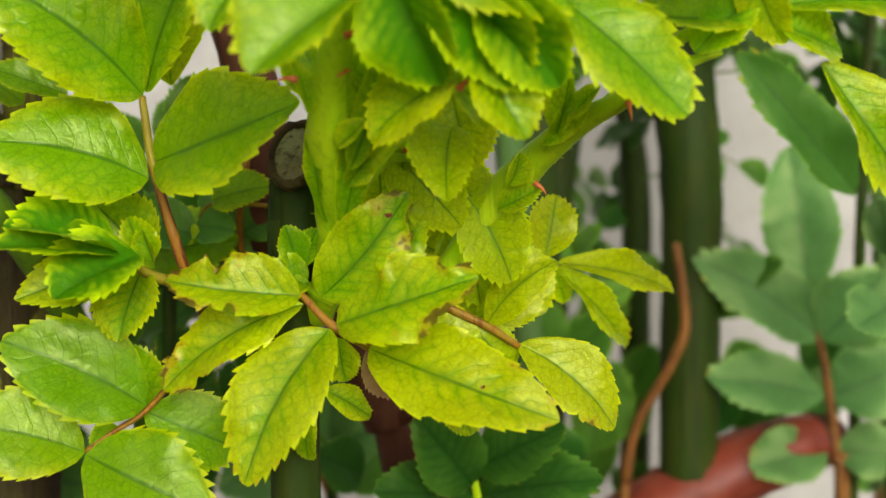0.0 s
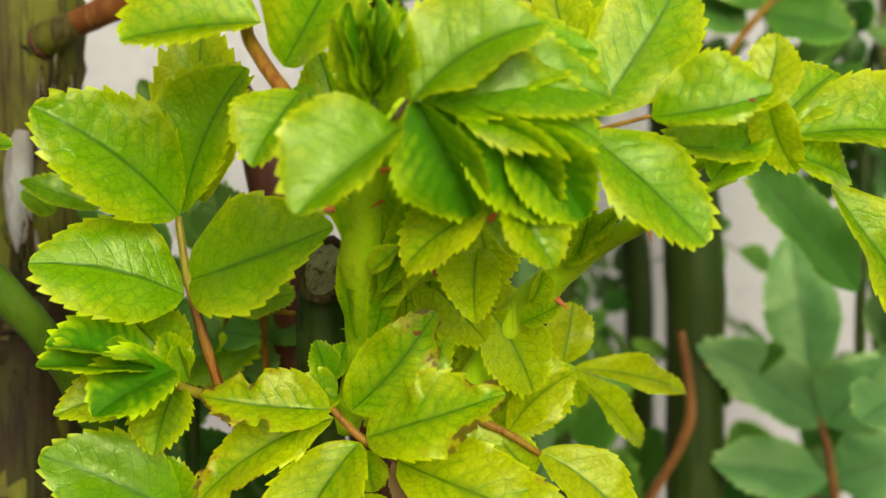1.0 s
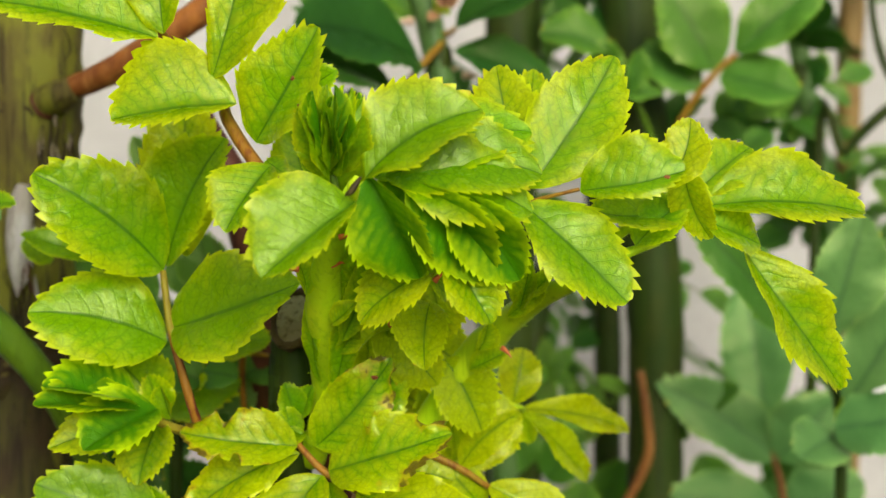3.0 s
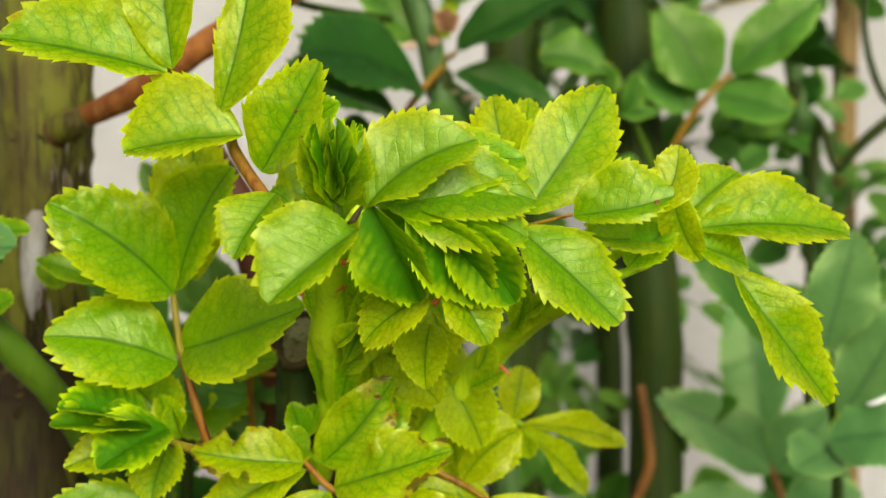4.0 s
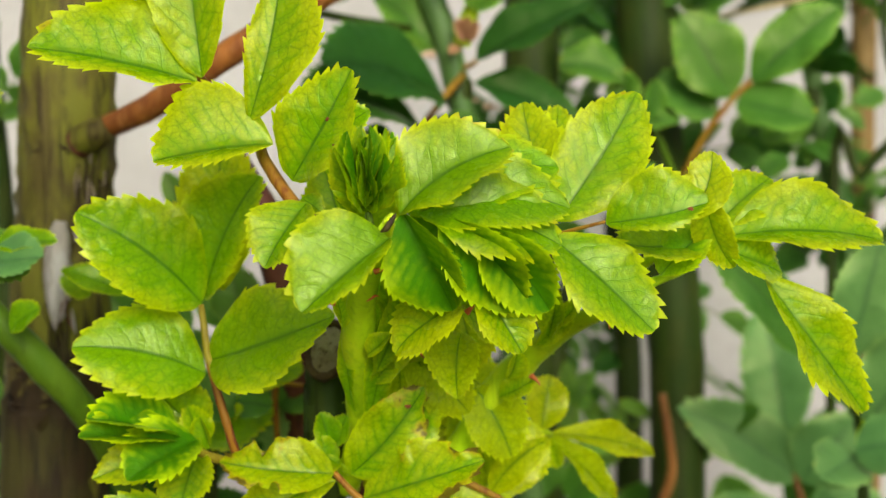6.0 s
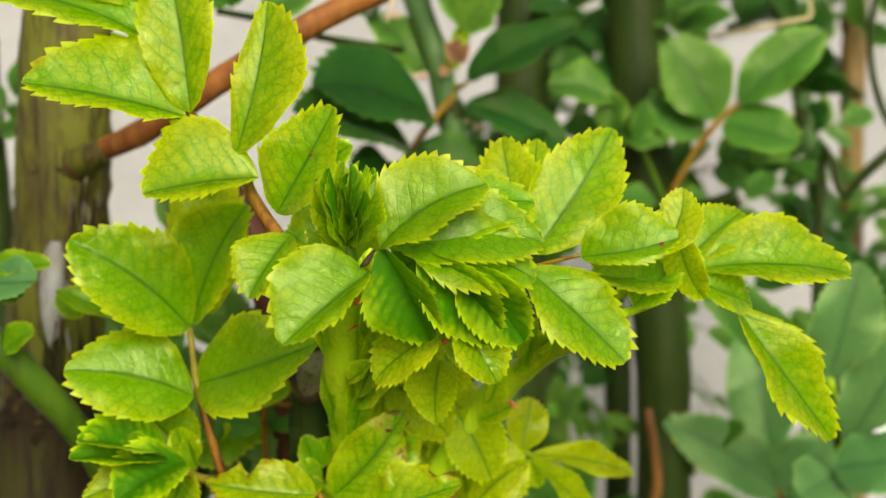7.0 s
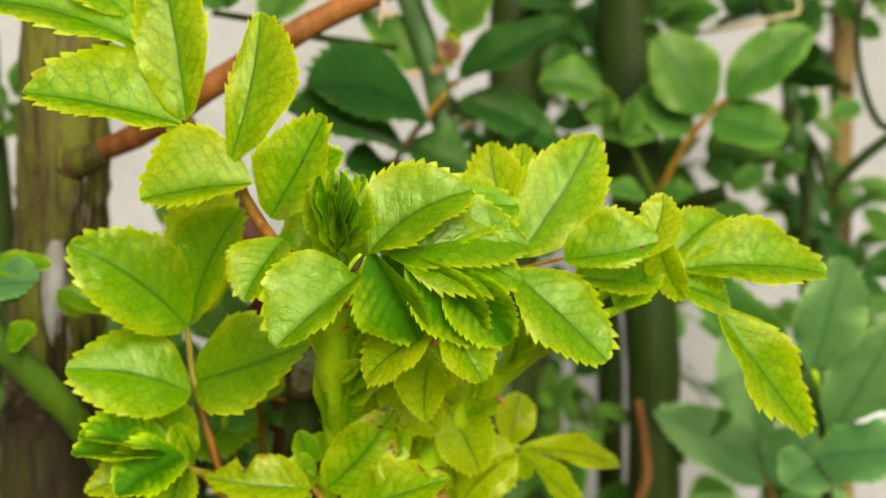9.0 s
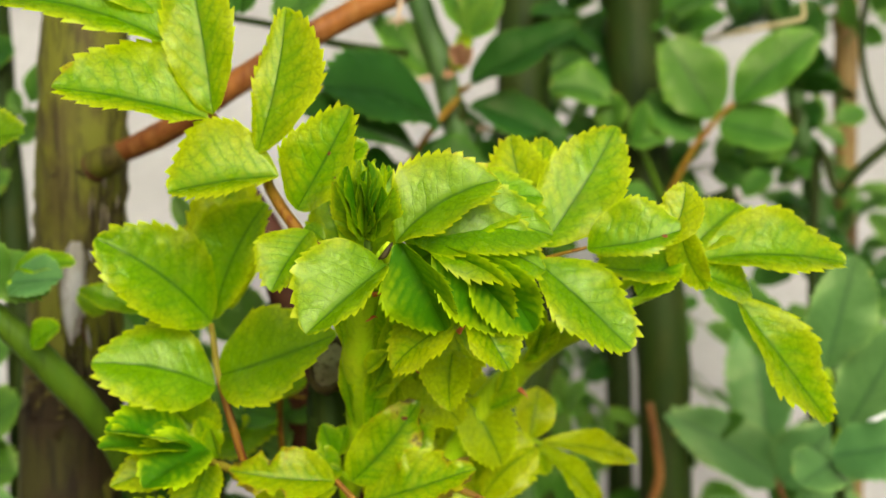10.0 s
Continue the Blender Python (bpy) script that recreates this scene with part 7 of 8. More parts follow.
tube("bark_strip", OLD_BARK, trunk, [(-111.2, 409.9, 665.3, 0.1), (-110.7, 410.3, 660.4, 0.4), (-110.9, 410.2, 655.5, 0.7), (-111.0, 410.2, 650.6, 0.1)], 5, 3)
tube("bark_strip", OLD_BARK, trunk, [(-106.4, 414.7, 679.9, 0.1), (-105.6, 417.4, 674.3, 0.5), (-106.2, 415.9, 668.7, 0.5), (-105.7, 418.2, 663.0, 0.1)], 5, 3)
tube("bark_strip", CUT_WOOD, trunk, [(-110.9, 409.8, 682.3, 0.1), (-111.4, 409.6, 676.9, 0.5), (-110.5, 410.2, 671.5, 0.4), (-110.7, 410.2, 666.1, 0.1)], 5, 3)
tube("bark_strip", OLIVE_BARK, trunk, [(-106.1, 415.0, 688.4, 0.1), (-106.3, 414.8, 681.7, 0.6), (-106.1, 415.6, 675.0, 0.6), (-105.8, 417.2, 668.3, 0.1)], 5, 3)
tube("bark_strip", OLIVE_BARK, trunk, [(-113.7, 408.5, 693.3, 0.1), (-113.1, 408.7, 689.8, 0.5), (-113.0, 408.8, 686.3, 0.4), (-113.7, 408.6, 682.8, 0.1)], 5, 3)
tube("bark_strip", CUT_WOOD, trunk, [(-109.3, 410.8, 686.1, 0.1), (-109.0, 411.2, 681.7, 0.7), (-109.3, 411.0, 677.3, 0.5), (-110.1, 410.5, 672.9, 0.1)], 5, 3)
tube("bark_strip", OLIVE_BARK, trunk, [(-109.5, 410.6, 690.0, 0.1), (-108.8, 411.3, 683.2, 0.6), (-109.8, 410.7, 676.4, 0.4), (-110.0, 410.6, 669.7, 0.1)], 5, 3)
tube("bark_strip", OLIVE_BARK, trunk, [(-114.2, 408.5, 671.2, 0.1), (-113.6, 408.8, 667.0, 0.6), (-113.4, 408.9, 662.7, 0.6), (-113.4, 408.9, 658.5, 0.1)], 5, 3)
tube("bark_strip", OLIVE_BARK, trunk, [(-112.5, 409.0, 686.5, 0.1), (-111.2, 409.6, 684.2, 0.5), (-111.5, 409.5, 681.8, 0.4), (-111.6, 409.5, 679.5, 0.1)], 5, 3)
tube("bark_strip", OLD_BARK, trunk, [(-112.0, 409.2, 683.8, 0.1), (-112.2, 409.2, 676.9, 0.4), (-112.0, 409.4, 670.1, 0.6), (-112.1, 409.4, 663.2, 0.1)], 5, 3)
tube("bark_strip", OLIVE_BARK, trunk, [(-107.0, 413.9, 672.5, 0.1), (-108.0, 412.6, 666.3, 0.7), (-107.3, 413.8, 660.2, 0.5), (-107.4, 413.9, 654.0, 0.1)], 5, 3)
tube("bark_strip", CUT_WOOD, trunk, [(-109.3, 410.6, 699.1, 0.1), (-109.6, 410.4, 696.8, 0.5), (-109.9, 410.2, 694.4, 0.6), (-109.7, 410.4, 692.0, 0.1)], 5, 3)
tube("bark_strip", OLD_BARK, trunk, [(-111.9, 409.3, 684.4, 0.1), (-112.3, 409.2, 678.1, 0.5), (-111.3, 409.7, 671.8, 0.7), (-111.1, 409.9, 665.5, 0.1)], 5, 3)
tube("bark_strip", OLD_BARK, trunk, [(-108.8, 411.4, 682.4, 0.1), (-108.4, 411.9, 676.5, 0.6), (-108.4, 412.1, 670.6, 0.6), (-108.0, 412.7, 664.7, 0.1)], 5, 3)
tube("bark_strip", OLIVE_BARK, trunk, [(-106.4, 414.5, 680.7, 0.1), (-107.1, 413.5, 677.9, 0.7), (-106.4, 414.8, 675.2, 0.6), (-106.4, 415.0, 672.4, 0.1)], 5, 3)
tube("bark_strip", OLD_BARK, trunk, [(-110.0, 410.2, 695.8, 0.1), (-108.9, 411.0, 691.5, 0.5), (-109.6, 410.6, 687.2, 0.7), (-109.0, 411.2, 683.0, 0.1)], 5, 3)
tube("bark_strip", OLIVE_BARK, trunk, [(-114.1, 408.5, 682.8, 0.1), (-114.4, 408.4, 676.9, 0.5), (-114.9, 408.4, 671.1, 0.4), (-114.4, 408.5, 665.3, 0.1)], 5, 3)
tube("bark_strip", CUT_WOOD, trunk, [(-111.2, 409.8, 667.0, 0.1), (-110.0, 410.8, 661.0, 0.6), (-110.9, 410.2, 655.1, 0.4), (-111.2, 410.1, 649.1, 0.1)], 5, 3)
tube("bark_strip", CUT_WOOD, trunk, [(-106.3, 414.4, 690.5, 0.1), (-105.9, 415.3, 687.7, 0.5), (-106.3, 414.6, 684.8, 0.5), (-105.6, 416.7, 682.0, 0.1)], 5, 3)
tube("bark_strip", CUT_WOOD, trunk, [(-113.2, 408.7, 689.5, 0.1), (-113.7, 408.6, 686.1, 0.5), (-113.6, 408.6, 682.7, 0.4), (-113.0, 408.9, 679.3, 0.1)], 5, 3)
tube("bark_strip", OLD_BARK, trunk, [(-110.7, 409.9, 686.8, 0.1), (-110.2, 410.3, 680.4, 0.5), (-110.9, 409.9, 674.0, 0.6), (-110.2, 410.5, 667.6, 0.1)], 5, 3)
tube("bark_strip", OLD_BARK, trunk, [(-105.3, 418.1, 678.6, 0.1), (-105.4, 418.3, 673.4, 0.3), (-105.0, 420.1, 668.1, 0.6), (-105.1, 420.1, 662.8, 0.1)], 5, 3)
tube("bark_strip", OLD_BARK, trunk, [(-107.9, 412.2, 685.8, 0.1), (-107.5, 412.8, 682.1, 0.5), (-107.8, 412.5, 678.4, 0.6), (-107.3, 413.4, 674.7, 0.1)], 5, 3)
tube("bark_strip", OLD_BARK, trunk, [(-105.2, 417.9, 686.7, 0.1), (-105.2, 418.4, 681.0, 0.6), (-104.7, 420.1, 675.3, 0.4), (-105.4, 419.4, 669.6, 0.1)], 5, 3)
tube("bark_strip", OLIVE_BARK, trunk, [(-108.8, 411.4, 682.4, 0.1), (-108.7, 411.6, 676.2, 0.6), (-108.1, 412.4, 669.9, 0.7), (-108.3, 412.3, 663.7, 0.1)], 5, 3)
tube("bark_strip", OLD_BARK, trunk, [(-108.9, 411.4, 676.7, 0.1), (-108.2, 412.1, 674.7, 0.7), (-107.9, 412.6, 672.7, 0.4), (-107.9, 412.7, 670.7, 0.1)], 5, 3)
tube("bark_strip", OLD_BARK, trunk, [(-114.0, 408.5, 686.9, 0.1), (-114.1, 408.5, 682.7, 0.5), (-114.0, 408.6, 678.5, 0.6), (-113.1, 408.9, 674.3, 0.1)], 5, 3)
tube("bark_strip", CUT_WOOD, trunk, [(-109.9, 410.4, 686.5, 0.1), (-110.1, 410.3, 683.2, 0.3), (-110.8, 409.9, 679.8, 0.4), (-110.4, 410.2, 676.5, 0.1)], 5, 3)
tube("bark_flake", GREY_SCAR, trunk, [(-119.7, 407.6, 639.3, 0.2), (-119.5, 407.6, 636.1, 1.0), (-120.9, 407.7, 632.9, 0.2)], 5, 3)
tube("bark_flake", GREY_SCAR, trunk, [(-121.5, 407.9, 664.0, 0.2), (-121.9, 407.9, 661.4, 0.5), (-120.8, 407.7, 658.8, 0.2)], 5, 3)
tube("bark_flake", GREY_SCAR, trunk, [(-118.4, 407.6, 653.9, 0.2), (-118.8, 407.6, 651.2, 0.8), (-117.7, 407.6, 648.5, 0.2)], 5, 3)
tube("bark_flake", GREY_SCAR, trunk, [(-120.4, 407.7, 667.3, 0.2), (-120.2, 407.7, 665.6, 0.7), (-120.6, 407.7, 663.8, 0.2)], 5, 3)
tube("bark_flake", BROWN_BARK, trunk, [(-122.9, 408.1, 664.9, 0.2), (-124.2, 408.4, 661.9, 0.5), (-123.0, 408.1, 659.0, 0.2)], 5, 3)
tube("bark_flake", GREY_SCAR, trunk, [(-115.8, 407.8, 667.6, 0.2), (-114.6, 408.0, 665.4, 0.7), (-114.9, 408.0, 663.1, 0.2)], 5, 3)
tube("bark_flake", BROWN_BARK, trunk, [(-118.3, 407.6, 644.6, 0.2), (-118.1, 407.6, 639.9, 0.5), (-119.3, 407.6, 635.3, 0.2)], 5, 3)
tube("bark_flake", BROWN_BARK, trunk, [(-117.4, 407.7, 638.0, 0.2), (-117.5, 407.7, 634.3, 0.5), (-116.0, 407.9, 630.6, 0.2)], 5, 3)
tube("bark_flake", GREY_SCAR, trunk, [(-119.0, 407.6, 641.8, 0.2), (-118.8, 407.6, 639.8, 0.7), (-118.5, 407.6, 637.7, 0.2)], 5, 3)
tube("bark_flake", GREY_SCAR, trunk, [(-120.8, 407.7, 644.3, 0.2), (-121.3, 407.7, 640.4, 0.6), (-121.3, 407.7, 636.5, 0.2)], 5, 3)
tube("bark_flake", BROWN_BARK, trunk, [(-122.5, 408.0, 669.0, 0.2), (-124.0, 408.4, 666.8, 0.5), (-122.4, 408.0, 664.7, 0.2)], 5, 3)
tube("bark_flake", GREY_SCAR, trunk, [(-120.1, 407.6, 650.8, 0.2), (-122.1, 407.9, 648.5, 0.9), (-120.6, 407.7, 646.2, 0.2)], 5, 3)
tube("bark_flake", BROWN_BARK, trunk, [(-121.1, 407.7, 643.8, 0.2), (-119.8, 407.6, 640.4, 0.6), (-120.3, 407.6, 637.0, 0.2)], 5, 3)
tube("bark_flake", GREY_SCAR, trunk, [(-121.1, 407.8, 659.2, 0.2), (-121.3, 407.8, 655.1, 0.9), (-119.5, 407.6, 651.1, 0.2)], 5, 3)
tube("bark_flake", GREY_SCAR, trunk, [(-120.3, 407.7, 646.7, 0.2), (-119.6, 407.6, 642.2, 0.6), (-118.6, 407.6, 637.6, 0.2)], 5, 3)
tube("bark_flake", BROWN_BARK, trunk, [(-119.0, 407.6, 661.3, 0.2), (-118.8, 407.6, 658.4, 0.5), (-118.7, 407.6, 655.6, 0.2)], 5, 3)
tube("bark_flake", GREY_SCAR, trunk, [(-116.2, 407.8, 638.0, 0.2), (-115.7, 408.0, 633.2, 0.8), (-114.9, 408.2, 628.5, 0.2)], 5, 3)
tube("bark_flake", BROWN_BARK, trunk, [(-121.0, 407.7, 639.4, 0.2), (-120.3, 407.6, 635.3, 0.4), (-121.7, 407.8, 631.2, 0.2)], 5, 3)
tube("bark_flake", GREY_SCAR, trunk, [(-116.8, 407.7, 662.3, 0.2), (-117.8, 407.6, 659.2, 0.6), (-117.2, 407.7, 656.1, 0.2)], 5, 3)
tube("bark_flake", BROWN_BARK, trunk, [(-123.9, 408.2, 643.2, 0.2), (-124.2, 408.3, 639.0, 0.6), (-124.2, 408.3, 634.8, 0.2)], 5, 3)
tube("bark_flake", GREY_SCAR, trunk, [(-119.5, 407.6, 647.0, 0.2), (-119.1, 407.6, 643.1, 0.5), (-119.2, 407.6, 639.2, 0.2)], 5, 3)
tube("bark_flake", GREY_SCAR, trunk, [(-116.3, 407.8, 656.1, 0.2), (-116.8, 407.7, 651.1, 0.6), (-117.3, 407.7, 646.1, 0.2)], 5, 3)
tube("bark_flake", BROWN_BARK, trunk, [(-119.1, 407.6, 666.1, 0.2), (-118.4, 407.6, 663.3, 0.5), (-118.9, 407.6, 660.4, 0.2)], 5, 3)
tube("bark_flake", BROWN_BARK, trunk, [(-122.2, 408.0, 660.2, 0.2), (-122.2, 407.9, 658.4, 0.9), (-122.7, 408.0, 656.7, 0.2)], 5, 3)
tube("bark_flake", GREY_SCAR, trunk, [(-121.6, 407.8, 641.9, 0.2), (-121.5, 407.8, 638.5, 0.6), (-122.7, 407.9, 635.1, 0.2)], 5, 3)
tube("bark_flake", GREY_SCAR, trunk, [(-116.1, 407.8, 647.5, 0.2), (-117.7, 407.6, 644.1, 0.9), (-117.0, 407.7, 640.8, 0.2)], 5, 3)
tube("bark_wart", OLD_BARK, trunk, [(-107.3, 415.3, 662.7, 0.2), (-106.8, 414.9, 661.9, 0.7), (-106.7, 415.3, 661.1, 0.2)], 6, 2)
tube("bark_wart", OLD_BARK, trunk, [(-113.0, 410.6, 592.0, 0.2), (-112.7, 410.2, 591.6, 0.4), (-112.7, 410.6, 591.1, 0.2)], 6, 2)
tube("bark_wart", OLD_BARK, trunk, [(-122.6, 409.1, 697.6, 0.2), (-122.1, 408.7, 696.7, 0.7), (-122.0, 409.1, 695.9, 0.2)], 6, 2)
tube("bark_wart", OLD_BARK, trunk, [(-112.6, 409.9, 667.1, 0.2), (-112.3, 409.5, 666.6, 0.4), (-112.3, 409.9, 666.1, 0.2)], 6, 2)
tube("bark_wart", OLD_BARK, trunk, [(-130.8, 411.0, 587.5, 0.2), (-130.5, 410.6, 587.1, 0.4), (-130.4, 411.0, 586.4, 0.2)], 6, 2)
tube("bark_wart", OLD_BARK, trunk, [(-121.6, 408.6, 601.9, 0.2), (-121.1, 408.2, 601.2, 0.6), (-121.0, 408.6, 600.3, 0.2)], 6, 2)
tube("bark_wart", OLD_BARK, trunk, [(-126.8, 410.1, 669.4, 0.2), (-126.3, 409.7, 668.6, 0.6), (-126.2, 410.1, 667.8, 0.2)], 6, 2)
tube("bark_wart", OLD_BARK, trunk, [(-123.2, 409.0, 656.2, 0.2), (-122.8, 408.6, 655.7, 0.4), (-122.8, 409.0, 655.2, 0.2)], 6, 2)
tube("bark_wart", OLD_BARK, trunk, [(-124.6, 409.4, 662.7, 0.2), (-124.2, 409.0, 662.1, 0.5), (-124.2, 409.4, 661.5, 0.2)], 6, 2)
tube("bark_wart", OLD_BARK, trunk, [(-110.3, 412.8, 599.0, 0.2), (-110.0, 412.4, 598.5, 0.4), (-109.9, 412.8, 597.9, 0.2)], 6, 2)
tube("bark_wart", OLD_BARK, trunk, [(-123.3, 409.1, 667.3, 0.2), (-122.8, 408.7, 666.5, 0.7), (-122.7, 409.1, 665.6, 0.2)], 6, 2)
tube("bark_wart", OLD_BARK, trunk, [(-116.1, 409.2, 607.0, 0.2), (-115.6, 408.8, 606.3, 0.6), (-115.5, 409.2, 605.5, 0.2)], 6, 2)
tube("bark_wart", OLD_BARK, trunk, [(-117.9, 408.7, 623.5, 0.2), (-117.6, 408.3, 623.0, 0.4), (-117.5, 408.7, 622.4, 0.2)], 6, 2)
tube("bark_wart", OLD_BARK, trunk, [(-106.5, 416.5, 668.3, 0.2), (-106.2, 416.1, 667.8, 0.4), (-106.1, 416.5, 667.2, 0.2)], 6, 2)
tube("bark_wart", OLD_BARK, trunk, [(-115.5, 408.9, 676.9, 0.2), (-115.0, 408.5, 676.1, 0.6), (-114.9, 408.9, 675.3, 0.2)], 6, 2)
tube("bark_wart", OLD_BARK, trunk, [(-118.2, 408.8, 587.4, 0.2), (-117.8, 408.4, 586.9, 0.5), (-117.7, 408.8, 586.2, 0.2)], 6, 2)
tube("bark_wart", OLD_BARK, trunk, [(-132.7, 412.1, 598.3, 0.2), (-132.3, 411.7, 597.8, 0.4), (-132.3, 412.1, 597.2, 0.2)], 6, 2)
tube("bark_wart", OLD_BARK, trunk, [(-106.4, 419.6, 582.9, 0.2), (-106.0, 419.2, 582.3, 0.5), (-106.0, 419.6, 581.6, 0.2)], 6, 2)
tube("bark_wart", OLD_BARK, trunk, [(-108.0, 415.8, 621.1, 0.2), (-107.6, 415.4, 620.2, 0.7), (-107.4, 415.8, 619.3, 0.2)], 6, 2)
tube("bark_wart", OLD_BARK, trunk, [(-122.0, 408.8, 645.3, 0.2), (-121.6, 408.4, 644.6, 0.6), (-121.5, 408.8, 643.8, 0.2)], 6, 2)
tube("bark_wart", OLD_BARK, trunk, [(-110.8, 411.6, 630.6, 0.2), (-110.5, 411.2, 630.0, 0.5), (-110.4, 411.6, 629.4, 0.2)], 6, 2)
tube("bark_wart", OLD_BARK, trunk, [(-110.8, 412.3, 602.5, 0.2), (-110.4, 411.9, 601.9, 0.6), (-110.3, 412.3, 601.0, 0.2)], 6, 2)
tube("bark_wart", OLD_BARK, trunk, [(-124.3, 408.9, 591.0, 0.2), (-123.8, 408.5, 590.1, 0.7), (-123.6, 408.9, 589.2, 0.2)], 6, 2)
tube("bark_wart", OLD_BARK, trunk, [(-113.2, 409.6, 672.7, 0.2), (-112.8, 409.2, 672.0, 0.5), (-112.8, 409.6, 671.3, 0.2)], 6, 2)
tube("bark_wart", OLD_BARK, trunk, [(-121.6, 408.7, 635.6, 0.2), (-121.1, 408.3, 634.8, 0.7), (-121.0, 408.7, 634.0, 0.2)], 6, 2)
tube("bark_wart", OLD_BARK, trunk, [(-117.1, 408.8, 633.9, 0.2), (-116.8, 408.4, 633.4, 0.4), (-116.8, 408.8, 632.9, 0.2)], 6, 2)
tube("bark_wart", OLD_BARK, trunk, [(-112.4, 411.1, 593.7, 0.2), (-112.0, 410.7, 593.1, 0.5), (-111.9, 411.1, 592.4, 0.2)], 6, 2)
tube("bark_wart", OLD_BARK, trunk, [(-114.2, 409.2, 692.5, 0.2), (-113.7, 408.8, 691.6, 0.7), (-113.6, 409.2, 690.8, 0.2)], 6, 2)
tube("bark_wart", OLD_BARK, trunk, [(-111.5, 411.8, 591.4, 0.2), (-111.1, 411.4, 590.7, 0.6), (-111.0, 411.8, 589.9, 0.2)], 6, 2)
tube("bark_wart", OLD_BARK, trunk, [(-111.6, 410.7, 646.7, 0.2), (-111.2, 410.3, 646.3, 0.4), (-111.2, 410.7, 645.7, 0.2)], 6, 2)
leaflet(c2, (170.9, 630, 788), (146, 620, 807.5), (0.49, -0.85, 0.19), 31.5, 16, 0.05, 0.05, 0, (0.55, 0, 0), GREEN)
leaflet(c2, (171.2, 650, 791.9), (155.7, 640, 773.8), (-0.07, -0.85, 0.53), 22.3, 16, 0.05, 0.05, 0, (0.3, 0, 0.2), GREEN)
leaflet(c5, (233.2, 660, 742.9), (243.7, 650, 757), (-0.60, -0.79, -0.11), 19.2, 16, 0.05, 0.05, 0, (0.2, 0, 0.2), DARK)
leaflet(c5, (233.8, 690, 795.1), (251.8, 680, 824.8), (-0.37, -0.93, -0.09), 33.1, 16, 0.05, 0.05, 0, (0.2, 0, 0.2), DARK)
leaflet(c5, (225.5, 700, 836), (202.2, 690, 812.7), (-0.11, -0.87, 0.49), 32.7, 16, 0.05, 0.05, 0, (0.2, 0, 0.2), DARK)
leaflet(c2, (154.6, 700, 771.5), (117.7, 690, 802), (0.41, -0.89, 0.20), 45.4, 16, 0.05, 0.05, 0, (0.2, 0, 0.2), DARK)
leaflet(c2, (102.4, 720, 788.6), (86.8, 710, 830.9), (0.20, -0.97, -0.16), 39.4, 16, 0.05, 0.05, 0, (0.2, 0, 0.2), DARK)
leaflet(rose, (6, 300, 656.6), (2.7, 300, 678.7), (0.06, -1.00, 0.01), 19.8, 14, 0.03, 0.02, 0, (0.5, 0, 0))
leaflet(rose, (-4.3, 312, 660.2), (-10.5, 312, 683.1), (0.10, -0.99, 0.03), 19.0, 14, 0.03, 0.02, 0, (0.5, 0, 0))
leaflet(rose, (29.5, 318, 641.9), (34.3, 318, 623.2), (0.09, -1.00, 0.02), 18.3, 14, 0.03, 0.02, 0, (0.8, 0, 0))
leaflet(rose, (20.1, 322, 641.9), (17, 322, 622.9), (-0.06, -1.00, 0.01), 18.3, 14, 0.03, 0.02, 0, (0.8, 0, 0))
tube("bud_husk", DARK_HUSK, rose, [(10.5, 260.0, 661.3, 0.3), (11.8, 259.0, 662.0, 0.8), (12.9, 259.0, 663.5, 0.8), (13.7, 259.5, 664.9, 0.5), (14.2, 260.0, 665.7, 0.2)], 8, 4, "small dry blackish husk")
leaflet(kY, (-102.5, 440, 629.8), (-113.3, 440, 644.1), (0.23, -0.96, 0.17), 17.0, 16, 0.05, 0.02, 0, (0.3, 0, 0.15), GREEN)
leaflet(kY, (-64.9, 440, 629.9), (-72.9, 440, 647.1), (0.19, -0.98, 0.09), 18.0, 16, 0.05, 0.02, 0, (0.3, 0, 0.15), GREEN)
leaflet(kY, (-82.8, 440, 675.5), (-89.3, 440, 691.8), (0.17, -0.98, 0.07), 9.8, 16, 0.05, 0.02, 0, (0.3, 0, 0.15), GREEN)
leaflet(kY, (-55.2, 440, 611.7), (-63.8, 440, 624.6), (0.22, -0.96, 0.15), 14.7, 16, 0.05, 0.02, 0, (0.3, 0, 0.15), DARK)
leaflet(kY, (-96.1, 440, 630.9), (-99.3, 440, 643.8), (0.12, -0.99, 0.03), 12.6, 16, 0.05, 0.02, 0, (0.3, 0, 0.15), DARK)
leaflet(kr2, (181.1, 480, 613.4), (129.3, 455, 664.4), (0.41, -0.91, -0.03), 27.6, 26, 0.05, -0.02, 0, (0.1, 0, 0.45), GREEN, teeth=9)
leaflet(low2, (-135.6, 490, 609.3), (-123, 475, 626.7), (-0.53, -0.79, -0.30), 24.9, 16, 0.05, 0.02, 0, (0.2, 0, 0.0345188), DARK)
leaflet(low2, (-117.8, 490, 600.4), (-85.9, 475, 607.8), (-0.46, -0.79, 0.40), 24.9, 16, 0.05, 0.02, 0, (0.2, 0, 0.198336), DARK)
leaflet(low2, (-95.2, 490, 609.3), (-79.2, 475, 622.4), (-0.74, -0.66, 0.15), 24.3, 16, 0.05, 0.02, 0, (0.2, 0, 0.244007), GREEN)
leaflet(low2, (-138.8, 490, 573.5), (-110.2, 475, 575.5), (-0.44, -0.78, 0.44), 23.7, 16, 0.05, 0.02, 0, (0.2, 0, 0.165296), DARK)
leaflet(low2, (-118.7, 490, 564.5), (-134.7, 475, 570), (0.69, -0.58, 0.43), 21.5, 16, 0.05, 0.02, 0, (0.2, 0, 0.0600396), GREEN)
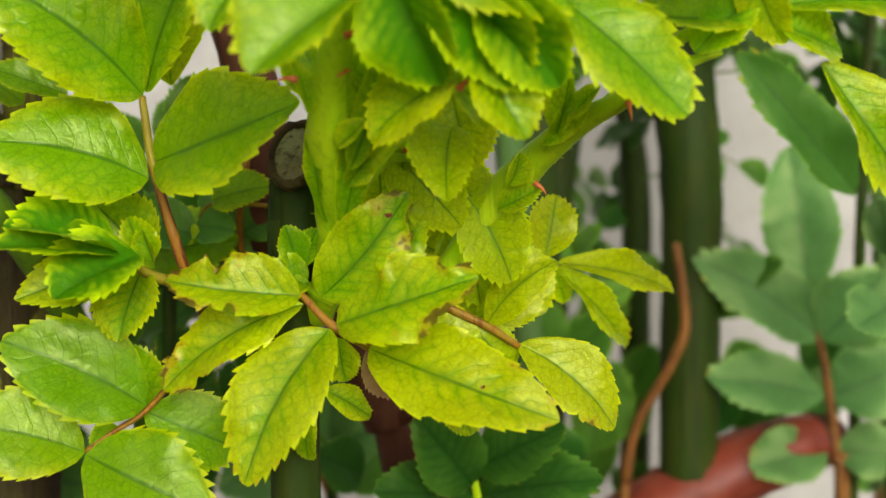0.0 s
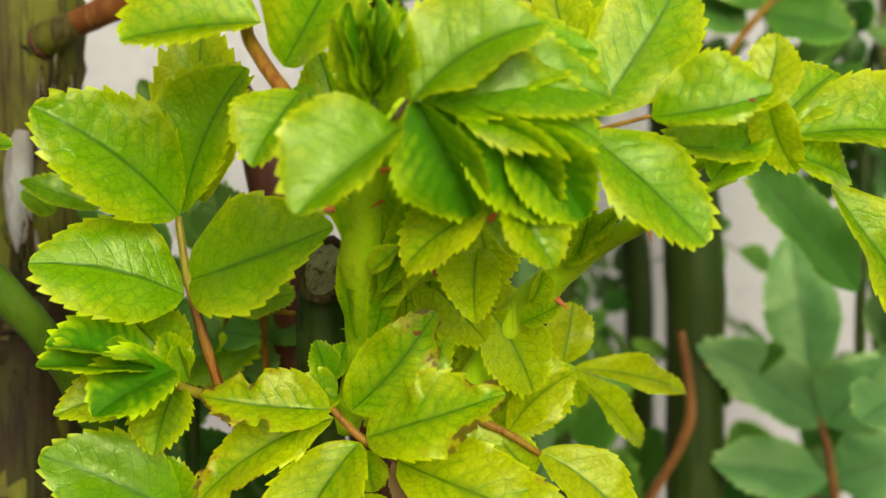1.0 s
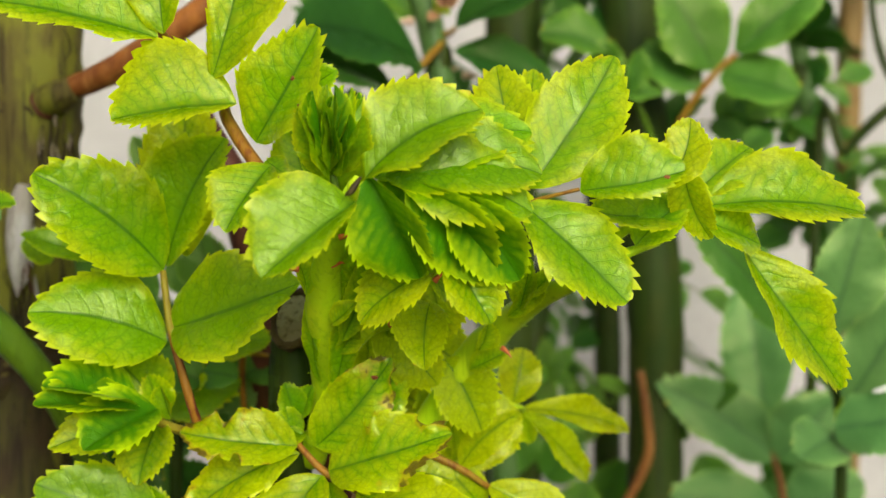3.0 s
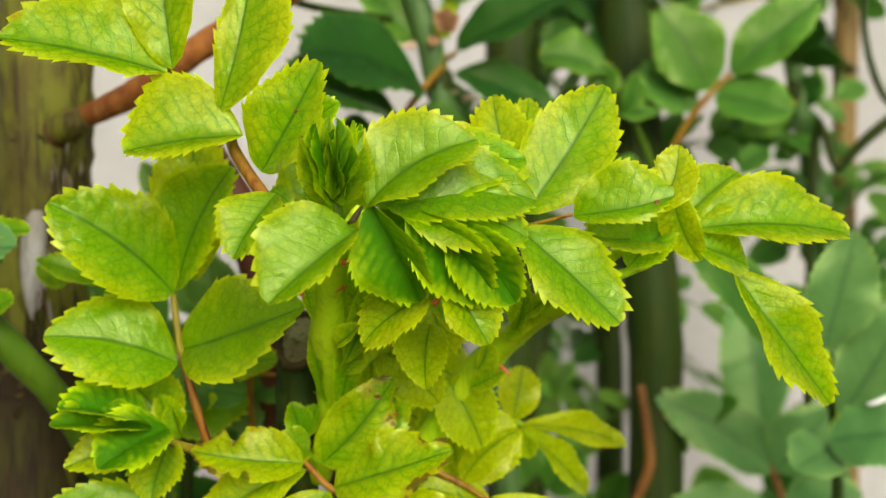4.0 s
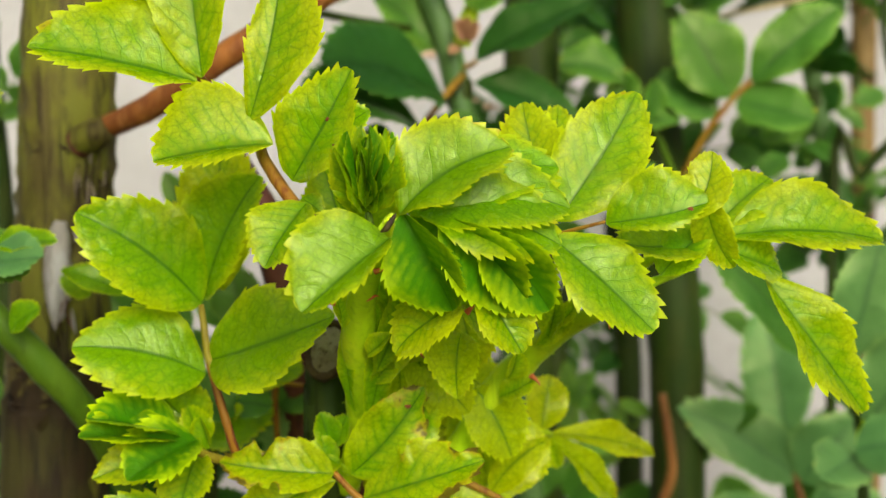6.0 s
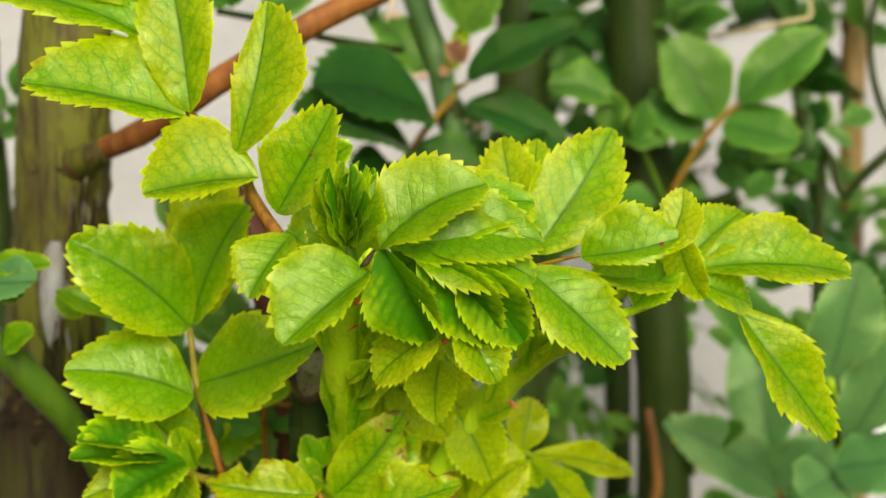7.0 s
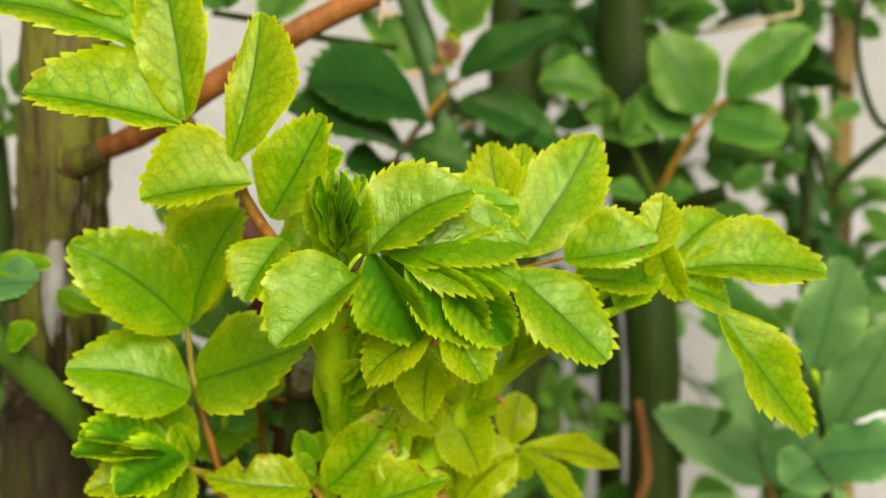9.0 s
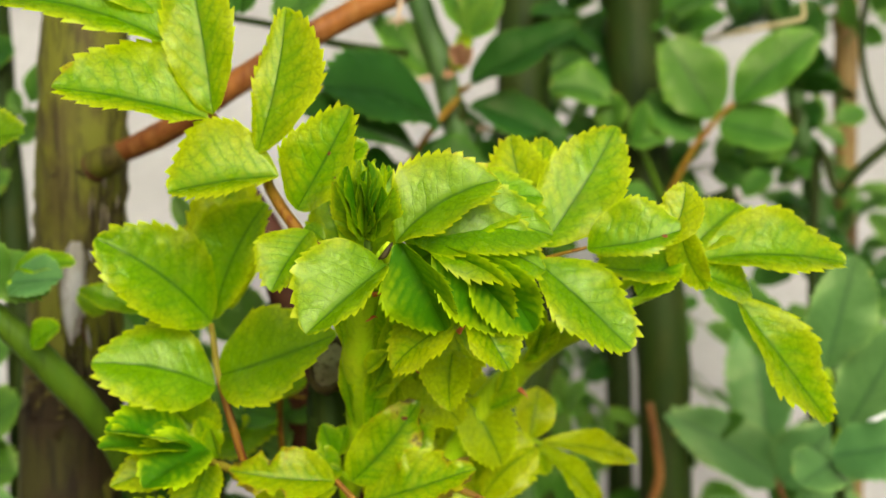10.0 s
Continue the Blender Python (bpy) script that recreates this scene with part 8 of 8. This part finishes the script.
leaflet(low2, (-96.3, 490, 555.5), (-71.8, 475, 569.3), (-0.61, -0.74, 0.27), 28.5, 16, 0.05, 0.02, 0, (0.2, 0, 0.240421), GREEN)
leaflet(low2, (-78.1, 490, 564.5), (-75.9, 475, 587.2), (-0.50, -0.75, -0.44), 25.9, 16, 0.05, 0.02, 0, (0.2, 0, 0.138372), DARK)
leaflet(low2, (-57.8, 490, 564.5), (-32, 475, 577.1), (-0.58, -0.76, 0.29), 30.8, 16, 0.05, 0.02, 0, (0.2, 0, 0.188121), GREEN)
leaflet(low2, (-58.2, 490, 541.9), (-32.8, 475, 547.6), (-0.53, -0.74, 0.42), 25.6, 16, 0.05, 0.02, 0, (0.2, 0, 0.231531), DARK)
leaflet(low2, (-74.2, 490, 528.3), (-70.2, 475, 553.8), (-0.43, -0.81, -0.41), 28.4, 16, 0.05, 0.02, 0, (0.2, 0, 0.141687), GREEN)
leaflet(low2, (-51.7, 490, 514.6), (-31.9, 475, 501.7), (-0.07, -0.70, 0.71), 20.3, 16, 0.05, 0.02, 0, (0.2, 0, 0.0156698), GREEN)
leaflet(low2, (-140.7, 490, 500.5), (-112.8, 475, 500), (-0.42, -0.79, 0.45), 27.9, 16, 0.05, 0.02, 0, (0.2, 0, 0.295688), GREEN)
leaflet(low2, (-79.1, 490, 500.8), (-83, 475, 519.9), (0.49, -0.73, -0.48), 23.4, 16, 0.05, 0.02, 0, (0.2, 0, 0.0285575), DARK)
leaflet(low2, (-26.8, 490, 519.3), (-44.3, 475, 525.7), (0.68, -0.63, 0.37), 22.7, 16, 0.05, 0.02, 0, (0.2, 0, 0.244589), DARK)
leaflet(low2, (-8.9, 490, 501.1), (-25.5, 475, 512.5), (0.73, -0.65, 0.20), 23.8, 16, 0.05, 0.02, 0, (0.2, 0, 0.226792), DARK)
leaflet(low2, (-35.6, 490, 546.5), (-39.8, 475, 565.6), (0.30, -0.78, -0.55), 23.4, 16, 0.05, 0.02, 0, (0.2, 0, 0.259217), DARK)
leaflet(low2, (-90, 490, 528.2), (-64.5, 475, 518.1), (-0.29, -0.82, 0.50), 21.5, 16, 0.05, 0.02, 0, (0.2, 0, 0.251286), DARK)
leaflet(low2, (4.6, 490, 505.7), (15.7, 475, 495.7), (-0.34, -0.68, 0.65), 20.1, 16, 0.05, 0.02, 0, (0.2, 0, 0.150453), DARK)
tube("old_bark", OLD_BARK, trunk, [(-135.4, 436.0, -14.0, 24.0), (-133.4, 433.0, 300.0, 21.5), (-130.7, 430.0, 573.0, 20.7), (-129.1, 429.0, 601.2, 20.1), (-128.1, 428.5, 617.6, 19.1)], 22, 8, "dark brown rough old bark")
tube("bark_tongue", OLD_BARK, trunk, [(-108.7, 415.7, 617.0, 1.7), (-108.6, 415.6, 624.5, 1.2), (-108.5, 415.5, 632.0, 0.7), (-108.2, 415.7, 639.4, 0.1)], 7, 3)
tube("bark_tongue", OLD_BARK, trunk, [(-122.7, 410.0, 617.5, 1.5), (-121.9, 409.9, 623.5, 1.0), (-123.2, 410.1, 629.4, 0.6), (-122.6, 410.0, 635.4, 0.1)], 7, 3)
tube("bark_tongue", OLD_BARK, trunk, [(-139.2, 418.1, 616.4, 0.9), (-140.7, 420.0, 625.2, 0.6), (-140.8, 420.4, 634.2, 0.3), (-141.4, 421.5, 643.1, 0.1)], 7, 3)
tube("bark_tongue", OLD_BARK, trunk, [(-124.3, 410.3, 617.5, 1.6), (-123.4, 410.1, 620.7, 1.1), (-124.0, 410.2, 623.9, 0.6), (-123.6, 410.2, 627.1, 0.1)], 7, 3)
tube("bark_tongue", OLD_BARK, trunk, [(-124.2, 410.3, 617.5, 1.6), (-125.1, 410.5, 627.5, 1.1), (-124.3, 410.4, 637.7, 0.6), (-125.6, 410.8, 647.8, 0.1)], 7, 3)
tube("bark_tongue", OLD_BARK, trunk, [(-121.0, 409.7, 617.6, 1.1), (-120.9, 409.7, 622.6, 0.8), (-120.4, 409.7, 627.7, 0.4), (-120.5, 409.7, 632.7, 0.1)], 7, 3)
tube("bark_tongue", OLD_BARK, trunk, [(-108.3, 416.3, 616.9, 1.7), (-108.2, 416.2, 626.1, 1.1), (-107.8, 416.6, 635.3, 0.6), (-108.4, 415.2, 644.7, 0.1)], 7, 3)
tube("bark_tongue", OLD_BARK, trunk, [(-108.4, 416.2, 616.9, 1.9), (-108.1, 416.3, 627.1, 1.3), (-108.7, 415.0, 637.4, 0.7), (-108.8, 414.6, 647.6, 0.1)], 7, 3)
tube("bark_tongue", OLD_BARK, trunk, [(-135.3, 415.1, 616.8, 1.7), (-134.4, 414.7, 627.5, 1.2), (-135.0, 415.2, 638.2, 0.6), (-135.2, 415.6, 648.8, 0.1)], 7, 3)
tube("bark_tongue", OLD_BARK, trunk, [(-118.4, 410.1, 617.5, 1.9), (-119.5, 410.0, 624.5, 1.3), (-118.8, 410.0, 631.5, 0.7), (-119.6, 410.0, 638.5, 0.1)], 7, 3)
tube("bark_tongue", OLD_BARK, trunk, [(-112.5, 411.7, 617.4, 1.3), (-112.5, 411.7, 625.5, 0.9), (-112.7, 411.4, 633.7, 0.5), (-112.9, 411.2, 641.8, 0.1)], 7, 3)
tube("bark_tongue", OLD_BARK, trunk, [(-110.4, 413.4, 617.2, 1.3), (-110.3, 413.4, 622.2, 0.9), (-111.1, 412.6, 627.2, 0.5), (-110.6, 412.9, 632.2, 0.1)], 7, 3)
tube("bark_tongue", OLD_BARK, trunk, [(-111.5, 412.7, 617.3, 1.8), (-111.2, 412.8, 624.0, 1.2), (-111.6, 412.3, 630.8, 0.7), (-112.0, 412.0, 637.5, 0.1)], 7, 3)
tube("bark_tongue", OLD_BARK, trunk, [(-125.5, 410.6, 617.4, 1.9), (-126.1, 410.8, 620.8, 1.3), (-125.6, 410.7, 624.2, 0.7), (-126.2, 410.9, 627.5, 0.1)], 7, 3)
tube("bark_tongue", OLD_BARK, trunk, [(-110.4, 413.7, 617.2, 1.9), (-110.4, 413.5, 621.0, 1.3), (-109.5, 414.5, 624.8, 0.7), (-109.7, 414.1, 628.6, 0.1)], 7, 3)
tube("bark_tongue", OLD_BARK, trunk, [(-121.5, 410.0, 617.5, 1.7), (-121.0, 409.9, 620.4, 1.2), (-120.8, 409.9, 623.3, 0.6), (-121.4, 410.0, 626.2, 0.1)], 7, 3)
tube("bark_tongue", OLD_BARK, trunk, [(-130.9, 412.4, 617.1, 1.4), (-130.7, 412.4, 623.8, 1.0), (-130.6, 412.4, 630.4, 0.5), (-130.8, 412.6, 637.0, 0.1)], 7, 3)
tube("bark_tongue", OLD_BARK, trunk, [(-124.5, 410.4, 617.4, 1.8), (-124.6, 410.4, 620.6, 1.2), (-124.6, 410.4, 623.7, 0.7), (-125.1, 410.5, 626.8, 0.1)], 7, 3)
tube("bark_tongue", OLD_BARK, trunk, [(-108.8, 415.5, 617.0, 1.5), (-108.5, 415.7, 623.1, 1.0), (-108.8, 414.9, 629.3, 0.6), (-108.3, 415.5, 635.4, 0.1)], 7, 3)
tube("bark_tongue", OLD_BARK, trunk, [(-109.4, 414.4, 617.1, 1.1), (-108.7, 415.1, 622.4, 0.7), (-109.3, 414.1, 627.9, 0.4), (-109.1, 414.2, 633.3, 0.1)], 7, 3)
tube("bark_tongue", OLD_BARK, trunk, [(-116.0, 410.4, 617.5, 1.6), (-115.8, 410.4, 620.6, 1.1), (-114.9, 410.7, 623.7, 0.6), (-115.0, 410.6, 626.8, 0.1)], 7, 3)
tube("bark_tongue", OLD_BARK, trunk, [(-119.0, 409.9, 617.6, 1.5), (-119.0, 409.9, 623.7, 1.0), (-118.5, 409.9, 629.8, 0.6), (-119.5, 409.8, 635.9, 0.1)], 7, 3)
leaflet(kF, (6.4, 278, 667.3), (13.4, 274, 686.1), (0.44, -0.83, -0.34), 9.1, 30, 0.03, -0.06, 0, (0.35, 0, 0.1), teeth=10)
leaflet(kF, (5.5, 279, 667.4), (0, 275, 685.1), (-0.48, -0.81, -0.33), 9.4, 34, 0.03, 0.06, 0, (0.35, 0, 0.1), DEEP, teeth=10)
leaflet(kY, (-71.9, 398, 597.3), (-38.3, 394, 600.9), (-0.20, -0.90, 0.38), 26.0, 14, 0.05, 0.02, 0, (0.1, 0, 0.25))
leaflet(kY, (-53.5, 410, 583), (-35.9, 405, 604.6), (-0.36, -0.93, 0.08), 26.9, 16, 0.05, 0.02, 0, (0.9, 0, 0), BLUISH)
leaflet(kY, (-92.4, 430, 561.5), (-79.5, 425, 580.8), (-0.36, -0.93, -0.00), 22.6, 16, 0.05, 0.02, 0, (0.3, 0, 0.1), DARK)
leaflet(kY, (-104.1, 430, 598.7), (-84, 425, 617.7), (-0.37, -0.92, 0.15), 26.6, 16, 0.05, 0.02, 0, (0.3, 0, 0.1), GREEN)
leaflet(kY, (-54.8, 430, 603.2), (-58.4, 425, 626.8), (0.12, -0.98, -0.19), 23.1, 16, 0.05, 0.02, 0, (0.3, 0, 0.1), GREEN)
leaflet(edgecane, (-207.5, 500, 580.7), (-173.9, 490, 600.2), (-0.41, -0.87, 0.26), 36.0, 16, 0.05, 0.02, 0, (0.3, 0, 0.05), GREEN)
leaflet(edgecane, (-207.4, 500, 570), (-175.2, 490, 566.2), (-0.21, -0.85, 0.48), 32.2, 16, 0.05, 0.02, 0, (0.3, 0, 0.05), GREEN)
leaflet(edgecane, (-200.4, 490, 545.3), (-172.7, 480, 552.3), (-0.40, -0.83, 0.39), 28.8, 16, 0.05, 0.02, 0, (0.3, 0, 0.05), BLUISH)
leaflet(edgecane, (-217.3, 510, 612.1), (-183.1, 500, 623.3), (-0.37, -0.86, 0.36), 33.2, 16, 0.05, 0.02, 0, (0.3, 0, 0.05), GREEN)
leaflet(edgecane, (-219.1, 520, 697.6), (-187.1, 510, 704.8), (-0.35, -0.85, 0.40), 32.6, 16, 0.05, 0.02, 0, (0.3, 0, 0.05), GREEN)
leaflet(edgecane, (-216.4, 520, 756.3), (-184.4, 510, 768), (-0.39, -0.85, 0.34), 33.7, 16, 0.05, 0.02, 0, (0.3, 0, 0.05), DARK)

# small scabs on the young blades
leaf_spot(kU, (-5.1, 281.0, 692.0), (-0.65, -0.73, 0.23), 0.9, SCAB, 3)
leaf_spot(kU, (-3.0, 276.4, 684.5), (-0.66, -0.70, 0.28), 0.7, SCAB, 4)
leaf_spot(kH, (90.8, 282.8, 667.4), (-0.12, -0.70, 0.70), 0.9, SCAB, 5)
leaf_spot(kK, (14.1, 313.8, 612.1), (0.13, -0.92, -0.38), 1.0, SCAB, 6)
leaf_spot(kK, (37.0, 303.1, 571.9), (-0.07, -0.87, 0.48), 0.7, SCAB, 7)
leaf_spot(kr2, (207.1, 484.6, 617.6), (0.09, -0.76, -0.65), 1.3, CHALK, 8)
